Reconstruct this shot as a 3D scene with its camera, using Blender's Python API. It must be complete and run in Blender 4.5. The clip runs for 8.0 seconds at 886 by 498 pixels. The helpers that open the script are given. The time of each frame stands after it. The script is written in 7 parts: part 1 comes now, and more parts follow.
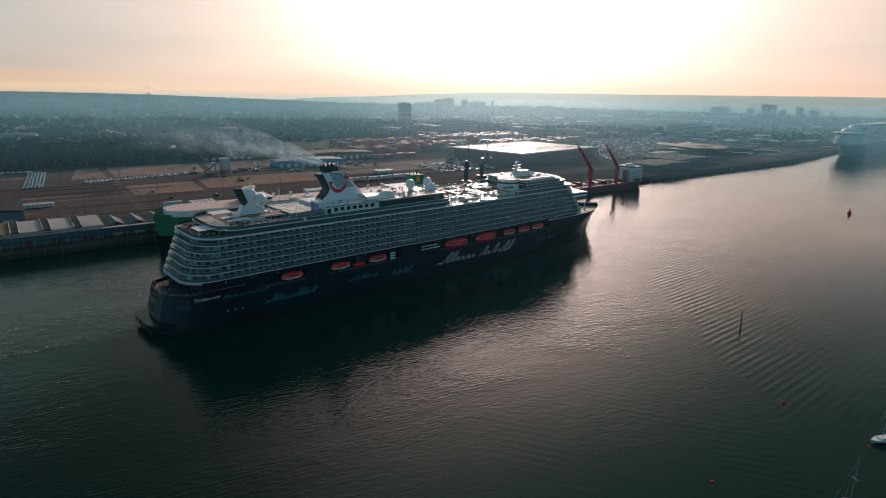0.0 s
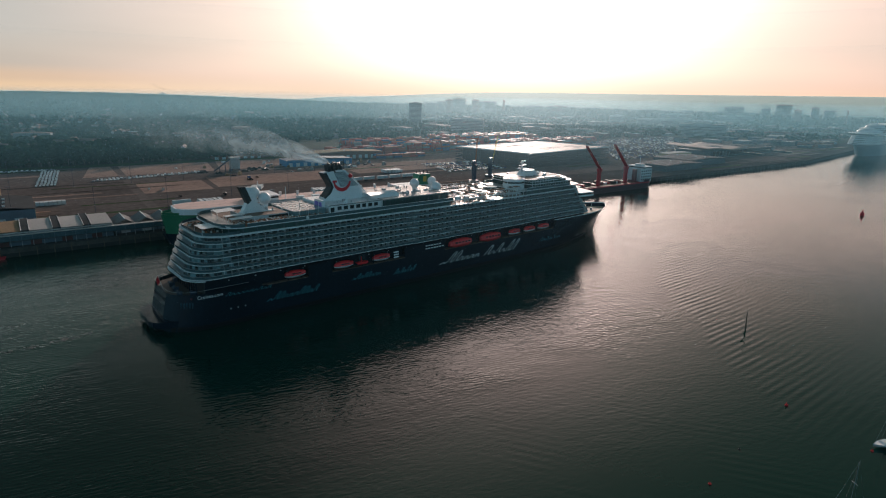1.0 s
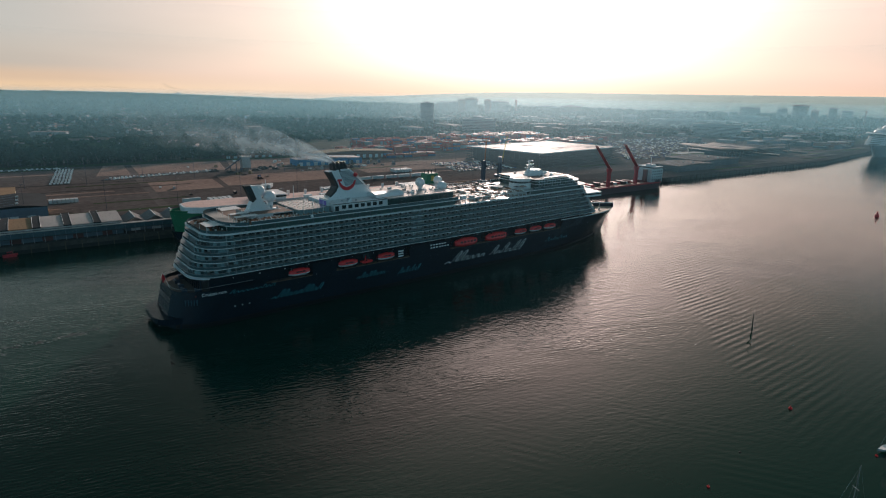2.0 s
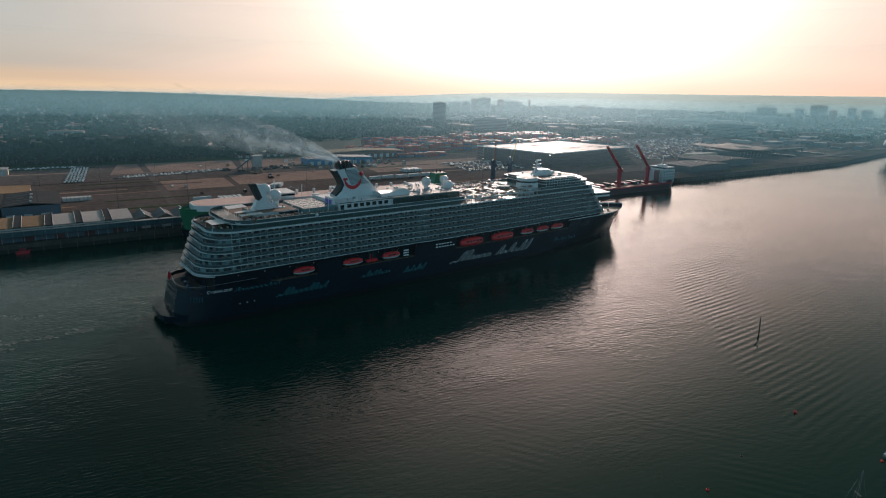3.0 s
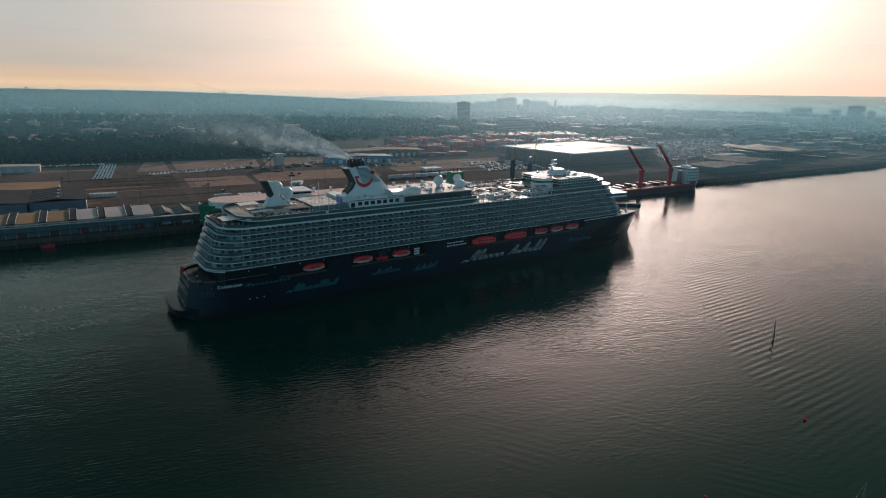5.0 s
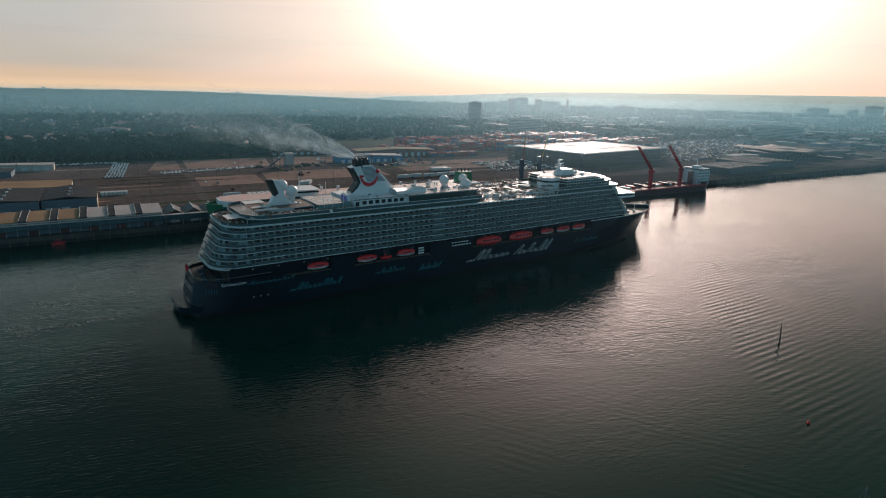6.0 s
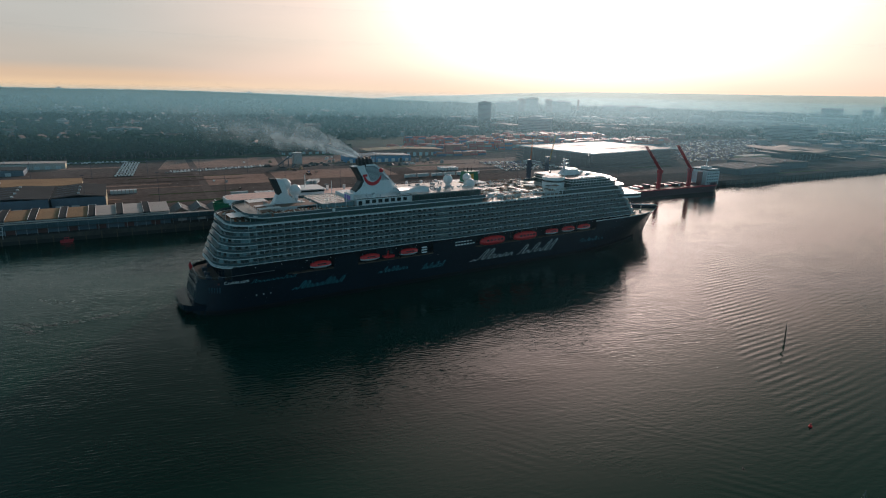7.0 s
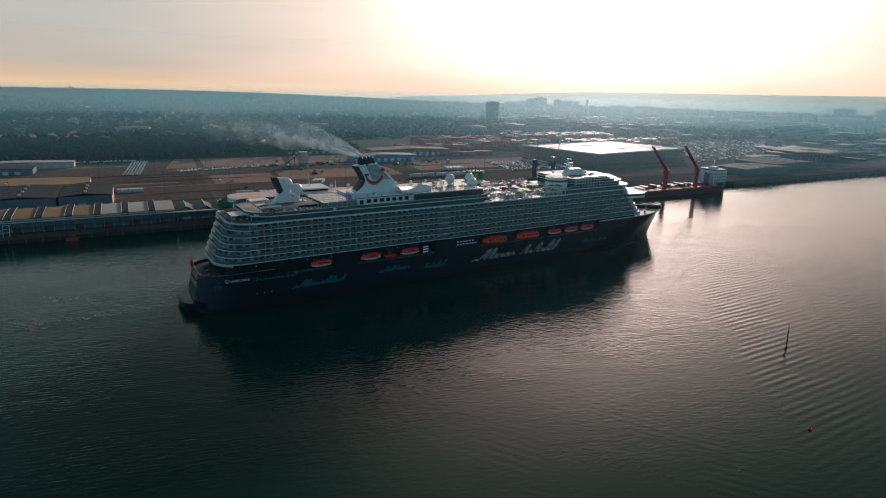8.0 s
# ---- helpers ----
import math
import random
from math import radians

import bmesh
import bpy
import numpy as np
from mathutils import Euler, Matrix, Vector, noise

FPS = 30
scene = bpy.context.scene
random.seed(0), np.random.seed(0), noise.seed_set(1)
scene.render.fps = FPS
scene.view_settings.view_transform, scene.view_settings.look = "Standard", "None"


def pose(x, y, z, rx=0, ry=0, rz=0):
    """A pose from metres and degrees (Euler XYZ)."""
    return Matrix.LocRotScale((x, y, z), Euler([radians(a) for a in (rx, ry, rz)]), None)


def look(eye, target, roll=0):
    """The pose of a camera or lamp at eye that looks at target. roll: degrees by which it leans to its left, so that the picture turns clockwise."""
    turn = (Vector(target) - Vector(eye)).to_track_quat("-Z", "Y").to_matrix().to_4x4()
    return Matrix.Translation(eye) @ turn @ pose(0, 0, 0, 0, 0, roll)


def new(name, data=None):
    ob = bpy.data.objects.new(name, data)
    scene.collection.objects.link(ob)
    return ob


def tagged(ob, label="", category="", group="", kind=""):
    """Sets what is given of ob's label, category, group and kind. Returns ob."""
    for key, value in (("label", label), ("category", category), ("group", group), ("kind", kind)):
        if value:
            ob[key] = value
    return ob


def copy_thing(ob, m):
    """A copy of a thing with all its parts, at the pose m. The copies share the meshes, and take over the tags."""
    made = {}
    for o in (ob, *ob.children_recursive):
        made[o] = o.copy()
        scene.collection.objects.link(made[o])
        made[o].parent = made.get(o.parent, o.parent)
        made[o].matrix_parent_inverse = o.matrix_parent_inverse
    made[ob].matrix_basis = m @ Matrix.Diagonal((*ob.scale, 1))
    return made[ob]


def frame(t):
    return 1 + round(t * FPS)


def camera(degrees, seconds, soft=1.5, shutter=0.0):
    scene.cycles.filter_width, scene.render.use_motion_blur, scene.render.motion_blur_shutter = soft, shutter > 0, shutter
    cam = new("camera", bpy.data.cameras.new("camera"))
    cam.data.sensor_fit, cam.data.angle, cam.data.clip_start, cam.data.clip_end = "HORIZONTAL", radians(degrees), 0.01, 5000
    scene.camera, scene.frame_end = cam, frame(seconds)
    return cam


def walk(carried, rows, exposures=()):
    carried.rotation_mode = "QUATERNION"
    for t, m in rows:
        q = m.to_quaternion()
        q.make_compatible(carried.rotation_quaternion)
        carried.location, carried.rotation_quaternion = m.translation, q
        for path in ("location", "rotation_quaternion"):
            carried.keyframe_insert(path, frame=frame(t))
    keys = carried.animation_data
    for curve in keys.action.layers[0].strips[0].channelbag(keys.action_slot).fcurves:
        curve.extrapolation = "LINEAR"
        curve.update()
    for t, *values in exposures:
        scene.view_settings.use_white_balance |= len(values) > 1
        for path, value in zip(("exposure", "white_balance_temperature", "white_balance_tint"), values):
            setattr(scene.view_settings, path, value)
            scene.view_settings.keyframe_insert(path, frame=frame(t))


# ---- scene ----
# ---- camera ----
cam = camera(75.0, 8.0, soft=1.1)
WAY = [
    (0, -0.559, 3.261, 89.081, 2.305, -14.866, 1.185),
    (0.5, 1.278, 3.389, 88.954, 2.86, -14.884, 1.2),
    (1, 3.099, 3.537, 88.829, 3.448, -14.902, 1.215),
    (1.5, 4.902, 3.704, 88.707, 4.062, -14.92, 1.23),
    (2, 6.689, 3.89, 88.586, 4.697, -14.937, 1.245),
    (2.5, 8.459, 4.097, 88.467, 5.347, -14.954, 1.26),
    (3, 10.212, 4.323, 88.35, 6.005, -14.97, 1.275),
    (3.5, 11.948, 4.568, 88.236, 6.665, -14.986, 1.29),
    (4, 13.668, 4.833, 88.123, 7.321, -15.002, 1.305),
    (4.5, 15.37, 5.118, 88.012, 7.966, -15.017, 1.32),
    (5, 17.056, 5.423, 87.904, 8.595, -15.032, 1.336),
    (5.5, 18.725, 5.747, 87.797, 9.201, -15.047, 1.351),
    (6, 20.376, 6.091, 87.692, 9.779, -15.061, 1.366),
    (6.5, 22.011, 6.454, 87.589, 10.321, -15.075, 1.381),
    (7, 23.63, 6.837, 87.489, 10.823, -15.089, 1.396),
    (7.5, 25.231, 7.24, 87.39, 11.276, -15.102, 1.411),
    (8, 26.815, 7.662, 87.293, 11.677, -15.115, 1.426),
]
walk(cam, [(t, pose(x, y, z, 90 + pitch, 0, yaw) @ pose(0, 0, 0, 0, 0, roll)) for t, x, y, z, yaw, pitch, roll in WAY],
     exposures=[(0.0, 0.06), (8.0, 0.06)])

# ---- sky and sun ----
SUN_UP, SUN_AZ = 14.0, 3.0            # degrees above the horizon, degrees clockwise from +y
world = bpy.data.worlds.new("world")
scene.world = world
world.use_nodes = True
wn, wl = world.node_tree.nodes, world.node_tree.links
wn.clear()
sky = wn.new("ShaderNodeTexSky")
sky.sky_type, sky.sun_disc = "NISHITA", False
sky.sun_elevation, sky.sun_rotation = radians(SUN_UP), radians(SUN_AZ)
sky.altitude, sky.air_density, sky.dust_density, sky.ozone_density = 50, 1.3, 5.0, 1.6
hue = wn.new("ShaderNodeHueSaturation")
hue.inputs["Saturation"].default_value, hue.inputs["Value"].default_value = 0.48, 0.44
wl.new(sky.outputs["Color"], hue.inputs["Color"])
cool = wn.new("ShaderNodeMix")
cool.data_type, cool.blend_type = "RGBA", "MULTIPLY"
cool.inputs["Factor"].default_value = 1.0
cool.inputs["B"].default_value = (0.86, 0.92, 0.93, 1)
wl.new(hue.outputs["Color"], cool.inputs["A"])
bg = wn.new("ShaderNodeBackground")
bg.inputs["Strength"].default_value = 0.05
wl.new(cool.outputs["Result"], bg.inputs["Color"])
# thin morning cloud: peach at the horizon below the sun, mauve above it, cold and dim overhead and behind
coord, axes = wn.new("ShaderNodeTexCoord"), wn.new("ShaderNodeSeparateXYZ")
wl.new(coord.outputs["Generated"], axes.inputs[0])


def sky_ramp(rows):
    r = wn.new("ShaderNodeValToRGB")
    r.color_ramp.interpolation = "EASE"
    e = r.color_ramp.elements
    e[0].position, e[0].color = rows[0][0], (*rows[0][1], 1)
    e[1].position, e[1].color = rows[-1][0], (*rows[-1][1], 1)
    for at, col in rows[1:-1]:
        e.new(at).color = (*col, 1)
    wl.new(height, r.inputs["Fac"])
    return r


# away from the sun's bearing the warm sky lies lower
level, bearing, apart, lower = wn.new("ShaderNodeVectorMath"), wn.new("ShaderNodeVectorMath"), wn.new("ShaderNodeMath"), wn.new("ShaderNodeMath")
flat = wn.new("ShaderNodeVectorMath")
flat.operation, level.operation, bearing.operation = "MULTIPLY", "NORMALIZE", "DOT_PRODUCT"
flat.inputs[1].default_value = (1, 1, 0)
bearing.inputs[1].default_value = (math.sin(radians(SUN_AZ)), math.cos(radians(SUN_AZ)), 0)
apart.operation, lower.operation = "MULTIPLY_ADD", "MULTIPLY"
apart.inputs[1].default_value, apart.inputs[2].default_value = -3.0, 4.0
wl.new(coord.outputs["Generated"], flat.inputs[0])
wl.new(flat.outputs["Vector"], level.inputs[0])
wl.new(level.outputs["Vector"], bearing.inputs[0])
wl.new(bearing.outputs["Value"], apart.inputs[0])
wl.new(axes.outputs["Z"], lower.inputs[0])
wl.new(apart.outputs[0], lower.inputs[1])
height = lower.outputs[0]


warm = sky_ramp([(0.0, (0.88, 0.66, 0.50)), (0.035, (0.82, 0.60, 0.49)), (0.10, (0.67, 0.525, 0.45)), (0.17, (0.72, 0.54, 0.47)), (0.26, (0.80, 0.575, 0.505)), (0.34, (0.47, 0.335, 0.30)), (0.42, (0.175, 0.148, 0.14)), (0.52, (0.10, 0.112, 0.10)), (0.64, (0.042, 0.074, 0.062)), (1.0, (0.018, 0.05, 0.042))])
height = axes.outputs["Z"]
# well away from the sun the cloud turns grey above a narrow warm band
side = sky_ramp([(0.0, (0.80, 0.57, 0.37)), (0.014, (0.66, 0.48, 0.34)), (0.034, (0.50, 0.445, 0.39)), (0.09, (0.44, 0.43, 0.41)), (0.17, (0.42, 0.42, 0.405)), (0.28, (0.21, 0.255, 0.255)), (0.42, (0.036, 0.064, 0.059)), (0.60, (0.018, 0.042, 0.036)), (1.0, (0.015, 0.045, 0.038))])
turned, sweep = wn.new("ShaderNodeMapRange"), wn.new("ShaderNodeMix")
turned.interpolation_type, sweep.data_type = "SMOOTHSTEP", "RGBA"
turned.inputs["From Min"].default_value, turned.inputs["From Max"].default_value = 0.70, 0.955
wl.new(bearing.outputs["Value"], turned.inputs["Value"])
wl.new(turned.outputs["Result"], sweep.inputs["Factor"])
wl.new(side.outputs["Color"], sweep.inputs["A"])
wl.new(warm.outputs["Color"], sweep.inputs["B"])
cold = sky_ramp([(0.0, (0.175, 0.42, 0.56)), (0.30, (0.10, 0.25, 0.33)), (1.0, (0.012, 0.026, 0.032))])
ahead = wn.new("ShaderNodeMapRange")
ahead.interpolation_type = "SMOOTHSTEP"
ahead.inputs["From Min"].default_value, ahead.inputs["From Max"].default_value = 0.20, 0.66
wl.new(axes.outputs["Y"], ahead.inputs["Value"])
cloud = wn.new("ShaderNodeMix")
cloud.data_type = "RGBA"
wl.new(ahead.outputs["Result"], cloud.inputs["Factor"])
wl.new(cold.outputs["Color"], cloud.inputs["A"])
# the cloud is pinker on the eastern side
blush, rose = wn.new("ShaderNodeMapRange"), wn.new("ShaderNodeMix")
blush.interpolation_type, rose.data_type, rose.blend_type = "SMOOTHSTEP", "RGBA", "MULTIPLY"
blush.inputs["From Min"].default_value, blush.inputs["From Max"].default_value = 0.05, 0.45
rose.inputs["B"].default_value = (1.07, 0.98, 0.965, 1)
wl.new(axes.outputs["X"], blush.inputs["Value"])
wl.new(blush.outputs["Result"], rose.inputs["Factor"])
wl.new(sweep.outputs["Result"], rose.inputs["A"])
wl.new(rose.outputs["Result"], cloud.inputs["B"])
wisps, stretch = wn.new("ShaderNodeTexNoise"), wn.new("ShaderNodeMapping")
stretch.inputs["Scale"].default_value = (1.0, 1.0, 6.0)
wisps.inputs["Scale"].default_value, wisps.inputs["Detail"].default_value = 2.2, 4
wl.new(coord.outputs["Generated"], stretch.inputs["Vector"])
wl.new(stretch.outputs["Vector"], wisps.inputs["Vector"])
thick = wn.new("ShaderNodeMapRange")
thick.inputs["To Min"].default_value, thick.inputs["To Max"].default_value = 0.85, 1.15
wl.new(wisps.outputs["Fac"], thick.inputs["Value"])
veil_bg = wn.new("ShaderNodeBackground")
wl.new(cloud.outputs["Result"], veil_bg.inputs["Color"])
wl.new(thick.outputs["Result"], veil_bg.inputs["Strength"])
# the glow round the sun behind the thin cloud
to_sun, tight, glow_bg, with_glow = wn.new("ShaderNodeVectorMath"), wn.new("ShaderNodeMath"), wn.new("ShaderNodeBackground"), wn.new("ShaderNodeAddShader")
to_sun.operation, tight.operation = "DOT_PRODUCT", "POWER"
to_sun.inputs[1].default_value = (math.sin(radians(SUN_AZ)) * math.cos(radians(SUN_UP)), math.cos(radians(SUN_AZ)) * math.cos(radians(SUN_UP)), math.sin(radians(SUN_UP)))
tight.inputs[1].default_value, tight.use_clamp = 36.0, True
wl.new(coord.outputs["Generated"], to_sun.inputs[0])
wl.new(to_sun.outputs["Value"], tight.inputs[0])
glow_bg.inputs["Color"].default_value = (1.35, 0.94, 0.89, 1)
# the thick air along the horizon dulls the glow
air, dulled = wn.new("ShaderNodeMapRange"), wn.new("ShaderNodeMath")
air.interpolation_type, dulled.operation = "SMOOTHSTEP", "MULTIPLY"
for k, v in (("From Min", -0.01), ("From Max", 0.13), ("To Min", 0.12), ("To Max", 1.0)):
    air.inputs[k].default_value = v
wl.new(axes.outputs["Z"], air.inputs["Value"])
# added glow lobe, above and beside the sun, that brightens the bow water
core, core_tight, core_sum = wn.new("ShaderNodeVectorMath"), wn.new("ShaderNodeMath"), wn.new("ShaderNodeMath")
core.operation, core_tight.operation, core_sum.operation = "DOT_PRODUCT", "POWER", "MULTIPLY_ADD"
core.inputs[1].default_value = (math.sin(radians(5)) * math.cos(radians(17)), math.cos(radians(5)) * math.cos(radians(17)), math.sin(radians(17)))
core_tight.inputs[1].default_value, core_tight.use_clamp, core_sum.inputs[1].default_value = 42.0, True, 0.82
wl.new(coord.outputs["Generated"], core.inputs[0])
wl.new(core.outputs["Value"], core_tight.inputs[0])
wl.new(core_tight.outputs[0], core_sum.inputs[0])
wl.new(tight.outputs[0], core_sum.inputs[2])
# another added lobe, higher and unseen, to brighten the water before the ship
high, high_tight, high_sum = wn.new("ShaderNodeVectorMath"), wn.new("ShaderNodeMath"), wn.new("ShaderNodeMath")
high.operation, high_tight.operation, high_sum.operation = "DOT_PRODUCT", "POWER", "MULTIPLY_ADD"
high.inputs[1].default_value = (math.sin(radians(-9)) * math.cos(radians(31)), math.cos(radians(-9)) * math.cos(radians(31)), math.sin(radians(31)))
high_tight.inputs[1].default_value, high_tight.use_clamp, high_sum.inputs[1].default_value = 55.0, True, 0.36
wl.new(coord.outputs["Generated"], high.inputs[0])
wl.new(high.outputs["Value"], high_tight.inputs[0])
wl.new(high_tight.outputs[0], high_sum.inputs[0])
wl.new(core_sum.outputs[0], high_sum.inputs[2])
wl.new(high_sum.outputs[0], dulled.inputs[0])
wl.new(air.outputs["Result"], dulled.inputs[1])
wl.new(dulled.outputs[0], glow_bg.inputs["Strength"])
both_bg = wn.new("ShaderNodeAddShader")
wl.new(bg.outputs[0], both_bg.inputs[0])
wl.new(veil_bg.outputs[0], both_bg.inputs[1])
wo = wn.new("ShaderNodeOutputWorld")
wl.new(both_bg.outputs[0], with_glow.inputs[0])
wl.new(glow_bg.outputs[0], with_glow.inputs[1])
wl.new(with_glow.outputs[0], wo.inputs["Surface"])

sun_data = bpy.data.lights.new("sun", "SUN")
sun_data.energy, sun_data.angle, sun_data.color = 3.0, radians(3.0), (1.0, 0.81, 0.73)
# the veiled disc's highlights are cut to stop glints; the glow is mirrored instead
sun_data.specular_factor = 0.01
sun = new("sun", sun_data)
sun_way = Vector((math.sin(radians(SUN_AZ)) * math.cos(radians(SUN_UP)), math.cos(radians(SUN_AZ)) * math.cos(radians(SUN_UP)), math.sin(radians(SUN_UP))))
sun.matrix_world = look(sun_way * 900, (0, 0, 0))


# ---- materials ----
def mat(name, col, rough=0.6, metal=0.0, var=0.25, scale=0.3, fine=3.0, bump=0.0, lum=0.12, spec=0.5):
    """A painted, stone or metal surface: its colour varied at two scales and from object to object."""
    m = bpy.data.materials.new(name)
    m.use_nodes = True
    n, l = m.node_tree.nodes, m.node_tree.links
    p = n["Principled BSDF"]
    g = n.new("ShaderNodeNewGeometry")
    a, b = n.new("ShaderNodeTexNoise"), n.new("ShaderNodeTexNoise")
    a.inputs["Scale"].default_value, a.inputs["Detail"].default_value = scale, 4
    b.inputs["Scale"].default_value, b.inputs["Detail"].default_value = fine, 3
    l.new(g.outputs["Position"], a.inputs["Vector"])
    l.new(g.outputs["Position"], b.inputs["Vector"])
    add = n.new("ShaderNodeMath")
    l.new(a.outputs["Fac"], add.inputs[0])
    l.new(b.outputs["Fac"], add.inputs[1])
    info = n.new("ShaderNodeObjectInfo")
    ran = n.new("ShaderNodeMath")
    ran.operation = "MULTIPLY_ADD"
    ran.inputs[1].default_value, ran.inputs[2].default_value = lum * 2, -lum - 0.5
    l.new(info.outputs["Random"], ran.inputs[0])
    mix0 = n.new("ShaderNodeMath")
    l.new(add.outputs[0], mix0.inputs[0])
    l.new(ran.outputs[0], mix0.inputs[1])
    ramp = n.new("ShaderNodeMix")
    ramp.data_type = "RGBA"
    ramp.inputs["A"].default_value = (*[c * (1 - var) for c in col], 1)
    ramp.inputs["B"].default_value = (*[min(1, c * (1 + var)) for c in col], 1)
    l.new(mix0.outputs[0], ramp.inputs["Factor"])
    l.new(ramp.outputs["Result"], p.inputs["Base Color"])
    rr = n.new("ShaderNodeMapRange")
    rr.inputs["To Min"].default_value, rr.inputs["To Max"].default_value = max(0.02, rough * 0.8), min(1, rough * 1.2)
    l.new(b.outputs["Fac"], rr.inputs["Value"])
    l.new(rr.outputs["Result"], p.inputs["Roughness"])
    p.inputs["Metallic"].default_value = metal
    p.inputs["Specular IOR Level"].default_value = spec
    if bump:
        bp = n.new("ShaderNodeBump")
        bp.inputs["Strength"].default_value, bp.inputs["Distance"].default_value = 0.6, bump
        l.new(b.outputs["Fac"], bp.inputs["Height"])
        l.new(bp.outputs["Normal"], p.inputs["Normal"])
    return m


def water_material():
    """Calm harbour water: fine ruffles along the ship, long wake crests in the fairway, slick patches between."""
    m = bpy.data.materials.new("harbour_water")
    m.use_nodes = True
    n, l = m.node_tree.nodes, m.node_tree.links
    p = n["Principled BSDF"]
    p.inputs["Base Color"].default_value = (0.0015, 0.028, 0.020, 1)
    p.inputs["Roughness"].default_value = 0.075
    p.inputs["IOR"].default_value = 1.333
    g = n.new("ShaderNodeNewGeometry")
    sx = n.new("ShaderNodeSeparateXYZ")
    l.new(g.outputs["Position"], sx.inputs["Vector"])

    def calc(op, a, b):
        k = n.new("ShaderNodeMath")
        k.operation = op
        for i, v in enumerate((a, b)):
            if isinstance(v, (int, float)):
                k.inputs[i].default_value = v
            else:
                l.new(v, k.inputs[i])
        return k.outputs[0]

    def ease(value, x0, x1, y0, y1):
        k = n.new("ShaderNodeMapRange")
        k.interpolation_type = "SMOOTHSTEP"
        for i, v in zip(("From Min", "From Max", "To Min", "To Max"), (x0, x1, y0, y1)):
            k.inputs[i].default_value = v
        l.new(value, k.inputs["Value"])
        return k.outputs["Result"]

    def along(turn, long, short):
        """Coordinates stretched along crests that run at turn degrees."""
        k = n.new("ShaderNodeMapping")
        k.vector_type = "TEXTURE"
        k.inputs["Rotation"].default_value = (0, 0, radians(turn))
        k.inputs["Scale"].default_value = (long, short, 1)
        l.new(g.outputs["Position"], k.inputs["Vector"])
        return k.outputs["Vector"]

    def ripples(turn, long, short, detail, bend):
        k = n.new("ShaderNodeTexNoise")
        k.inputs["Scale"].default_value, k.inputs["Detail"].default_value, k.inputs["Distortion"].default_value = 1.0, detail, bend
        l.new(along(turn, long, short), k.inputs["Vector"])
        return k.outputs["Fac"]

    def crests(turn, length, bend, profile="SIN", broken=0.16):
        k = n.new("ShaderNodeTexWave")
        k.wave_type, k.bands_direction, k.wave_profile = "BANDS", "Y", profile
        k.inputs["Scale"].default_value, k.inputs["Distortion"].default_value = 2 * math.pi / 20, bend
        k.inputs["Detail"].default_value, k.inputs["Detail Scale"].default_value = 1.0, broken
        l.new(along(turn, length, length), k.inputs["Vector"])
        return k.outputs["Fac"]

    patch_noise = ripples(20, 95, 60, 2, 0.6)
    x, y = sx.outputs["X"], sx.outputs["Y"]
    # metres abeam of the ship's centre line, negative on the near side
    abeam = calc("SUBTRACT", calc("SUBTRACT", calc("MULTIPLY", y, 0.7193), calc("MULTIPLY", x, 0.6947)), 233.0)
    # ruffled beside the ship, slicker towards the near side and at the far berths
    ruffled = calc("MULTIPLY", ease(patch_noise, 0.34, 0.62, 0.35, 1.2), calc("MULTIPLY", ease(abeam, -150, -100, 0.35, 1.0), ease(y, 300, 480, 1.0, 0.85)))
    fine = calc("MULTIPLY", ripples(24, 2.4, 1.1, 1.5, 0.4), 0.10)
    mid = calc("MULTIPLY", ripples(30, 7.5, 3.0, 1.0, 0.5), 0.075)
    swell = calc("MULTIPLY", ripples(16, 24, 11, 1.0, 0.3), 0.055)
    lake = calc("MULTIPLY", calc("ADD", calc("ADD", fine, mid), swell), ruffled)
    # wind ripples: long backs towards the near shore, short steep faces
    saw = crests(27, 1.45, 3.4, "SAW", 0.8)
    backs = calc("MINIMUM", calc("MULTIPLY", saw, 1.5), calc("MULTIPLY", calc("SUBTRACT", 1.0, saw), 3.0))
    wind = calc("MULTIPLY", calc("MULTIPLY", backs, 0.017), calc("MULTIPLY", ease(abeam, -140, -98, 0.0, 1.0), ease(y, 250, 400, 1.0, 0.6)))
    wind = calc("MULTIPLY", wind, ease(ripples(24, 9, 4, 1.0, 0.3), 0.36, 0.6, 0.35, 1.1))
    lake = calc("ADD", lake, wind)
    # the wake of a boat that has passed: crests along the fairway, sharply bounded on the ship's side
    leaned = calc("SUBTRACT", x, calc("MULTIPLY", calc("MAXIMUM", calc("SUBTRACT", y, 275.0), 0.0), 0.24))
    ragged = calc("ADD", leaned, calc("MULTIPLY", ripples(60, 26, 14, 1.0, 0.2), 14))
    band = calc("MULTIPLY", ease(ragged, 97, 105, 0.0, 1.0), calc("ADD", ease(ragged, 110, 142, 0.72, 0.0), ease(ragged, 150, 260, 0.28, 0.06)))
    band = calc("MULTIPLY", band, calc("MULTIPLY", ease(y, 140, 205, 0.15, 1.0), ease(y, 300, 450, 1.0, 0.0)))
    band = calc("MULTIPLY", band, ease(ripples(40, 17, 10, 1.0, 0.2), 0.34, 0.58, 0.35, 1.0))
    wake = calc("MULTIPLY", calc("MULTIPLY", crests(41, 2.9, 2.0, "SIN", 0.3), band), 0.058)
    # finer crests that cross them farther out
    over = calc("MULTIPLY", ease(leaned, 118, 150, 0.0, 1.0), calc("MULTIPLY", ease(leaned, 180, 260, 1.0, 0.2), ease(y, 180, 240, 0.1, 1.0)))
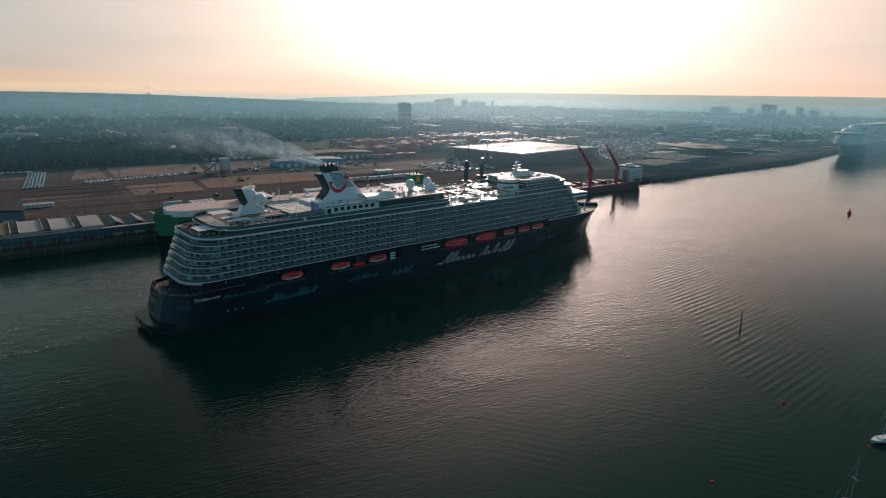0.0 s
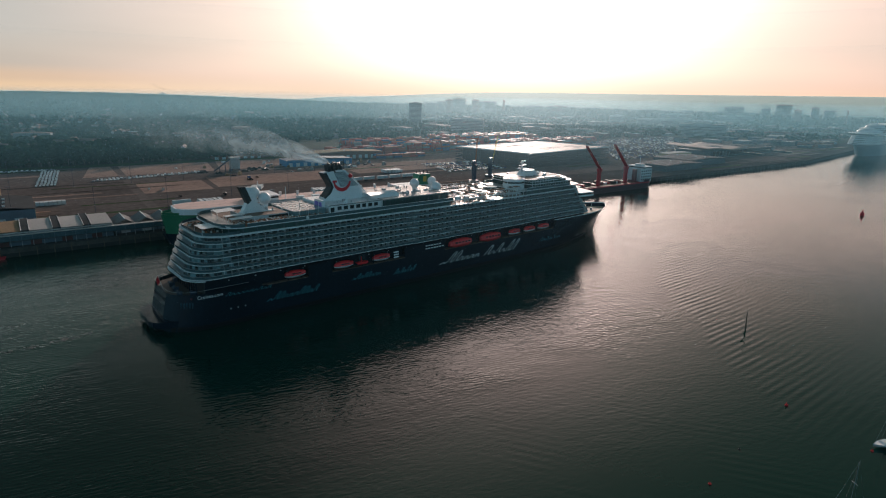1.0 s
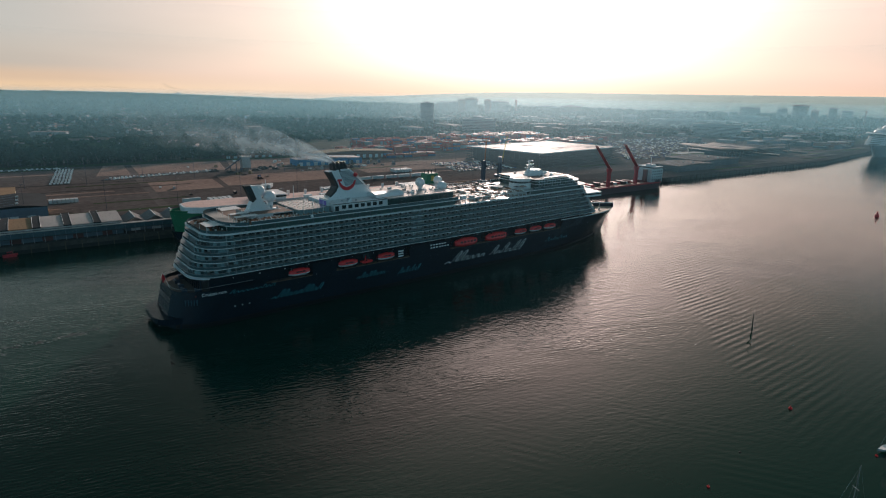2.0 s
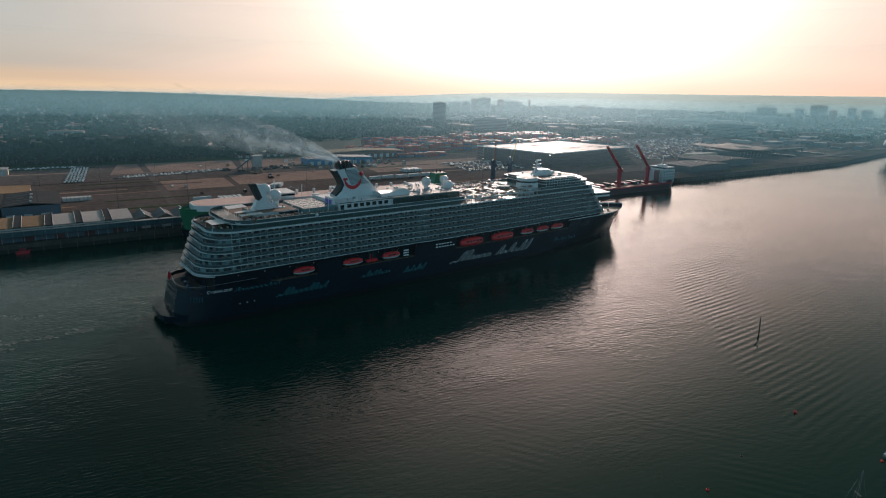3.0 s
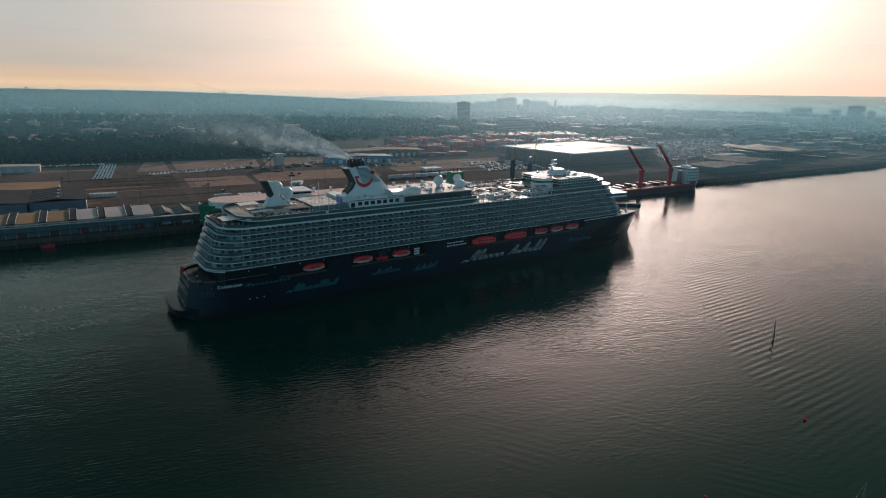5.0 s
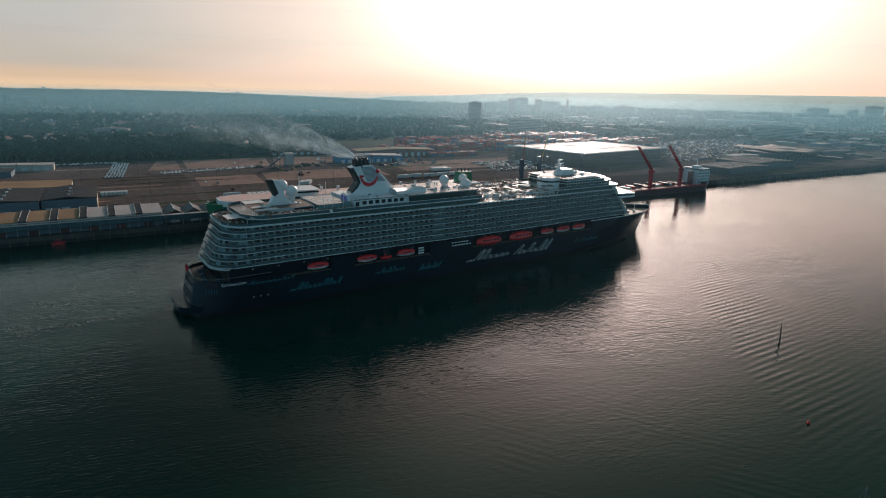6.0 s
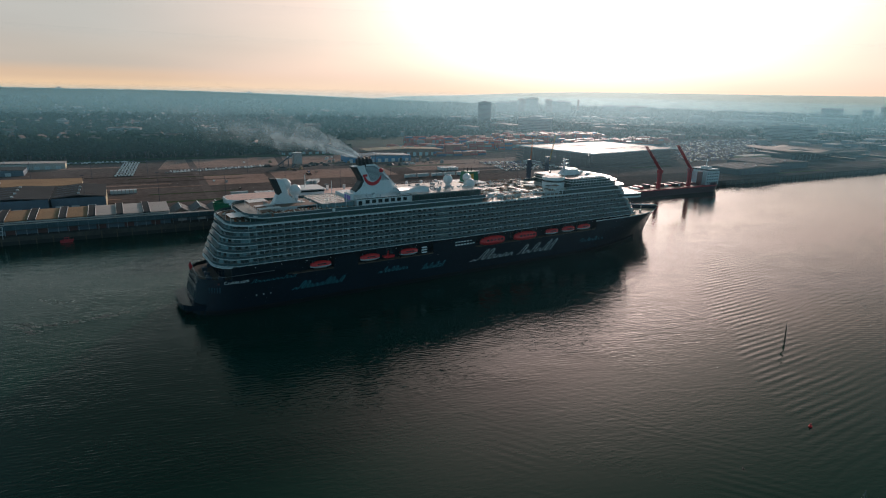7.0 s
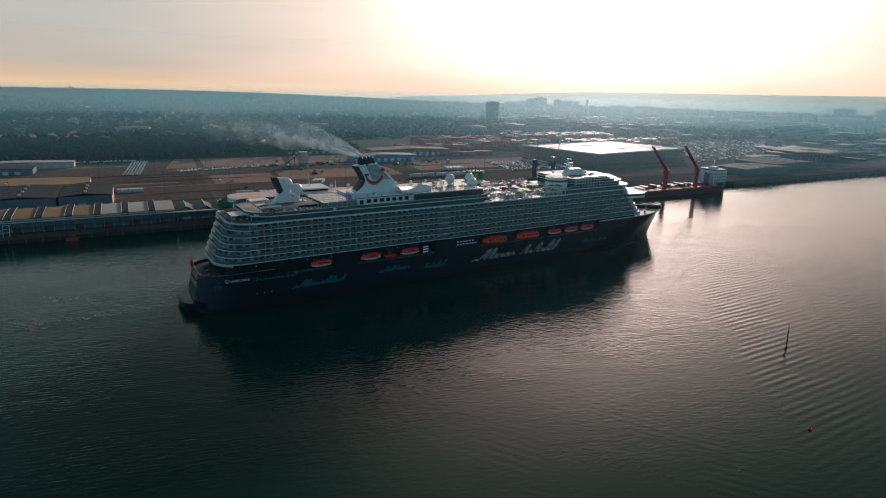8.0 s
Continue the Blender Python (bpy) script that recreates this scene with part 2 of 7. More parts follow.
    wake = calc("ADD", wake, calc("MULTIPLY", calc("MULTIPLY", crests(12, 2.0, 2.4, "SIN", 0.3), over), 0.010))
    # its mirror family, weaker, in the near water
    near = calc("MULTIPLY", ease(ripples(-20, 40, 26, 1.0, 0.2), 0.44, 0.66, 0.0, 1.0), calc("MULTIPLY", ease(y, 90, 125, 0.2, 1.0), ease(y, 150, 190, 1.0, 0.0)))
    near = calc("MULTIPLY", near, ease(x, -20, 30, 0.0, 1.0))
    cross = calc("MULTIPLY", calc("MULTIPLY", crests(-14, 3.0, 4.0), near), 0.014)
    bp = n.new("ShaderNodeBump")
    bp.inputs["Strength"].default_value, bp.inputs["Distance"].default_value = 1.0, 1.0
    l.new(calc("ADD", calc("ADD", lake, wake), cross), bp.inputs["Height"])
    l.new(bp.outputs["Normal"], p.inputs["Normal"])
    return m


def glass(name, col, rough=0.06):
    """Dark tinted glazing with a room's gloom behind it."""
    m = mat(name, col, rough, 0.0, 0.35, 0.4, 1.5, 0, 0.2, 0.8)
    return m


def leaf_material(name, col):
    m = mat(name, col, 1.0, 0, 0.5, 0.02, 0.3, 0, 0.2, 0.0)
    return m


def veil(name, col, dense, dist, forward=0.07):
    """A see-through sheet standing in for haze: it scatters light, most of which passes."""
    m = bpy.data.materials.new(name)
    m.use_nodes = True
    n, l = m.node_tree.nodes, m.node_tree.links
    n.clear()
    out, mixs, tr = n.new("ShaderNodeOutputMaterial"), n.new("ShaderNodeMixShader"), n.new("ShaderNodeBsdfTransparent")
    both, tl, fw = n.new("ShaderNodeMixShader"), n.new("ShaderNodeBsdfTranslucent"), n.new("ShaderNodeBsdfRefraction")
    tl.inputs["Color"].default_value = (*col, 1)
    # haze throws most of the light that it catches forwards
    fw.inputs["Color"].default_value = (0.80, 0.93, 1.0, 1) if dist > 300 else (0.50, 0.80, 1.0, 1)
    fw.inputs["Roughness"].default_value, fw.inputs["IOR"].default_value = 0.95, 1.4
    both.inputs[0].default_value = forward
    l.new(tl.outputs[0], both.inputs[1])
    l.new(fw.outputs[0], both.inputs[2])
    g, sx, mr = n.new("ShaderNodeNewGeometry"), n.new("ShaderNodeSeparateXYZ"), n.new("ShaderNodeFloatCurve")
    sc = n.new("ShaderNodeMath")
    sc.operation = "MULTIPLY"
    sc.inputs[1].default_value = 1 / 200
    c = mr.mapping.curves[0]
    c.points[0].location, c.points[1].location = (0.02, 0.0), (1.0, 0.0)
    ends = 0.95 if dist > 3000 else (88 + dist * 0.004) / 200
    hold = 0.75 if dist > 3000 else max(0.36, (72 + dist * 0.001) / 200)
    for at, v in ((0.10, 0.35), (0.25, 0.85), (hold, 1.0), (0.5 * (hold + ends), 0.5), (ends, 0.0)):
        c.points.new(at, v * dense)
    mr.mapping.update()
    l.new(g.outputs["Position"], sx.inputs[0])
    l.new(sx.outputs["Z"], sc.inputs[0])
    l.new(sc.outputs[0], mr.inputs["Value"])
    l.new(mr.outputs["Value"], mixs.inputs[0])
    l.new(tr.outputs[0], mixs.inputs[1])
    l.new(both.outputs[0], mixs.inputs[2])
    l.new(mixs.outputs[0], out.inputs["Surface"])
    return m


WATER = water_material()
NAVY = mat("navy_hull_paint", (0.0046, 0.0122, 0.0215), 0.16, 0, 0.35, 0.05, 0.9, spec=0.22)
WHITE = mat("white_ship_paint", (0.74, 0.75, 0.76), 0.4, 0, 0.1, 0.2, 1.5)
GREYWHITE = mat("pale_grey_paint", (0.5, 0.53, 0.55), 0.5, 0, 0.15, 0.25, 1.5)
CABIN = mat("cabin_wall_paint", (0.26, 0.315, 0.325), 0.55, 0, 0.15, 0.3, 1.5)
GLASS = glass("dark_window_glass", (0.015, 0.028, 0.032))
RAILGLASS = glass("balustrade_glass", (0.042, 0.085, 0.096), 0.10)
PANE = glass("pale_cabin_glass", (0.15, 0.25, 0.27), 0.05)
GREENGLASS = glass("green_tinted_glass", (0.02, 0.06, 0.055))
TEAK = mat("weathered_teak_deck", (0.155, 0.095, 0.066), 0.6, 0, 0.35, 0.4, 2.5)
PALEDECK = mat("pale_deck_coating", (0.34, 0.32, 0.30), 0.3, 0, 0.25, 0.3, 2.0)
GREYDECK = mat("grey_green_deck_coating", (0.16, 0.18, 0.175), 0.7, 0, 0.3, 0.3, 2.0, spec=0.15)
ORANGE = mat("orange_lifeboat_paint", (0.74, 0.026, 0.03), 0.4, 0, 0.15, 0.5, 2.0)
RED = mat("red_paint", (0.62, 0.02, 0.03), 0.4, 0, 0.15, 0.5, 2.0)
TEAL = mat("teal_lettering_paint", (0.015, 0.20, 0.25), 0.5, 0, 0.15, 0.5, 2.0)
LETTER = mat("white_lettering_paint", (0.74, 0.75, 0.75), 0.5, 0, 0.06, 0.5, 2.0)
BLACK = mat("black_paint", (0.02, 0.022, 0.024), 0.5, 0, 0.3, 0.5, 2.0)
STEEL = mat("galvanised_steel", (0.35, 0.36, 0.37), 0.4, 0.6, 0.2, 0.8, 4.0)
DARKSTEEL = mat("dark_blue_steel", (0.03, 0.05, 0.08), 0.5, 0.2, 0.25, 0.8, 4.0)
TARMAC = mat("worn_tarmac", (0.135, 0.114, 0.108), 0.95, 0, 0.5, 0.012, 0.25, spec=0.0)
CONCRETE = mat("quay_concrete", (0.068, 0.064, 0.063), 0.95, 0, 0.4, 0.03, 0.5, 0.02, spec=0.0)
QUAYWALL = mat("weedy_quay_wall", (0.026, 0.028, 0.026), 0.85, 0, 0.5, 0.08, 0.8, 0.05)
EARTH = mat("brown_gravel", (0.30, 0.212, 0.18), 0.95, 0, 0.45, 0.018, 0.3, spec=0.0)
GRASS = mat("rough_grass", (0.04, 0.065, 0.03), 0.95, 0, 0.4, 0.01, 0.2, spec=0.02)
TOWNLAND = mat("gardens_and_streets", (0.036, 0.05, 0.036), 0.95, 0, 0.55, 0.006, 0.06, spec=0.02)
LEAF = leaf_material("broad_leaves", (0.022, 0.038, 0.022))
LEAF2 = leaf_material("darker_leaves", (0.013, 0.033, 0.019))
BARK = mat("bark", (0.09, 0.07, 0.05), 0.9)
BLUESHED = mat("blue_grey_cladding", (0.10, 0.14, 0.18), 0.5, 0, 0.2, 0.1, 0.8)
GREYROOF = mat("grey_sheet_roof", (0.06, 0.064, 0.068), 0.85, 0, 0.35, 0.06, 0.8, spec=0.04)
MIDROOF = mat("weathered_sheet_roof", (0.20, 0.20, 0.20), 0.85, 0, 0.3, 0.1, 0.8, spec=0.05)
PALEROOF = mat("pale_sheet_roof", (0.46, 0.42, 0.40), 0.85, 0, 0.2, 0.06, 0.8, spec=0.1)
TANROOF = mat("tan_sheet_roof", (0.29, 0.19, 0.115), 0.85, 0, 0.4, 0.06, 0.8, spec=0.08)
CREAM = mat("cream_cladding", (0.50, 0.43, 0.28), 0.6, 0, 0.2, 0.1, 0.8)
SHINYROOF = mat("polished_pale_deck", (0.28, 0.205, 0.17), 0.62, 0, 0.55, 0.03, 0.22, spec=0.10)
CARDECK = mat("grey_car_deck", (0.06, 0.064, 0.07), 0.9, 0, 0.3, 0.05, 0.5, spec=0.08)
BRICKRED = mat("red_brick", (0.22, 0.10, 0.075), 0.85, 0, 0.3, 0.1, 1.5)
TILE = mat("brown_roof_tile", (0.16, 0.095, 0.075), 0.8, 0, 0.35, 0.1, 1.5)
RENDERED = mat("pale_render", (0.48, 0.45, 0.42), 0.8, 0, 0.2, 0.1, 1.0)
TOWERWALL = mat("concrete_tower_wall", (0.24, 0.235, 0.235), 0.8, 0, 0.2, 0.05, 0.5)
GREENHULL = mat("green_hull_paint", (0.012, 0.16, 0.075), 0.45, 0, 0.2, 0.1, 1.0)
BLUEHULL = mat("light_blue_hull_paint", (0.002, 0.11, 0.17), 0.4, 0, 0.15, 0.1, 1.0)
RUSTRED = mat("red_oxide_hull_paint", (0.12, 0.024, 0.026), 0.6, 0, 0.25, 0.1, 1.0)
CRANERED = mat("red_crane_paint", (0.46, 0.03, 0.04), 0.5, 0, 0.2, 0.2, 1.0)
YELLOW = mat("yellow_crane_paint", (0.62, 0.38, 0.05), 0.5, 0, 0.2, 0.3, 1.0)
SUNBED = mat("brown_woven_fabric", (0.24, 0.12, 0.07), 0.85, 0, 0.3, 0.5, 3.0)
CANVAS = mat("white_canvas", (0.78, 0.77, 0.75), 0.8, 0, 0.06, 0.3, 2.0)
BOXES = [mat("red_container_paint", (0.46, 0.06, 0.045), 0.55), mat("rust_container_paint", (0.40, 0.11, 0.07), 0.55), mat("blue_container_paint", (0.05, 0.11, 0.22), 0.55), mat("grey_container_paint", (0.26, 0.26, 0.26), 0.55)]
CARS = [mat("white_car_paint", (0.75, 0.75, 0.75), 0.25), mat("silver_car_paint", (0.42, 0.43, 0.45), 0.25, 0.4), mat("black_car_paint", (0.02, 0.02, 0.023), 0.2), mat("blue_car_paint", (0.04, 0.07, 0.16), 0.25)]


# ---- mesh helpers ----
class Shape:
    """Gathers points and faces of one mesh."""

    def __init__(self):
        self.v, self.f = [], []

    def add(self, pts, faces):
        k = len(self.v)
        self.v += [tuple(p) for p in pts]
        self.f += [tuple(k + i for i in q) for q in faces]
        return self

    def box(self, x0, x1, y0, y1, z0, z1, m=None):
        pts = [Vector((x, y, z)) for z in (z0, z1) for x, y in ((x0, y0), (x1, y0), (x1, y1), (x0, y1))]
        if m:
            pts = [m @ p for p in pts]
        return self.add(pts, [(3, 2, 1, 0), (4, 5, 6, 7), (0, 1, 5, 4), (1, 2, 6, 5), (2, 3, 7, 6), (3, 0, 4, 7)])

    def prism(self, outline, z0, z1, caps=True):
        """An upright wall on an outline (counter-clockwise), closed above and below."""
        n = len(outline)
        pts = [(x, y, z0) for x, y in outline] + [(x, y, z1) for x, y in outline]
        faces = [(i, (i + 1) % n, n + (i + 1) % n, n + i) for i in range(n)]
        if caps:
            faces += [tuple(range(n))[::-1], tuple(range(n, 2 * n))]
        return self.add(pts, faces)

    def profile(self, outline, y0, y1):
        """A side view (x, z) pushed from y0 to y1."""
        n = len(outline)
        pts = [(x, y0, z) for x, z in outline] + [(x, y1, z) for x, z in outline]
        faces = [(i, (i + 1) % n, n + (i + 1) % n, n + i) for i in range(n)] + [tuple(range(n))[::-1], tuple(range(n, 2 * n))]
        return self.add(pts, faces)

    def tube(self, a, b, r0, r1=None, sides=8):
        a, b = Vector(a), Vector(b)
        r1 = r0 if r1 is None else r1
        q = (b - a).to_track_quat("Z", "Y").to_matrix()
        pts = [c + q @ Vector((r * math.cos(2 * math.pi * i / sides), r * math.sin(2 * math.pi * i / sides), 0)) for c, r in ((a, r0), (b, r1)) for i in range(sides)]
        faces = [(i, (i + 1) % sides, sides + (i + 1) % sides, sides + i) for i in range(sides)]
        return self.add(pts, faces + [tuple(range(sides))[::-1], tuple(range(sides, 2 * sides))])

    def ball(self, c, r, seg=14, rings=8, squash=1.0, rough=0.0, rng=None):
        pts, faces = [(c[0], c[1], c[2] - r * squash)], []
        for j in range(1, rings):
            a = -math.pi / 2 + math.pi * j / rings
            for i in range(seg):
                k = r * (1 + (rng.uniform(-rough, rough) if rng else 0))
                o = 2 * math.pi * i / seg
                pts.append((c[0] + k * math.cos(a) * math.cos(o), c[1] + k * math.cos(a) * math.sin(o), c[2] + k * squash * math.sin(a)))
        pts.append((c[0], c[1], c[2] + r * squash))
        last = len(pts) - 1
        for i in range(seg):
            faces.append((0, 1 + (i + 1) % seg, 1 + i))
            faces.append((last, 1 + (rings - 2) * seg + i, 1 + (rings - 2) * seg + (i + 1) % seg))
        for j in range(rings - 2):
            for i in range(seg):
                p, q = 1 + j * seg + i, 1 + j * seg + (i + 1) % seg
                faces.append((p, q, q + seg, p + seg))
        return self.add(pts, faces)

    def mesh(self, name, material, smooth=False):
        me = bpy.data.meshes.new(name)
        me.from_pydata(self.v, [], self.f)
        me.materials.append(material)
        if smooth:
            me.shade_smooth()
        me.update()
        return me


def part(name, shape, material, parent=None, label="", smooth=False, m=None):
    """Links a shape as one mesh object, under a thing or a part."""
    me = shape.mesh(name, material, smooth) if isinstance(shape, Shape) else shape
    ob = new(name, me)
    if parent:
        ob.parent = parent
    if m is not None:
        ob.matrix_basis = m
    return tagged(ob, label)


def thing(name, m, label, category, group="", kind=""):
    """An empty at the base of a thing, which carries its parts."""
    ob = new(name)
    ob.empty_display_size = 0.5
    ob.matrix_basis = m
    return tagged(ob, label, category, group, kind)


QUAY_TURN, QUAY_START = 40.3, Vector((-263.0, 272.0))
QX, QN = Vector((math.cos(radians(QUAY_TURN)), math.sin(radians(QUAY_TURN)))), Vector((-math.sin(radians(QUAY_TURN)), math.cos(radians(QUAY_TURN))))
GROUND = 5.0


def dock(s, d, z=GROUND, turn=0.0):
    """A pose s metres along the quay and d metres inland of its edge, turned along it."""
    p = QUAY_START + QX * s + QN * d
    return pose(p.x, p.y, z, 0, 0, QUAY_TURN + turn)
# haze sheets: distance in metres, density, tint; the 150 m one imitates lens glare
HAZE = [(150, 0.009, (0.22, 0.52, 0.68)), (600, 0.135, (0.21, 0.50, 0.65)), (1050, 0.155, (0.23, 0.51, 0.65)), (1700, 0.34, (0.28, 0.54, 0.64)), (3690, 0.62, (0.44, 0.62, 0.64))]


# ---- the cruise ship ----
# its own axes: x ahead from the stern platform's edge, y to port, z up from the waterline
p0 = Vector((math.cos(radians(44)), math.sin(radians(44)))) * 51.5 - Vector((math.sin(radians(44)), -math.cos(radians(44)))) * 233.0
cruise = thing("cruise_ship", pose(p0.x, p0.y, 0, 0, 0, 44.0), "large navy and white cruise ship with a smoking white funnel", "ship")
BASE, STOREY, TIERS = 19.4, 2.66, 6
TOPDECK = BASE + STOREY * TIERS + 2.75
POOL = BASE + STOREY * TIERS + 0.32


def stern_at(z):
    return 5.0 + 0.22 * max(z, 0)


def stem_at(z):
    return 290.0 + 11.0 * (max(z, 0) / 17.5) ** 1.25


def half_beam(u, z):
    """The hull's half breadth, fine at the waterline ahead, full at the deck."""
    f = min(1.0, max(0.0, z) / 17.5)
    start = 205 + 45 * f
    w = 18.0
    if u > start:
        w *= max(0.0, 1 - ((u - start) / (stem_at(z) - start)) ** (1.7 + 0.7 * f))
    if u < 34:
        w *= 1 - 0.10 * ((34 - u) / 29) ** 2
    if u < stern_at(z) + 15:
        w *= 0.46 + 0.54 * math.sqrt(max(0.0, 1 - ((stern_at(z) + 15 - u) / 15) ** 2))
    return w


def hull_skin(w0, w1, levels, steps, cap_aft=False, deck=False, out=0.0):
    s = Shape()
    rows = []
    for z in levels:
        line = []
        for i in range(steps + 1):
            w = w0 + (w1 - w0) * i / steps
            u = stern_at(z) + w * (stem_at(z) - stern_at(z))
            line.append((u, half_beam(u, z) + out, z))
        rows.append(line)
    n = steps + 1
    for side in (-1, 1):
        pts = [(u, side * y, z) for r in rows for u, y, z in r]
        fs = []
        for j in range(len(levels) - 1):
            for i in range(steps):
                q = (j * n + i, j * n + i + 1, (j + 1) * n + i + 1, (j + 1) * n + i)
                fs.append(q if side < 0 else q[::-1])
        s.add(pts, fs)
    if cap_aft:
        for j in range(len(levels) - 1):
            a, b = rows[j][0], rows[j + 1][0]
            s.add([(a[0], a[1], a[2]), (a[0], -a[1], a[2]), (b[0], -b[1], b[2]), (b[0], b[1], b[2])], [(0, 1, 2, 3)])
    if deck:
        r = rows[-1]
        for i in range(steps):
            a, b = r[i], r[i + 1]
            s.add([(a[0], -a[1], a[2]), (b[0], -b[1], b[2]), (b[0], b[1], b[2]), (a[0], a[1], a[2])], [(0, 1, 2, 3)])
    return s


hull = part("hull", hull_skin(0, 1, [-4, 0, 1.5, 4, 7, 10, 13.0], 150, True, True), NAVY, cruise, "navy blue painted steel hull", True)
# dark of the lower hull and below the platform, put into the colour
LOWDARK = mat("low_hull_dark", (0.004, 0.005, 0.007), 0.5, 0, 0.3, 0.2, 1.0, spec=0.2)
part("boot_top", hull_skin(0, 0.94, [-3.5, 0, 1.9], 120, True, False, 0.05), LOWDARK, cruise, "black band along the waterline", True)
# added block that gives the shadow below the stern platform a shape
part("platform_skeg", Shape().prism([(3.0, -7), (13, -11), (13, 11), (3.0, 7)], -1.0, 2.0), LOWDARK, cruise)
part("upper_hull", hull_skin(0.745, 1, [13.0, 14.5, 16, 17.8], 40), NAVY, cruise, smooth=True)
part("upper_hull", hull_skin(0.0, 0.115, [13.0, 13.6, 14.3], 36, True), NAVY, cruise, smooth=True)
part("bulwark_rail", hull_skin(0.735, 1, [17.8, 18.25], 40, out=0.12), WHITE, cruise, "white painted bulwark capping")
# foredeck and after mooring deck
s = Shape()
for i in range(20):
    a, b = 258 + 41 * i / 20, 258 + 41 * (i + 1) / 20
    ya, yb = max(0.1, half_beam(a, 16) - 0.4), max(0.1, half_beam(b, 16) - 0.4)
    s.add([(a, -ya, 15.6), (b, -yb, 15.6), (b, yb, 15.6), (a, ya, 15.6)], [(0, 1, 2, 3)])
part("foredeck", s, mat("sandy_deck_paint", (0.42, 0.33, 0.25), 0.7), cruise, "sand coloured foredeck")
s = Shape().prism([(9, -9.5), (12, -13), (18, -15.6), (50, -17.2), (50, 17.2), (18, 15.6), (12, 13), (9, 9.5)], 13.05, 13.25)
part("mooring_deck", s, mat("dark_planked_deck", (0.075, 0.055, 0.045), 0.7, 0, 0.3, 0.4, 2.0), cruise, "dark planked aft deck")
# stern platform
s = Shape()
out = [(1.2, -6.5), (1.9, -9.4), (3.6, -11.6), (6.5, -13.2), (13, -14.4), (13, 14.4), (6.5, 13.2), (3.6, 11.6), (1.9, 9.4), (1.2, 6.5)]
s.prism(out, 2.0, 4.3)
part("stern_platform", s, NAVY, cruise, "low navy stern platform")
# set-back boat deck
s = Shape()
s.box(20, 257, -15.4, 15.4, 13.0, BASE - 0.2)
part("boat_deck_wall", s, NAVY, cruise, "dark recessed boat deck wall")
for i in range(14):
    part("boat_deck_window", Shape().box(52 + i * 12.2, 55.2 + i * 12.2, -15.44, -15.41, 14.2, 17.6), GLASS, cruise)
s = Shape()
s.box(44, 228, -17.9, 17.9, 12.95, 13.2)
part("promenade_deck", s, TEAK, cruise)
for i in range(31):
    u = 47 + i * 6
    for y in (-17.7, 17.7):
        part("deck_post", Shape().box(u - 0.12, u + 0.12, y - 0.12, y + 0.12, 13.2, BASE - 0.15), NAVY, cruise)
for u0, u1 in ((62, 73.5), (113, 138)):
    part("shell_door", Shape().box(u0, u1, -17.98, -17.8, 13.0, BASE - 1.2), NAVY, cruise)


def outline(aft, fore, half, round_aft, round_fore, bulge=0.0, bowed=False):
    """A deck's outline from above, counter-clockwise, rounded at stern and front."""
    pts = []
    for i in range(13):
        a = math.pi / 2 * i / 12
        pts.append((aft + round_aft * (1 - math.cos(a)), -(half * 0.42 + half * 0.58 * math.sin(a))))
    low = []
    n = 156 if bowed else 60
    for i in range(1, n):
        u = aft + round_aft + (fore - round_fore - aft - round_aft) * i / n
        b = 0.5 + 0.5 * math.tanh((u - 118) / 2.2) * 1.0
        b2 = 0.5 + 0.5 * math.tanh((u - 196) / 2.2)
        # balcony fronts bow out by pairs ahead of the middle
        bow = 0.26 * abs(math.sin(math.pi * (u - 27) / 5.7)) * (0.5 + 0.5 * math.tanh((u - 112) / 6)) if bowed else 0
        low.append((u, -(half + bow + bulge * (b - b2))))
    front = []
    for i in range(13):
        a = math.pi / 2 * i / 12
        front.append((fore - round_fore * (1 - math.sin(a)), -(half * (0.35 + 0.65 * math.cos(a) ** 0.8))))
    star = pts + low + front
    return star + [(x, -y) for x, y in star[::-1]]


def tier_aft(z):
    return 14.0 + 0.40 * (z - BASE)


def tier_fore(z):
    return 263.0 - 0.85 * (z - BASE)


# balcony storeys
for k in range(TIERS):
    z = BASE + k * STOREY
    o = outline(tier_aft(z), tier_fore(z), 18.0, 10, 9, 0.5, True)
    i1 = outline(tier_aft(z) + 1.9, tier_fore(z) - 1.2, 16.2, 10, 9, 0.5)
    part("deck_slab", Shape().prism(o, z - 0.11, z + 0.11), WHITE, cruise, "white balcony deck edge")
    part("cabin_wall", Shape().prism(i1, z + 0.14, z + STOREY - 0.14), CABIN, cruise)
    e = outline(tier_aft(z) + 0.12, tier_fore(z) - 0.12, 17.88, 10, 9, 0.5, True)
    part("balustrade", Shape().prism(e, z + 0.22, z + 1.12, False), RAILGLASS, cruise, "tinted glass balcony balustrade")
    e2 = outline(tier_aft(z) + 0.02, tier_fore(z) - 0.02, 17.98, 10, 9, 0.5, True)
    part("handrail", Shape().prism(e2, z + 1.12, z + 1.19), STEEL, cruise)
z = BASE + TIERS * STOREY
part("deck_slab", Shape().prism(outline(tier_aft(z) - 0.8, tier_fore(z) + 1, 18.25, 10, 9, 0.5), z - 0.25, z + 0.3), WHITE, cruise, "white deck edge")

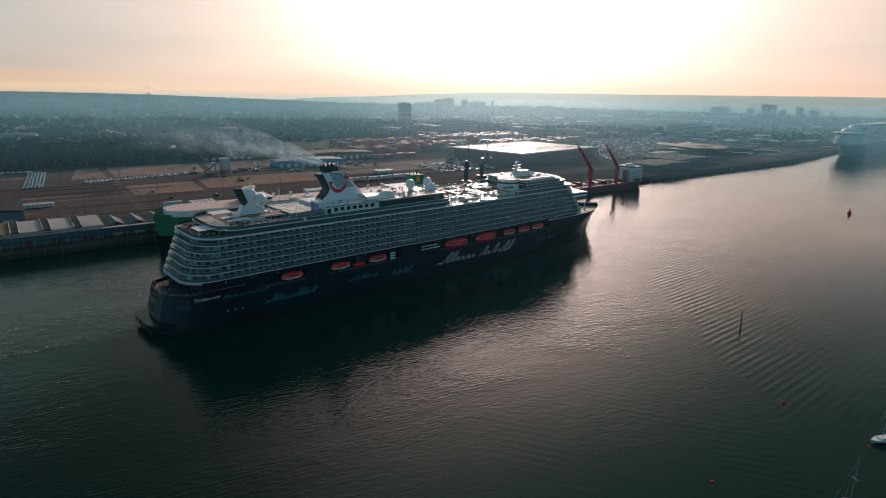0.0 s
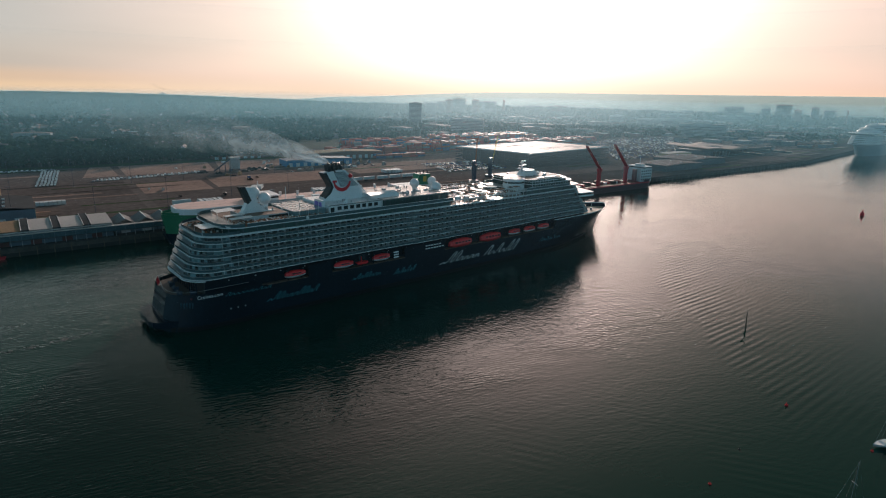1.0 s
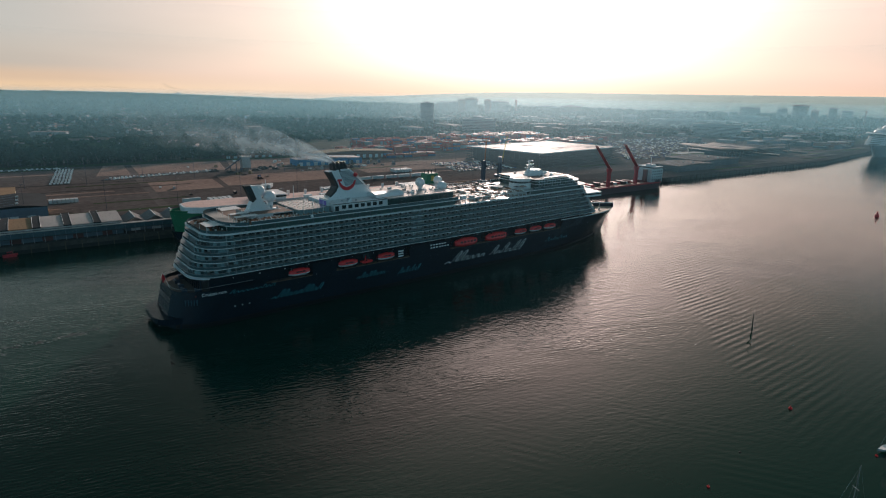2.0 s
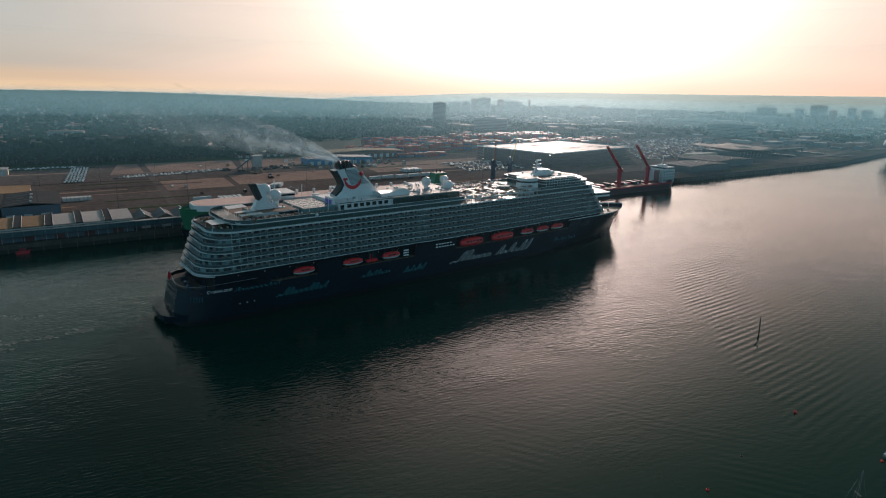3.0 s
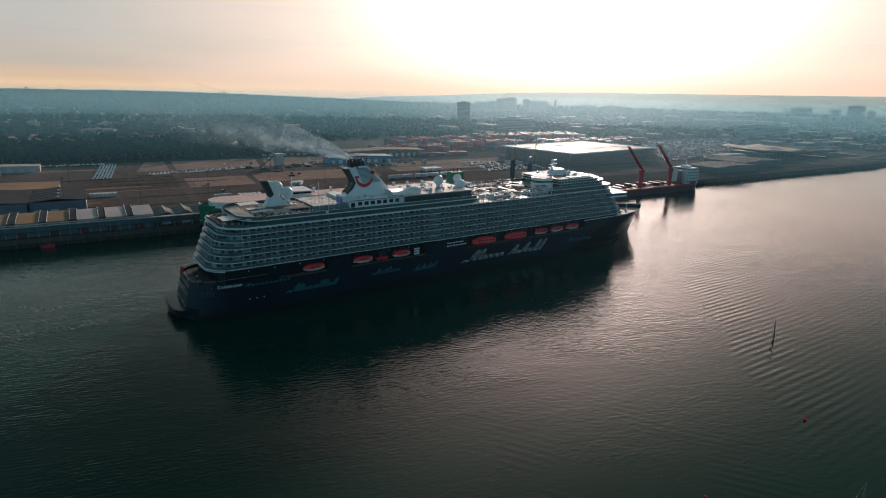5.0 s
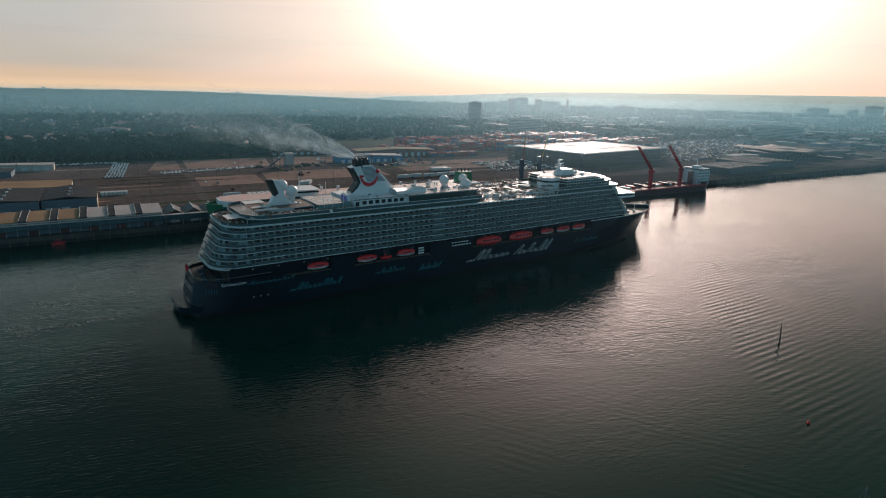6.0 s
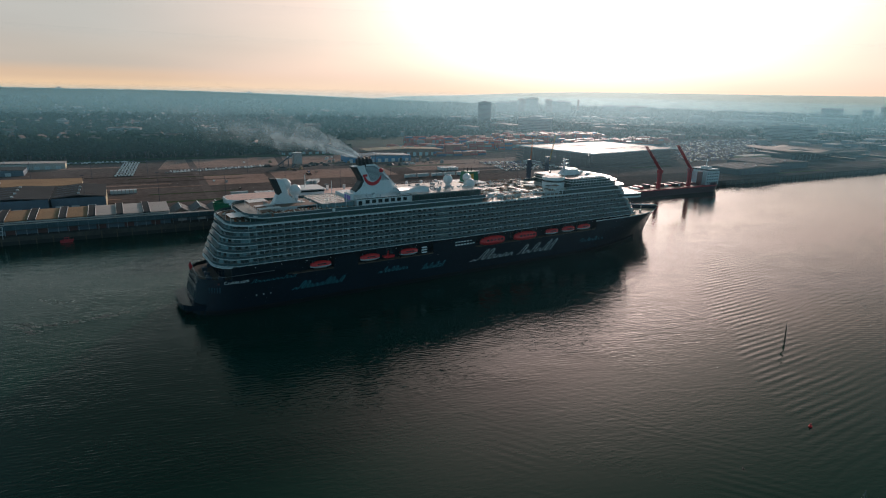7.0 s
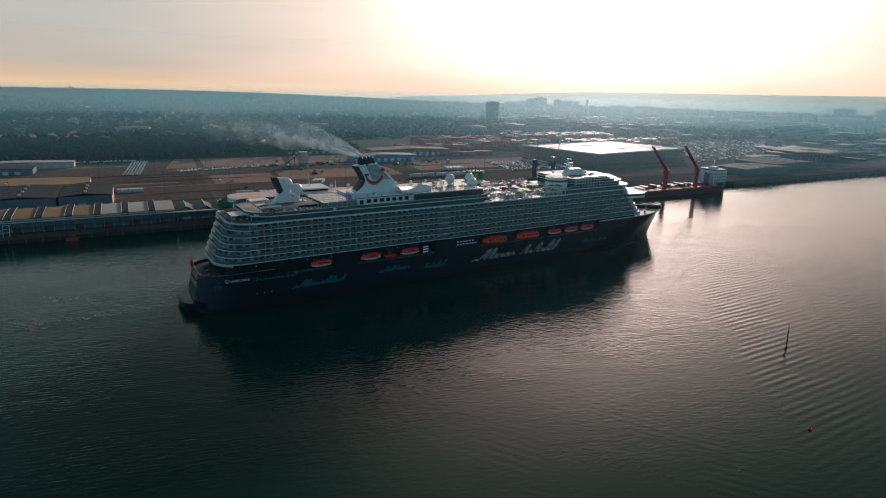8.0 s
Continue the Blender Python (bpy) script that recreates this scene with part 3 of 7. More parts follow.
# cabin doors, and the partitions between balconies
BAY = 2.85
door = Shape().box(-1.1, 1.1, -0.05, 0.05, 0.16, 2.3).mesh("balcony_door", GLASS)
DIVIDER = mat("divider_paint", (0.40, 0.44, 0.45), 0.5, 0, 0.12, 0.3, 1.5)
divider = Shape().box(-0.05, 0.05, -0.85, 0.8, 0.14, 2.3).mesh("balcony_divider", DIVIDER)
rng = random.Random(4)
bays = int((245 - 27) / BAY)
rest_door, rest_div = Shape(), Shape()
for k in range(TIERS):
    z = BASE + k * STOREY
    for i in range(bays):
        u = 27 + i * BAY
        if u > tier_fore(z) - 12:
            continue
        swell = 0.5 * (0.5 + 0.5 * math.tanh((u - 118) / 2.2) - 0.5 - 0.5 * math.tanh((u - 196) / 2.2))
        for side in (-1, 1):
            y = side * (16.22 + swell)
            yd = side * (17.05 + swell)
            wide = rng.choice((0.9, 1.0, 1.05))
            mid = u + BAY / 2 + (0.2 if i % 2 else -0.2)
            if side < 0 and k < 4 and i < 75:
                part("balcony_divider", divider, WHITE, cruise, m=pose(u, yd, z))
            else:
                rest_div.box(u - 0.05, u + 0.05, yd - 0.9, yd + 0.9, z + 0.2, z + 2.3)
            if side < 0 and k > 1 and i < 75:
                part("balcony_door", door, GLASS, cruise, m=pose(mid, y, z))
            else:
                rest_door.box(mid - wide, mid + wide, y - 0.05, y + 0.05, z + 0.2, z + 2.2)
tagged(part("balcony_dividers", rest_div, DIVIDER, cruise), kind="stuff")
tagged(part("balcony_doors", rest_door, GLASS, cruise), kind="stuff")
# curved cabins across the stern: glazing behind each tier
for k in range(TIERS):
    z = BASE + k * STOREY
    e = [(x, y) for x, y in outline(tier_aft(z) + 1.86, 60, 16.24, 10, 2) if x < tier_aft(z) + 17]
    for i in range(0, len(e) - 1, 2):
        (xa, ya), (xb, yb) = e[i], e[i + 1]
        if abs(ya - yb) > 12:
            continue
        part("stern_window", Shape().add([(xa, ya, z + 0.3), (xb, yb, z + 0.3), (xb, yb, z + 2.2), (xa, ya, z + 2.2)], [(0, 1, 2, 3)]), GLASS, cruise)

# glazed corner suites: tall panes at the after end of each tier
rng = random.Random(66)
for k in range(TIERS):
    z = BASE + k * STOREY
    e = [q for q in outline(tier_aft(z) + 0.5, 240, 17.5, 10, 2)[:70] if q[0] < 37 - 0.9 * k and q[1] < 0]
    for (xa, ya), (xb, yb) in zip(e, e[1:]):
        span = math.hypot(xb - xa, yb - ya)
        if span < 0.2:
            continue
        cuts = max(1, round(span / 1.5))
        for c in range(cuts):
            if rng.random() < 0.22:
                continue
            a, b = (c + 0.04) / cuts, (c + 0.96) / cuts
            q0, q1 = (xa + (xb - xa) * a, ya + (yb - ya) * a), (xa + (xb - xa) * b, ya + (yb - ya) * b)
            h0 = z + (0.25 if rng.random() < 0.8 else 1.2)
            # random pale and dark panes stand in for uneven reflections
            part("corner_pane", Shape().prism([q0, q1, (q1[0], q1[1] + 0.08), (q0[0], q0[1] + 0.08)], h0, z + STOREY - 0.2), rng.choice((PANE, PANE, GLASS, GLASS, RAILGLASS)), cruise)

# white bands that sweep round the stern below each tier's rail
def stern_arc(aft, half, until):
    e = [q for q in outline(aft, 240, half, 10, 2) if q[0] < until]
    return sorted([q for q in e if q[1] < 0], key=lambda q: -q[0]) + sorted([q for q in e if q[1] >= 0], key=lambda q: q[0])


def stern_strip(outer, inner, z0, z1):
    s = Shape()
    for (a, b), (c, d) in zip(zip(outer, outer[1:]), zip(inner, inner[1:])):
        s.add([(*a, z0), (*b, z0), (*b, z1), (*a, z1), (*c, z0), (*d, z0), (*d, z1), (*c, z1)], [(0, 1, 2, 3), (5, 4, 7, 6), (3, 2, 6, 7), (1, 0, 4, 5)])
    return s


for k in range(TIERS):
    z = BASE + k * STOREY
    until = 38.5 - 1.1 * k
    part("stern_band", stern_strip(stern_arc(tier_aft(z) - 0.10, 18.10, until), stern_arc(tier_aft(z) + 0.05, 17.95, until), z - 0.115, z + 0.13), WHITE, cruise, "white band sweeping round the stern")
part("stern_visor", stern_strip(stern_arc(tier_aft(BASE) - 0.4, 18.2, 21), stern_arc(tier_aft(BASE) + 1.6, 16.6, 21), BASE - 0.7, BASE - 0.5), WHITE, cruise, "white visor above the mooring deck")
for k in range(12):
    v = -15.4 + k * 2.8
    part("stern_pillar", Shape().box(16.6, 17.0, v - 0.2, v + 0.2, 13.25, BASE - 1.1), NAVY, cruise)
# black sheet over the recess wall, for the dark below the tiers
part("stern_wall", Shape().box(19.6, 20.0, -15.4, 15.4, 13.25, BASE - 0.2), BLACK, cruise)
rail = stern_strip(stern_arc(8.3, 16.3, 40), stern_arc(8.4, 16.2, 40), 15.2, 15.32)
part("stern_rail", rail, STEEL, cruise)

# the glazed deck above the cabins and the open top deck
z = BASE + TIERS * STOREY
part("glazed_deck", Shape().prism(outline(28.00, 142, 17.2, 9, 0.4), z + 0.3, TOPDECK - 0.25), GREENGLASS, cruise, "dark green glazed deck wall")
part("glazed_deck", Shape().prism(outline(197, 249, 17.2, 0.4, 9), z + 0.3, TOPDECK - 0.25), GREENGLASS, cruise, "dark green glazed deck wall")
for i in range(38):
    u = 30 + i * 5.6
    if 142 < u < 197:
        continue
    part("window_mullion", Shape().box(u - 0.12, u + 0.12, -17.35, -17.15, z + 0.3, TOPDECK - 0.25), DARKSTEEL, cruise)
for a, b, ra, rb in ((27.0, 144.5, 9, 0.4), (196.0, 250, 0.4, 9)):
    part("top_deck", Shape().prism(outline(a, b, 18.0, ra, rb), TOPDECK - 0.25, TOPDECK), PALEDECK, cruise, "pale worn top deck")
    part("deck_edge", Shape().prism(outline(a - 0.2, b + 0.2, 18.25, ra, rb), TOPDECK - 0.35, TOPDECK - 0.05, True), WHITE, cruise, "white top deck edge")
for u0, u1 in ((37, 90), (90, 143), (198, 236)):
    for side in (-1, 1):
        part("top_balustrade", Shape().box(u0, u1, side * 17.95 - 0.04, side * 17.95 + 0.04, TOPDECK, TOPDECK + 1.25), RAILGLASS, cruise, "glass balustrade round the top deck")
        part("top_handrail", Shape().box(u0, u1, side * 17.95 - 0.07, side * 17.95 + 0.07, TOPDECK + 1.25, TOPDECK + 1.38), WHITE, cruise)
arc = [q for q in outline(27.2, 249.8, 17.9, 9, 9) if q[0] < 38]
arc = sorted([q for q in arc if q[1] < 0], key=lambda q: -q[0]) + sorted([q for q in arc if q[1] >= 0], key=lambda q: q[0])
s = Shape()
for a, b in zip(arc, arc[1:]):
    s.add([(*a, TOPDECK), (*b, TOPDECK), (*b, TOPDECK + 1.3), (*a, TOPDECK + 1.3)], [(0, 1, 2, 3)])
part("top_balustrade", s, RAILGLASS, cruise, "curved glass balustrade over the stern")
part("aft_terrace", Shape().box(35, 76, -17.75, 17.75, TOPDECK + 0.004, TOPDECK + 0.05), TEAK, cruise, "brown timber sun terrace")
# lower stern terrace with its own awning
z = BASE + TIERS * STOREY
part("stern_terrace", Shape().prism(outline(21.0, 36, 16.2, 9, 2), z + 0.305, z + 0.36), TEAK, cruise)
part("stern_balustrade", Shape().prism(outline(20.2, 36, 17.4, 10, 2), z + 0.3, z + 1.4, False), RAILGLASS, cruise)


def awning(u0, u1, v0, v1, z, sag=0.5):
    s = Shape()
    pts = []
    for j in range(5):
        for i in range(5):
            a, b = i / 4, j / 4
            pts.append((u0 + (u1 - u0) * a, v0 + (v1 - v0) * b, z - sag * 4 * a * (1 - a) * b * (1 - b) + 0.25 * a))
    k = len(pts)
    pts += [(x, y, w - 0.06) for x, y, w in pts]
    fs = []
    for j in range(4):
        for i in range(4):
            q = (j * 5 + i, j * 5 + i + 1, j * 5 + i + 6, j * 5 + i + 5)
            fs += [q, tuple(k + n for n in q[::-1])]
    s.add(pts, fs)
    ob = part("awning", s, CANVAS, cruise, "white canvas sun awning")
    for u, v in ((u0, v0), (u1, v0), (u1, v1), (u0, v1)):
        part("awning_post", Shape().tube((u, v, z - 2.7), (u, v, z), 0.09, sides=6), WHITE, ob)


awning(21.5, 29, -13, -4, z + 2.9)
awning(33, 42, -13, -9.5, TOPDECK + 2.3, 0.2)
awning(33, 41, -7, -4, TOPDECK + 2.5, 0.2)
awning(33, 41, 3, 10, TOPDECK + 2.5)

# sun beds on the terraces and round the pool
bed = Shape()
bed.box(-0.95, 0.5, -0.33, 0.33, 0.28, 0.40)
bed.profile([(0.5, 0.28), (1.05, 0.75), (1.0, 0.85), (0.45, 0.40)], -0.33, 0.33)
for x in (-0.8, 0.4):
    for y in (-0.28, 0.28):
        bed.box(x - 0.04, x + 0.04, y - 0.04, y + 0.04, 0, 0.28)
bed_dark, bed_light = bed.mesh("sun_bed", SUNBED), bed.mesh("sun_bed", CANVAS)
rng = random.Random(11)
count = 0
for u0, u1, v0, v1, zz, step in ((30, 44, -15.5, -13.5, TOPDECK + 0.05, 1.0), (45, 74, -15.5, -9, TOPDECK + 0.05, 2.4), (146, 195, -12.5, -9.5, POOL + 0.03, 1.7), (146, 195, 9.5, 12.5, POOL + 0.03, 1.7), (148, 194, -16.8, -14, TOPDECK, 1.6), (148, 194, 14, 16.8, TOPDECK, 1.6)):
    for i in range(int((u1 - u0) / step)):
        for j in range(int((v1 - v0) / 2.2) + 1):
            if rng.random() < 0.75:
                count += 1
                ob = new("sun_bed", rng.choice((bed_dark, bed_dark, bed_light)))
                ob.matrix_basis = cruise.matrix_basis @ pose(u0 + i * step + rng.uniform(-0.2, 0.2), v0 + j * 2.2, zz, 0, 0, 90 + rng.uniform(-8, 8))
                tagged(ob, "slatted sun bed on the ship's top deck", "sun bed", "sun beds on the decks")

# after mast: a white fin with a black back, two domes beside it
fin = [(43.0, 50.8), (46.7, 50.4), (48.6, 43.8), (52.0, 40.6), (57, TOPDECK + 1.7), (41.2, TOPDECK + 1.7), (42.1, 40.6), (43.8, 43.7), (44.8, 44.9)]
part("after_fin", Shape().profile(fin, -1.5, 1.5), WHITE, cruise, "white raked fin above the after deck")
part("fin_back", Shape().profile([(41.2, 50.9), (43.7, 50.9), (46.0, 45.0), (44.2, 43.6)], -1.56, 1.56), BLACK, cruise, "black raked fin edge")
part("fin_house", Shape().box(40.5, 59, -8.5, 8.5, TOPDECK, TOPDECK + 1.75), GREYWHITE, cruise)
part("fin_house_deck", Shape().box(40.8, 58.8, -8.3, 8.3, TOPDECK + 1.754, TOPDECK + 1.8), TEAK, cruise)
part("fin_house_glass", Shape().box(50, 58.5, -8.56, 8.56, TOPDECK + 0.3, TOPDECK + 1.4), GLASS, cruise)


def dome(u, v, z, r, foot):
    ob = part("radar_dome", Shape().ball((u, v, z), r, 20, 12), WHITE, cruise, "white spherical antenna dome", True)
    part("dome_stand", Shape().tube((u, v, foot), (u, v, z - r * 0.8), r * 0.45, r * 0.55, 12), WHITE, ob)


dome(48.7, 2.8, 47.5, 2.7, TOPDECK + 1.7)
dome(52.2, 0, 45.2, 2.6, TOPDECK + 1.7)
dome(131, -1.5, 45.6, 2.4, 42.0)
dome(144, -3.0, 42.9, 2.5, TOPDECK)
dome(146, 3.0, 45.0, 2.3, TOPDECK)
# glazed pool hall between fin and funnel
part("hall_roof", Shape().box(59.8, 75.2, -11.2, 11.2, TOPDECK + 2.2, TOPDECK + 2.26), PANE, cruise, "glass roof of the pool hall")
part("pool_hall", Shape().box(60, 75, -11, 11, TOPDECK, TOPDECK + 2.2), PANE, cruise, "low glazed pool hall")
for i in range(9):
    u = 60.5 + i * 1.75
    part("hall_post", Shape().box(u - 0.06, u + 0.06, -11.12, -11.0, TOPDECK, TOPDECK + 2.2), STEEL, cruise)
for i in range(9):
    u = 60.5 + i * 1.75
    part("hall_rib", Shape().box(u - 0.05, u + 0.05, -11.1, 11.1, TOPDECK + 2.264, TOPDECK + 2.36), STEEL, cruise)
for i in range(5):
    v = -9 + i * 4.5
    part("hall_purlin", Shape().box(59.8, 75.2, v - 0.06, v + 0.06, TOPDECK + 2.27, TOPDECK + 2.34), STEEL, cruise)
part("screen", Shape().box(74.6, 76.0, -8.5, -1.5, TOPDECK + 2.0, TOPDECK + 5.0), WHITE, cruise, "white box with a violet screen")
part("screen_face", Shape().box(74.5, 74.6, -8.1, -1.9, TOPDECK + 2.3, TOPDECK + 4.2), mat("violet_screen", (0.20, 0.14, 0.5), 0.4), cruise)

# deckhouse, funnel and the long pale roof ahead of it
part("deckhouse", Shape().box(76, 104, -12.5, 12.5, TOPDECK, TOPDECK + 3.3), WHITE, cruise, "white deckhouse below the funnel")
for i in range(7):
    part("deckhouse_window", Shape().box(80.0 + i * 3.2, 82.0 + i * 3.2, -12.56, -12.48, TOPDECK + 0.9, TOPDECK + 2.5), GLASS, cruise)
part("lounge", Shape().box(104, 143, -13.5, 13.5, TOPDECK, TOPDECK + 3.2), GREENGLASS, cruise, "green glazed lounge")
for i in range(14):
    u = 104.5 + i * 2.9
    part("lounge_mullion", Shape().box(u - 0.1, u + 0.1, -13.62, -13.48, TOPDECK, TOPDECK + 3.2), DARKSTEEL, cruise)
part("lounge_roof", Shape().box(103, 144, -14.0, 14.0, TOPDECK + 3.2, TOPDECK + 3.7), PALEDECK, cruise, "pale flat lounge roof")
for i in range(9):
    u = 108 + i * 4.0
    part("roof_hatch", Shape().box(u - 0.7, u + 0.7, -4.7, -3.3, TOPDECK + 3.7, TOPDECK + 4.2), WHITE, cruise)
rd = Shape()
sect = [(math.cos(a), math.sin(a)) for a in [math.pi * i / 8 for i in range(9)]]
pts = [(u, -6 + 4.2 * c, TOPDECK + 3.6 + 2.3 * sn ** 0.7) for u in (99, 115) for c, sn in sect]
rd.add(pts, [(i, i + 1, 10 + i, 9 + i) for i in range(8)] + [tuple(range(9)), tuple(range(9, 18))[::-1]])
part("roof_house", rd, WHITE, cruise, "white rounded roof house", True)
funnel = part("funnel", Shape().profile([(76.5, TOPDECK + 3.3), (103, TOPDECK + 3.3), (100.5, 43.8), (97.5, 46.5), (91.5, 53.6), (87.6, 57.0), (84.2, 57.2), (76.8, 56.2), (79.6, 51.5), (80.4, 49.5), (79.0, 47.2), (76.5, 45.0)], -2.4, 2.4), WHITE, cruise, "white raked funnel with a red curved emblem")
part("funnel_back", Shape().profile([(76.6, 56.0), (78.0, 56.25), (80.7, 51.5), (81.5, 49.5), (80.2, 47.0), (77.4, 44.7), (76.4, 44.9), (78.9, 47.2), (80.3, 49.5), (79.5, 51.5)], -2.46, 2.46), BLACK, funnel, "black curved funnel back")
part("grille", Shape().profile([(81.8, 56.3), (87.2, 56.3), (94.6, 49.4), (85.1, 49.4)], -2.46, -2.41), mat("grey_grille_paint", (0.20, 0.22, 0.23), 0.6), funnel, "grey louvred grille")
for i in range(12):
    zz = 49.6 + i * 0.55
    part("louvre", Shape().box(82.0 + (56.3 - zz) * 0.47, 86.9 + (56.3 - zz) * 1.05, -2.52, -2.46, zz, zz + 0.26), GREYWHITE, funnel)
sm = Shape()
for i in range(16):
    a, b = math.pi * (1.02 + 0.96 * i / 16), math.pi * (1.02 + 0.96 * (i + 1) / 16)
    w = lambda t: 0.40 + 1.05 * math.sin(math.pi * (t / math.pi - 1.0)) ** 0.7
    c = (85.9, 52.0)
    quad = []
    for t, r in ((a, 4.4 - w(a)), (b, 4.4 - w(b)), (b, 4.4 + 0.15), (a, 4.4 + 0.15)):
        quad.append((c[0] + r * math.cos(t), -2.56, c[1] + r * 1.05 * math.sin(t)))
    sm.add(quad, [(0, 1, 2, 3)])
sm.box(80.9, 83.2, -2.6, -2.55, 51.6, 52.6)
part("emblem", sm, RED, funnel, "red curved emblem")
part("emblem_ball", Shape().ball((90.1, -2.9, 54.2), 1.0, 14, 8), RED, funnel, "red ball of the emblem", True)
for i, (u, v) in enumerate(((79.4, -1.6), (81.4, -1.7), (83.4, -1.6), (85.0, -0.6), (80.5, 1.6), (83.8, 1.6))):
    part("exhaust_pipe", Shape().tube((u + 1.0, v, 56.2), (u, v, 60.4), 0.8, 0.72, 12), BLACK, funnel, "black exhaust pipe", True)
part("pipe_casing", Shape().profile([(79.6, 56), (86.6, 57), (85.6, 59.6), (79.4, 59.4)], -2.0, 2.0), BLACK, funnel)
for y in (-2.8, -1.4):
    part("brace", Shape().tube((90.5, y, 54.6), (99.5, y, 44.8), 0.2, sides=6), WHITE, funnel)
for i in range(9):
    u, zz = 91.2 + i * 0.95, 53.9 - i * 1.05
    part("brace_rung", Shape().box(u - 0.1, u + 0.1, -2.8, -1.4, zz, zz + 0.18), WHITE, funnel)
part("funnel_aerial", Shape().tube((88.5, 0, 56), (88.5, 0, 61.5), 0.16, sides=6), BLACK, funnel)

funnel.matrix_basis = pose(2.6, 0, -2.0)

# open pool deck between the lounge and the forward house, with walkways at top deck level on both sides
# pale and glossy, so the colour also carries the glare off the deck
GLOSSDECK = mat("glossy_brown_deck", (0.50, 0.40, 0.33), 0.2, 0, 0.35, 0.35, 2.0)
part("pool_terrace", Shape().box(142.2, 196.8, -17.0, 17.0, POOL, POOL + 0.03), GLOSSDECK, cruise, "glossy brown pool terrace")
part("pool_basin", Shape().box(158, 182, -4.6, 4.6, POOL + 0.03, POOL + 0.63), WHITE, cruise, "white pool surround")
part("pool_water", Shape().box(159, 181, -3.9, 3.9, POOL + 0.63, POOL + 0.65), mat("pool_water", (0.12, 0.38, 0.42), 0.05), cruise, "still pool water")
for side in (-1, 1):
    y0, y1 = sorted((side * 13.4, side * 18.0))
    part("raised_walkway", Shape().box(144.5, 196, y0, y1, TOPDECK - 0.25, TOPDECK), PALEDECK, cruise, "walkway above the pool terrace")
    part("walkway_edge", Shape().box(144.5, 196, side * 18.2 - 0.08, side * 18.2 + 0.08, TOPDECK - 0.35, TOPDECK + 0.05), WHITE, cruise)
    part("walkway_rail", Shape().box(143.5, 197, side * 17.95 - 0.06, side * 17.95 + 0.06, TOPDECK + 1.25, TOPDECK + 1.38), WHITE, cruise)
    part("walkway_inner_rail", Shape().box(144.5, 196, side * 13.5 - 0.05, side * 13.5 + 0.05, TOPDECK + 1.0, TOPDECK + 1.1), WHITE, cruise)
    part("terrace_rail", Shape().box(142.5, 196.5, side * 17.3 - 0.05, side * 17.3 + 0.05, POOL + 1.0, POOL + 1.1), WHITE, cruise)
    for i in range(18):
        u = 145 + i * 3.0
        part("walkway_post", Shape().box(u - 0.14, u + 0.14, side * 17.4 - 0.14, side * 17.4 + 0.14, POOL, TOPDECK - 0.25), WHITE, cruise)
        part("walkway_rail_post", Shape().box(u - 0.05, u + 0.05, side * 17.95 - 0.05, side * 17.95 + 0.05, TOPDECK, TOPDECK + 1.3), WHITE, cruise)
for u in (150, 163, 176, 189):
    part("cross_walk", Shape().box(u - 1.1, u + 1.1, -13.4, 13.4, TOPDECK - 0.25, TOPDECK), PALEDECK, cruise)
rng = random.Random(5)
for i in range(120):
    u, v = rng.uniform(145, 195), rng.choice((-1, 1)) * rng.uniform(5.5, 16.4)
    zz = TOPDECK if abs(v) > 14.2 else POOL + 0.03
    if 12.4 < abs(v) < 14.2:
        continue
    w, h = rng.uniform(0.6, 2.2), rng.uniform(0.8, 2.0)
    if rng.random() < 0.55:
        sh = new("parasol")
        sh.matrix_basis = cruise.matrix_basis @ pose(u, v, zz)
        tagged(sh, "square deck parasol beside the ship's pool", "parasol", "parasols on the pool deck")
        part("pole", Shape().tube((0, 0, 0), (0, 0, 2.6), 0.06, sides=6), STEEL, sh)
        part("canopy", Shape().add([(-1.5, -1.5, 2.2), (1.5, -1.5, 2.2), (1.5, 1.5, 2.2), (-1.5, 1.5, 2.2), (0, 0, 2.8)], [(0, 1, 4), (1, 2, 4), (2, 3, 4), (3, 0, 4), (3, 2, 1, 0)]), rng.choice((CANVAS, SUNBED, SUNBED, GREENGLASS, BLACK)), sh)
    else:
        part("deck_bar", Shape().box(u - w, u + w, v - 0.8, v + 0.8, zz, zz + h * 0.6).box(u - w - 0.1, u + w + 0.1, v - 0.9, v + 0.9, zz + h * 0.6, zz + h * 0.66), rng.choice((WHITE, SUNBED, BLACK, TEAK, CANVAS)), cruise)
for u, r0, m in ((151, 4.2, PALEDECK), (187.5, 3.2, CANVAS)):
    ring = [(math.cos(a), math.sin(a)) for a in [math.pi * 2 * i / 16 for i in range(16)]]
    part("bar_roof", Shape().prism([(u + r0 * x, r0 * y) for x, y in ring], TOPDECK + 0.5, TOPDECK + 0.95), m, cruise, "round roof of a deck bar")
    part("bar_counter", Shape().prism([(u + r0 * 0.7 * x, r0 * 0.7 * y) for x, y in ring], POOL + 0.03, POOL + 1.2), SUNBED, cruise)
    part("bar_post", Shape().tube((u, 0, POOL), (u, 0, TOPDECK + 0.5), 0.4, sides=8), WHITE, cruise)

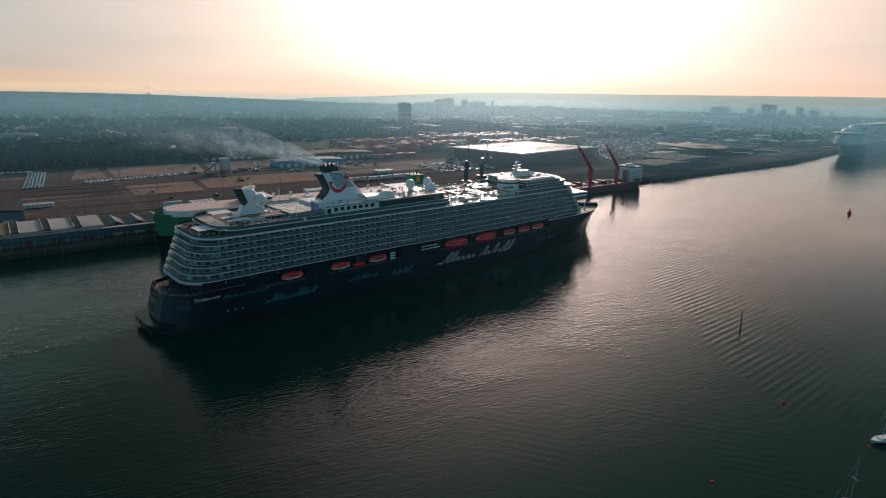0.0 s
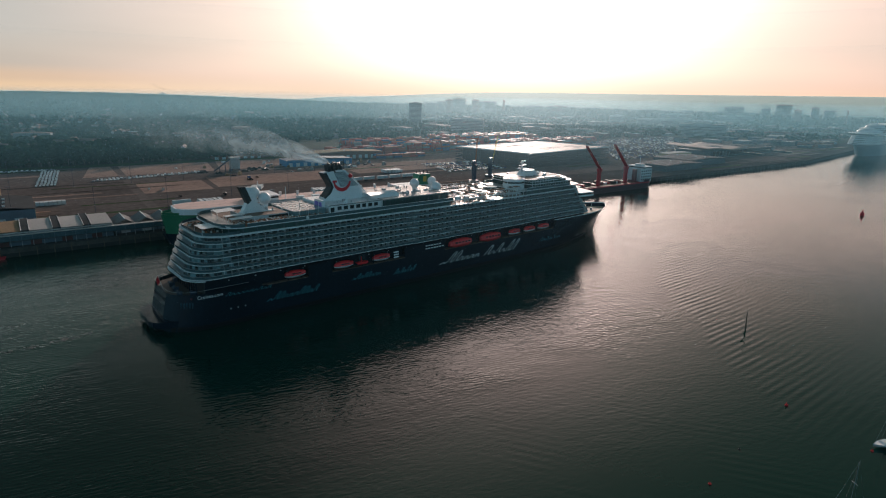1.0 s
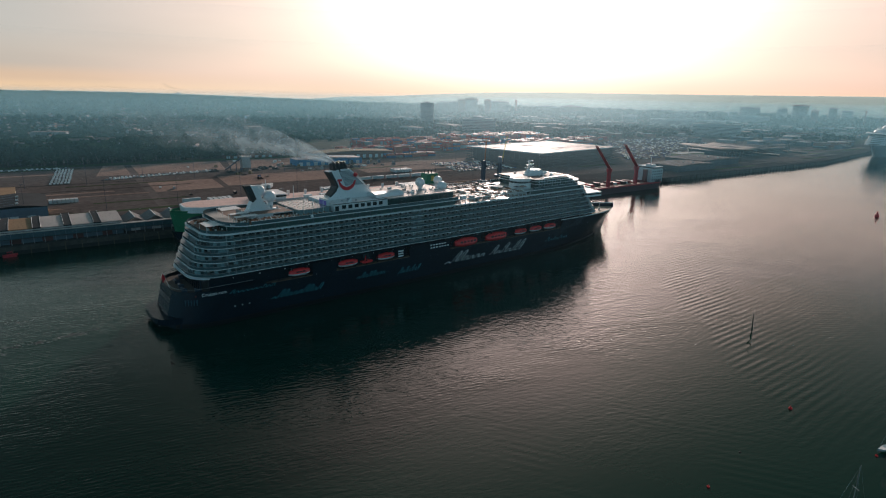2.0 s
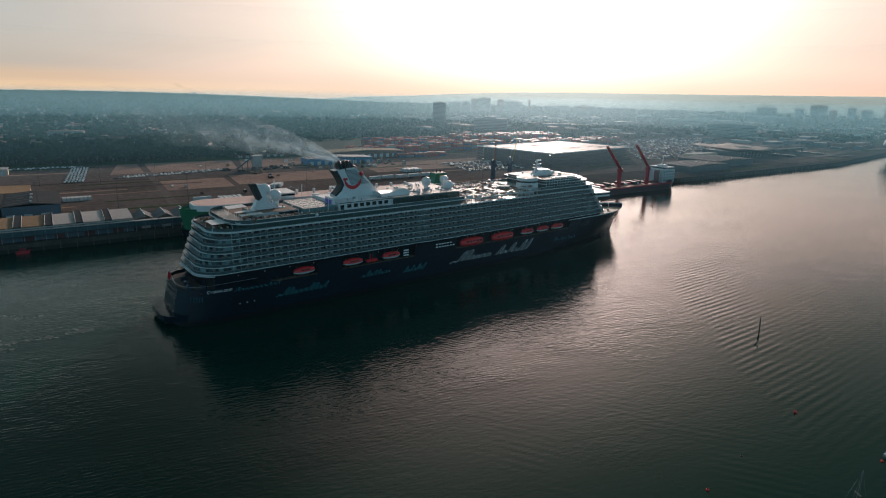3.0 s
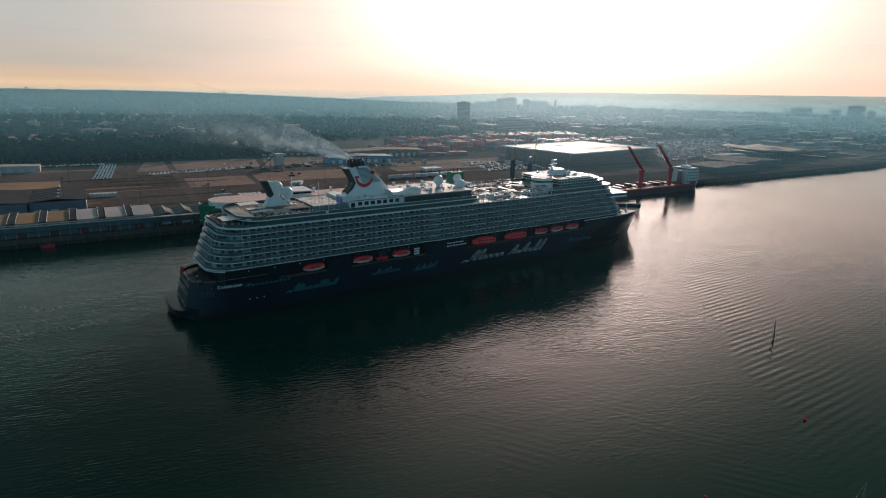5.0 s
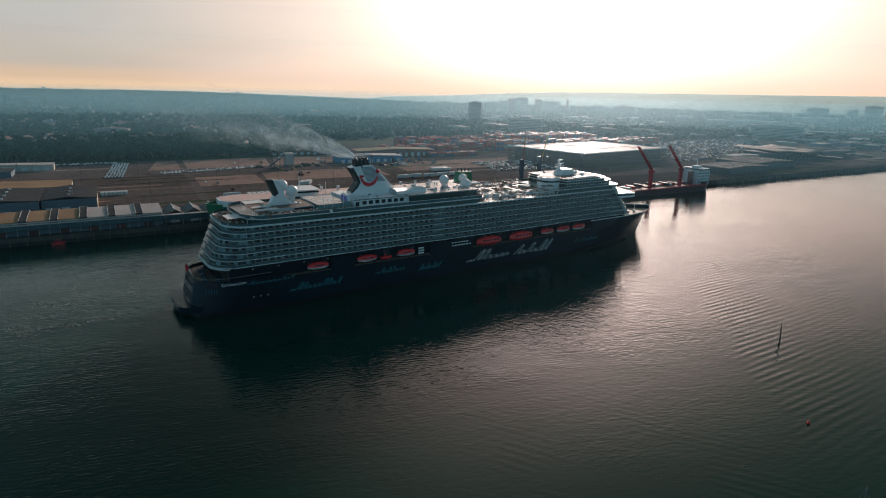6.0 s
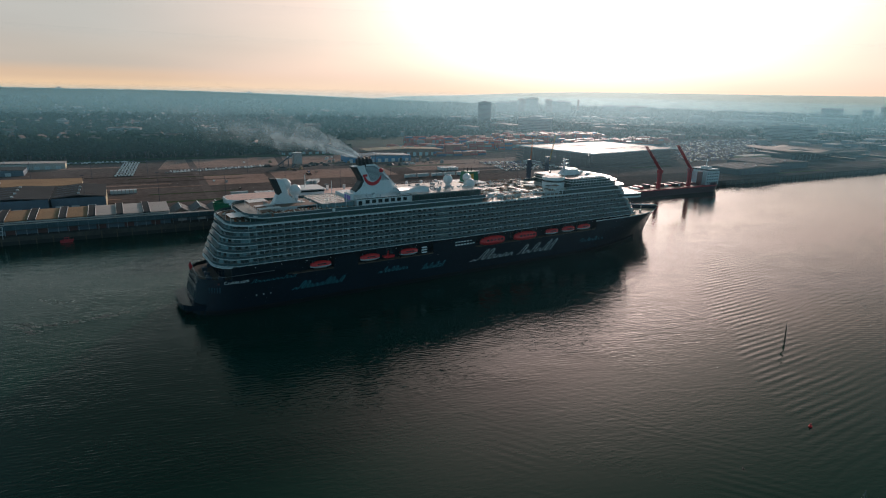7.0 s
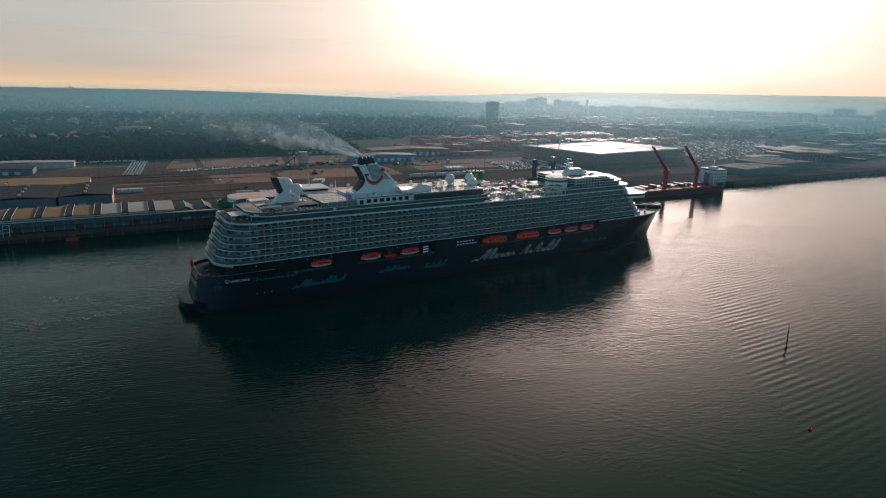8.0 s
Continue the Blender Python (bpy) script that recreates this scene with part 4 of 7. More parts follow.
# forward house with the mast
part("climbing_block", Shape().prism([(197.5 + 6.4 * math.cos(a), -8 + 6.0 * math.sin(a)) for a in [math.pi * 2 * i / 16 for i in range(16)]], POOL, TOPDECK + 6.0), WHITE, cruise, "white rounded deck block")
part("block_deck", Shape().prism([(197.5 + 5.9 * math.cos(a), -8 + 5.5 * math.sin(a)) for a in [math.pi * 2 * i / 16 for i in range(16)]], TOPDECK + 6.004, TOPDECK + 6.05), GREYDECK, cruise)
part("block_window", Shape().prism([(197.5 + 6.44 * math.cos(a), -8 + 6.04 * math.sin(a)) for a in [math.pi * 2 * i / 16 for i in range(16)]], TOPDECK + 3.4, TOPDECK + 4.4), GLASS, cruise)
for i in range(9):
    part("block_rail_post", Shape().tube((197.5 + 6.1 * math.cos(i * 0.7), -8 + 5.7 * math.sin(i * 0.7), TOPDECK + 6.0), (197.5 + 6.1 * math.cos(i * 0.7), -8 + 5.7 * math.sin(i * 0.7), TOPDECK + 7.1), 0.06, sides=5), WHITE, cruise)
# three glazed storeys that step back towards the mast, each with a white edge
for fore, z0, z1 in ((246.5, 0.0, 2.4), (242.0, 2.4, 3.9), (238.0, 3.9, 4.9)):
    part("forward_house", Shape().prism(outline(203, fore, 15.8, 2, 12), TOPDECK + z0, TOPDECK + z1), GREENGLASS, cruise, "glazed forward lounge")
    part("storey_line", Shape().prism(outline(202.6, fore + 0.4, 16.0, 2, 12), TOPDECK + z1 - 0.12, TOPDECK + z1 + 0.14), WHITE, cruise)
part("forward_roof", Shape().prism(outline(202, 236.5, 16.0, 2, 12), TOPDECK + 5.04, TOPDECK + 5.2), GREYDECK, cruise, "grey forward roof")
for fore, zz in ((245.5, 2.54), (241.0, 4.04)):
    e = [q for q in outline(202.6, fore, 15.6, 2, 12) if q[0] > fore - 11]
    for x, y in e[::2]:
        part("step_rail_post", Shape().box(x - 0.06, x + 0.06, y - 0.06, y + 0.06, TOPDECK + zz, TOPDECK + zz + 1.0), WHITE, cruise)
for i in range(16):
    u = 205 + i * 2.3
    part("lounge_mullion", Shape().box(u - 0.1, u + 0.1, -15.95, -15.7, TOPDECK, TOPDECK + (4.7 if u < 225 else 2.3)), GREYWHITE, cruise)
for i in range(9):
    u = 212 + i * 1.9
    part("roof_hatch", Shape().box(u, u + 1.6, -14.2, -12.8, TOPDECK + 5.2, TOPDECK + 5.7), WHITE, cruise)
part("sun_terrace", Shape().box(203, 211, -13, 13, TOPDECK + 5.204, TOPDECK + 5.25), TEAK, cruise)
z = TOPDECK + 5.2
part("mast_house", Shape().profile([(211, z), (224, z), (221, z + 3.4), (214.5, z + 3.4)], -3, 3), WHITE, cruise, "white mast house")
mast = part("mast", Shape().profile([(212.2, z), (214, z), (213.0, 52.5), (212.5, 52.5)], -0.3, 0.3), GREYWHITE, cruise, "white radar mast with bars and domes")
for zz, w in ((47.4, 3.0), (49.2, 2.4), (51.2, 1.2)):
    part("yard", Shape().box(212.4, 213.0, -w, w, zz, zz + 0.22), GREYWHITE, mast)
    part("radar_bar", Shape().box(212.2, 215.6, -w * 0.5, -w * 0.5 + 0.3, zz + 0.6, zz + 1.1), WHITE, mast)
    part("radar_leg", Shape().box(213.2, 213.5, -w * 0.5, -w * 0.5 + 0.3, zz + 0.3, zz + 0.6), WHITE, mast)
for v in (-2.6, 2.6):
    part("mast_dome", Shape().ball((224.5, v, z + 1.3), 1.1, 14, 8), WHITE, mast, smooth=True)
    part("mast_leg", Shape().tube((217, v, z + 3.2), (213, v * 0.2, 50.0), 0.16, sides=6), DARKSTEEL, mast)
# sloping front wall of the superstructure
rings = []
for k in range(TIERS + 2):
    z = BASE + k * STOREY if k <= TIERS else TOPDECK
    f = tier_fore(z) + 0.3
    o = [q for q in outline(20, f, 18.1, 7, 9) if q[0] > f - 9.2]
    rings.append([(x, y, z) for x, y in o])
n_r = min(len(r) for r in rings)
s = Shape()
for a, b in zip(rings, rings[1:]):
    for i in range(n_r - 1):
        s.add([a[i], a[i + 1], b[i + 1], b[i]], [(0, 1, 2, 3)])
part("front_wall", s, CABIN, cruise, "sloping grey front wall", True)
for k in range(TIERS):
    z0 = BASE + k * STOREY + 0.9
    f0, f1 = tier_fore(z0) + 0.42, tier_fore(z0 + 1.2) + 0.42
    a0 = [q for q in outline(20, f0, 18.15, 7, 9) if q[0] > f0 - 7.5]
    a1 = [q for q in outline(20, f1, 18.15, 7, 9) if q[0] > f1 - 7.5]
    s = Shape()
    for i in range(min(len(a0), len(a1)) - 1):
        s.add([(*a0[i], z0), (*a0[i + 1], z0), (*a1[i + 1], z0 + 1.2), (*a1[i], z0 + 1.2)], [(0, 1, 2, 3)])
    part("front_window_band", s, GLASS, cruise)

# the bridge, wider than the hull
zb = BASE + 4 * STOREY
part("bridge_front", Shape().prism([(245, -19.4), (255.5, -20.9), (258.5, -20.2), (259.5, -14), (262.5, -6), (262.5, 6), (259.5, 14), (258.5, 20.2), (255.5, 20.9), (245, 19.4)], zb, zb + 2.6), WHITE, cruise, "white bridge with wings")
part("bridge_window", Shape().prism([(244.9, -19.45), (255.5, -20.96), (258.56, -20.24), (259.6, -14.05), (262.6, -6), (262.6, 6), (259.6, 14.05), (258.56, 20.24), (255.5, 20.96), (244.9, 19.45)], zb + 1.1, zb + 2.1), GLASS, cruise)
# foredeck gear
for v in (-5, 5):
    part("windlass", Shape().tube((272, v - 1.6, 16.6), (272, v + 1.6, 16.6), 0.9, sides=12), GREYWHITE, cruise)
    part("capstan", Shape().tube((281, v * 0.7, 15.6), (281, v * 0.7, 17.0), 0.6, 0.8, 10), GREYWHITE, cruise)
part("foremast", Shape().tube((286, 0, 15.6), (286, 0, 20.5), 0.2, 0.1, 8), WHITE, cruise)
part("breakwater", Shape().box(264, 264.4, -10, 10, 15.6, 17.2), WHITE, cruise)


def lifeboat(u, length, big):
    h = 4.7 if big else 3.2
    w = 2.4 if big else 1.7
    z = 12.9 if big else 13.9
    m = cruise.matrix_basis @ pose(u, -17.3, z)
    b = thing("lifeboat", m, "long orange enclosed tender hung on the ship's side" if big else "orange lifeboat with a white keel hung on the ship's side", "lifeboat", "boats on the ship's side")
    lower, upper = Shape(), Shape()
    n, k = 12, 7
    for s, z0, z1, bulge in ((lower, 0.0, 0.38 * h, 0), (upper, 0.38 * h, h, 1)):
        pts = []
        for i in range(n + 1):
            x = -1 + 2 * i / n
            taper = max(0.05, (1 - abs(x) ** 2.6))
            for j in range(k):
                a = j / (k - 1)
                if bulge:
                    y, zz = math.cos(math.pi * a), z0 + (z1 - z0) * math.sin(math.pi * a) ** 0.75 * (0.55 + 0.45 * taper)
                else:
                    y, zz = -math.cos(math.pi * a), z1 - (z1 - z0) * math.sin(math.pi * a) * (0.4 + 0.6 * taper)
                pts.append((x * length / 2, y * w * taper ** 0.6, zz))
        fs = [(i * k + j, (i + 1) * k + j, (i + 1) * k + j + 1, i * k + j + 1) for i in range(n) for j in range(k - 1)]
        s.add(pts, fs + [tuple(range(k))[::-1], tuple(range(n * k, n * k + k))])
    part("keel", lower, ORANGE if big else WHITE, b, "orange lower hull" if big else "white lower hull", True)
    part("canopy", upper, ORANGE, b, "orange canopy", True)
    for i in range(5 if big else 3):
        x = (i - (2 if big else 1)) * length / 7
        part("window", Shape().box(x - 0.6, x + 0.6, -w * 0.93, -w * 0.80, h * 0.55, h * 0.72), GLASS, b)
    for x in (-0.38, 0.38):
        d = part("davit", Shape().box(x * length - 0.2, x * length + 0.2, -0.4, 1.9, h + 0.6, h + 1.1).box(x * length - 0.2, x * length + 0.2, 1.5, 1.9, -0.6, h + 0.6), NAVY, b)
        part("fall_wire", Shape().box(x * length - 0.05, x * length + 0.05, -0.1, 0.0, h * 0.7, h + 0.6), STEEL, b)


for u, length, big in ((56.3, 9.4, 0), (79.6, 9.6, 0), (99.6, 9.6, 0), (149.2, 15.6, 1), (171.0, 15.6, 1), (190, 9.6, 0), (202.6, 9.6, 0), (215, 9.8, 0)):
    lifeboat(u, length, big)
rb = thing("rescue_boat", cruise.matrix_basis @ pose(89, -17.2, 14.0), "small red open rescue boat in its davit", "boat")
part("hull", Shape().profile([(-2.6, 0.5), (-2.2, 0.1), (2.2, 0), (3.1, 0.8), (2.9, 1.1), (-2.6, 1.0)], -0.9, 0.9), ORANGE, rb)
part("console", Shape().box(-0.5, 0.4, -0.4, 0.4, 1.0, 1.9), ORANGE, rb)
part("davit", Shape().box(-0.15, 0.15, 0.2, 0.5, -0.7, 3.2).box(-0.15, 0.15, -0.3, 0.5, 3.0, 3.3), ORANGE, rb)
hs = part("hull_sign", Shape().box(106.0, 109.4, -18.08, -17.9, 13.6, 17.4), NAVY, cruise)
for i in range(3):
    part("sign_bar", Shape().box(106.2, 109.2, -18.12, -18.08, 14.0 + i * 1.2, 14.7 + i * 1.2), LETTER, hs)
for j in range(2):
    for i in range(6 + j):
        part("lettering_bar", Shape().box(125.5 + i * 1.75, 126.7 + i * 1.75, -18.05, -17.95, 15.2 + (1 - j) * 1.4, 15.75 + (1 - j) * 1.4), LETTER, cruise)


def scrawl(name, u0, u1, z0, z1, material, tall, width, label, lean=1.0, low=0.0):
    """A painted mark like running handwriting: a slanting stroke with one arch for each entry of tall, which may dip below its line."""
    pts = []
    loops = len(tall)
    n = loops * 12
    for i in range(n + 1):
        a = i / n
        k = min(loops - 1, int(a * loops))
        ph = a * loops * 2 * math.pi
        h = tall[k] * (0.5 - 0.5 * math.cos(ph)) - (low if tall[k] > 1.0 else 0) * (0.5 - 0.5 * math.cos(2 * ph)) * 0.5
        zz = z0 + (z1 - z0) * h
        pts.append((u0 + (u1 - u0) * a + lean * (zz - z0) + 0.10 * (u1 - u0) / loops * math.sin(2 * ph), zz))
    s = Shape()
    for i, ((a, b), (c, d)) in enumerate(zip(pts, pts[1:])):
        dx, dz = c - a, d - b
        ln = math.hypot(dx, dz) or 1
        # the brush presses on the way down
        w = width * (1.25 if dz < 0 else 0.75)
        nx, nz = -dz / ln * w / 2, dx / ln * w / 2
        ex, ez = dx / ln * w * 0.2, dz / ln * w * 0.2
        q = [(a - nx - ex, b - nz - ez), (c - nx + ex, d - nz + ez), (c + nx + ex, d + nz + ez), (a + nx - ex, b + nz - ez)]
        s.add([(x, -(half_beam(x, w_) + 0.07), w_) for x, w_ in q], [(0, 1, 2, 3)])
    part(name, s, material, cruise, label)


scrawl("name_stroke", 134.5, 162, 5.8, 10.9, LETTER, [0.12, 1.0, 1.0, 0.36, 0.30, 0.34, 0.30], 0.30, "white handwritten name on the hull", 1.15)
scrawl("name_stroke", 165.5, 190, 5.6, 10.4, LETTER, [0.95, 0.28, 1.0, 0.30, 1.15, 1.15], 0.30, "white handwritten name on the hull", 1.15, 0.8)
for u0, u1, z0, z1, tall, w in ((26.5, 45, 11.9, 13.2, [1.0, 0.5, 0.4, 0.45, 0.4, 0.5, 0.4, 0.9, 0.5, 0.8], 0.22), (43, 65.5, 6.3, 9.4, [0.2, 1.0, 0.9, 0.4, 0.4, 0.45, 1.0, 0.9, 0.4, 0.9], 0.36), (83, 98.5, 7.5, 9.9, [0.3, 1.0, 0.5, 0.9, 0.95, 0.4, 0.5, 0.4], 0.3), (106, 118, 5.9, 8.8, [0.9, 0.4, 0.9, 0.45, 1.0, 0.6, 1.0], 0.3), (211, 231, 6.8, 8.9, [1.0, 0.4, 0.8, 0.4, 0.9, 0.4, 0.4], 0.3)):
    scrawl("script_stroke", u0, u1, z0, z1, TEAL, tall, w * 0.85, "teal handwriting on the hull", 0.9)
for i in range(5):
    part("script_bar", Shape().box(11.0 + i * 0.9, 11.5 + i * 0.9, -half_beam(11.2 + i * 0.9, 10) - 0.08, -half_beam(11.2 + i * 0.9, 10) + 0.4, 9.0, 11.2), mat("dark_teal_paint", (0.012, 0.07, 0.10), 0.5) if i == 0 else bpy.data.materials["dark_teal_paint"], cruise)
# mooring deck openings in the stern: black panels for their dark insides
for i in range(6):
    part("mooring_opening", Shape().box(7.4, 8.6, -7.6 + i * 2.6, -6.0 + i * 2.6, 9.6, 11.8), BLACK, cruise)
# a lower row of black panels, added to darken the stern
for i in range(5):
    part("mooring_opening", Shape().profile([(stern_at(5.4) - 0.06, 5.4), (stern_at(5.4) + 0.3, 5.4), (stern_at(8.9) + 0.3, 8.9), (stern_at(8.9) - 0.06, 8.9)], -7.4 + i * 3.1, -4.8 + i * 3.1), BLACK, cruise)
for i in range(3):
    part("porthole", Shape().tube((28.3 + i * 2.9, -18.1, 6.5), (28.3 + i * 2.9, -17.4, 6.5), 0.32, sides=10), CABIN, cruise)
for i in range(24):
    part("porthole", Shape().tube((60 + i * 6.1, -18.04, 2.9), (60 + i * 6.1, -17.5, 2.9), 0.3, sides=8), GLASS, cruise)
words = bpy.data.curves.new("lettering", "FONT")
words.body, words.size, words.extrude = "Cruises.com", 1.9, 0.03
wob = bpy.data.objects.new("lettering", words)
wob_mesh = bpy.data.meshes.new_from_object(wob)
wob_mesh.materials.append(LETTER)
bpy.data.objects.remove(wob)
part("lettering", wob_mesh, LETTER, cruise, "white painted web address", m=Matrix.Translation((16.2, -17.48, 12.5)) @ pose(0, 0, 0, 90, 0, -2.6))
part("red_mark", Shape().box(14.0, 14.6, -16.98, -16.6, 12.7, 13.3), RUSTRED, cruise)
# ensign at the stern
part("ensign_staff", Shape().tube((8.9, -2, 13.2), (7.0, -2, 20.0), 0.09, sides=6), WHITE, cruise)
part("ensign", Shape().add([(7.05, -2, 19.8), (6.2, -2.8, 18.6), (6.5, -2.9, 16.2), (7.7, -2.2, 17.4), (7.05, -1.97, 19.8), (6.2, -2.77, 18.6), (6.5, -2.87, 16.2), (7.7, -2.17, 17.4)], [(0, 1, 2, 3), (7, 6, 5, 4)]), RED, cruise, "red ensign hanging at the stern")
for i, (u, v, w) in enumerate(((12, -9, 1.6), (12.5, -3, 1.4), (13, 4, 1.6), (16, 9, 1.2), (16, -12.5, 1.0))):
    part("mooring_winch", Shape().tube((u, v - w, 14.1), (u, v + w, 14.1), 0.7, sides=10).box(u - 1, u + 1, v - w - 0.3, v - w, 13.25, 14.9), DARKSTEEL, cruise)

# vents, lockers and pipes on the roofs
rng = random.Random(61)
for u0, u1, v0, v1, zz, n_k in ((105, 142, -12.5, 12.5, TOPDECK + 3.7, 26), (77, 102, -11.8, -4.5, TOPDECK + 3.3, 9), (41, 59, -8.4, 8.4, TOPDECK + 2.9, 10), (206, 227, -11, 11, TOPDECK + 5.2, 14)):
    for i in range(n_k):
        u, v = rng.uniform(u0, u1), rng.uniform(v0, v1)
        w, h = rng.uniform(0.3, 1.0), rng.uniform(0.35, 1.3)
        if rng.random() < 0.5:
            part("roof_locker", Shape().box(u - w, u + w, v - 0.5, v + 0.5, zz, zz + h), rng.choice((WHITE, GREYWHITE, STEEL)), cruise)
        else:
            part("roof_vent", Shape().tube((u, v, zz), (u, v, zz + h), 0.28, 0.42, 8), rng.choice((WHITE, GREYWHITE)), cruise)
for v in (-13.8, 13.8):
    part("roof_rail", Shape().box(103.2, 143.8, v - 0.04, v + 0.04, TOPDECK + 4.6, TOPDECK + 4.7), WHITE, cruise)
    for i in range(15):
        part("rail_post", Shape().box(103.4 + i * 2.88, 103.5 + i * 2.88, v - 0.04, v + 0.04, TOPDECK + 3.7, TOPDECK + 4.6), WHITE, cruise)
# grey strip at the roof edge, a shadow line put in as colour
part("deckhouse_line", Shape().box(75.8, 104.2, -12.75, -12.45, TOPDECK + 3.0, TOPDECK + 3.35), GREYDECK, cruise)
part("deckhouse_door", Shape().box(76.6, 78.4, -12.56, -12.48, TOPDECK + 0.1, TOPDECK + 2.3), GLASS, cruise)
for u in (62, 66, 71, 92, 118, 126, 150, 170, 188):
    part("light_mast", Shape().tube((u, -12.2, TOPDECK), (u, -12.2, TOPDECK + 7.5), 0.1, sides=5), WHITE, cruise)
part("side_light", Shape().ball((62.5, -18.4, TOPDECK + 0.6), 0.7, 10, 6), WHITE, cruise, smooth=True)
for i in range(60):
    u = 29 + i * 3.6
    part("boat_deck_light", Shape().box(u, u + 0.5, -15.46, -15.4, 17.2, 17.5), LETTER, cruise) if u < 250 and i % 3 == 0 else None

# armchairs and tables crowding the after terraces
rng = random.Random(123)
seat = Shape().box(-0.35, 0.35, -0.35, 0.35, 0.25, 0.45).box(-0.35, -0.25, -0.35, 0.35, 0.45, 0.85).box(-0.25, 0.35, 0.28, 0.35, 0.45, 0.62).box(-0.25, 0.35, -0.35, -0.28, 0.45, 0.62)
for x in (-0.3, 0.3):
    for y in (-0.3, 0.3):
        seat.box(x - 0.04, x + 0.04, y - 0.04, y + 0.04, 0, 0.25)
rust = mat("rust_brown_cushion", (0.42, 0.16, 0.08), 0.8)
seats = [seat.mesh("armchair", m) for m in (SUNBED, rust, TEAK, CANVAS)]
low, high = BASE + TIERS * STOREY + 0.36, TOPDECK + 0.05
for i in range(270):
    if i < 70:
        u, v, zz = rng.uniform(23, 28.5), rng.uniform(-11, 11), low
    else:
        u, v, zz = rng.uniform(34.8, 58), rng.uniform(-15.8, -9.2), high
    ob = new("armchair", rng.choice(seats))
    ob.matrix_basis = cruise.matrix_basis @ pose(u, v, zz, 0, 0, rng.uniform(0, 360))
    tagged(ob, "low brown cushioned armchair on the ship's after terrace", "armchair", "armchairs on the after terrace")


# ---- water and land ----
n = 64
s = Shape()
ring = [(4800 * math.cos(2 * math.pi * i / n), 4800 * math.sin(2 * math.pi * i / n), 0.0) for i in range(n)]
s.add(ring, [tuple(range(n))])
tagged(part("water", s, WATER), "calm dark green harbour water with long ripples", "water", kind="structure")


BEND_AT, BEND = 1000.0, 8.0             # here the quay turns inland by eight degrees


def quay_line(sx):
    return max(0.0, sx - BEND_AT) * math.tan(radians(BEND))


def dock_xy(sx, dy):
    p = QUAY_START + QX * sx + QN * dy
    return p.x, p.y


s = Shape()
ss = [-2600 + 200 * i for i in range(36)]
ds = [0, 60, 150, 300, 450, 700, 1000, 1400, 1900, 2500, 3200, 4000, 4700]
pts = [(*dock_xy(a, max(b, quay_line(a) + 3.0 * j)), GROUND + max(0, b - 500) * 0.006) for j, b in enumerate(ds) for a in ss]
s.add(pts, [(j * 36 + i, j * 36 + i + 1, (j + 1) * 36 + i + 1, (j + 1) * 36 + i) for j in range(12) for i in range(35)])
tagged(part("ground", s, TOWNLAND), "town land with gardens and streets behind the docks", "ground", kind="structure")


def patch(name, s0, s1, d0, d1, z, material, label, skew=0.0):
    sh = Shape()
    a = [(s0, d0), (s1, d0), (s1 + skew, d1), (s0 + skew, d1)]
    p = [(*dock_xy(*q), z) for q in a]
    sh.add(p + [(x, y, z - 0.3) for x, y, _ in p], [(0, 1, 2, 3), (4, 5, 1, 0), (5, 6, 2, 1), (6, 7, 3, 2), (7, 4, 0, 3)])
    return tagged(part(name, sh, material), label, "ground", kind="structure")


patch("pavement_quay", -1500, BEND_AT, 0.3, 62, GROUND + 0.02, CONCRETE, "worn concrete quay apron")
s = Shape()
s.add([(*dock_xy(a, quay_line(a) + b), GROUND + 0.02) for a, b in ((BEND_AT, 0.3), (3200, 0.3), (3200, 62), (BEND_AT, 62))], [(0, 1, 2, 3)])
tagged(part("pavement_berth", s, CONCRETE), "worn concrete apron of the far berth", "ground", kind="structure")
patch("pavement_docks", -400, 1300, 62.3, 372, GROUND + 0.03, TARMAC, "patched dark tarmac of the dock yards")
patch("pavement_boxes", 330, 1300, 372, 560, GROUND + 0.03, TARMAC, "dark tarmac of the container yard")
patch("ground_gravel", 82, 205, 272, 356, GROUND + 0.07, EARTH, "bare brown gravel field", 14)
patch("ground_gravel_wide", 212, 330, 276, 372, GROUND + 0.08, EARTH, "bare brown gravel field", 20)
patch("ground_gravel_near", 113, 170, 150, 208, GROUND + 0.07, EARTH, "bare brown gravel lot", 4)
patch("ground_gravel_far", 176, 300, 158, 222, GROUND + 0.06, EARTH, "bare brown gravel lot", 6)
patch("ground_gravel_middle", 330, 520, 180, 262, GROUND + 0.06, EARTH, "brown gravel yard marked with vehicle rows", 10)
patch("ground_verge", -380, 330, 358, 384, GROUND + 0.09, GRASS, "rough grass verge before the woods")
patch("road_dock", -380, 112, 224, 229, GROUND + 0.08, CONCRETE, "pale dock road")
patch("road_cross", 104, 111, 70, 356, GROUND + 0.09, TARMAC, "dark dock road between lots", 12)
patch("ground_right_yard", 905, 1070, 20, 110, GROUND + 0.06, TARMAC, "bare dark yard behind the quay")

# worn strips, old rail beds and repairs across the yards
rng = random.Random(52)
for i in range(34):
    d0 = rng.uniform(66, 345)
    a0 = rng.uniform(-60, 480)
    long = rng.uniform(40, 130)
    m, text = rng.choice(((EARTH, "worn strip of brown gravel"), (CONCRETE, "pale strip of old concrete"), (TARMAC, "dark tarmac repair strip"), (GRASS, "weedy strip along a fence"), (EARTH, "worn strip of brown gravel")))
    patch("ground_strip", a0, a0 + long, d0, d0 + rng.uniform(1.5, 7), GROUND + 0.10 + 0.006 * i, m, text, rng.uniform(-4, 4))

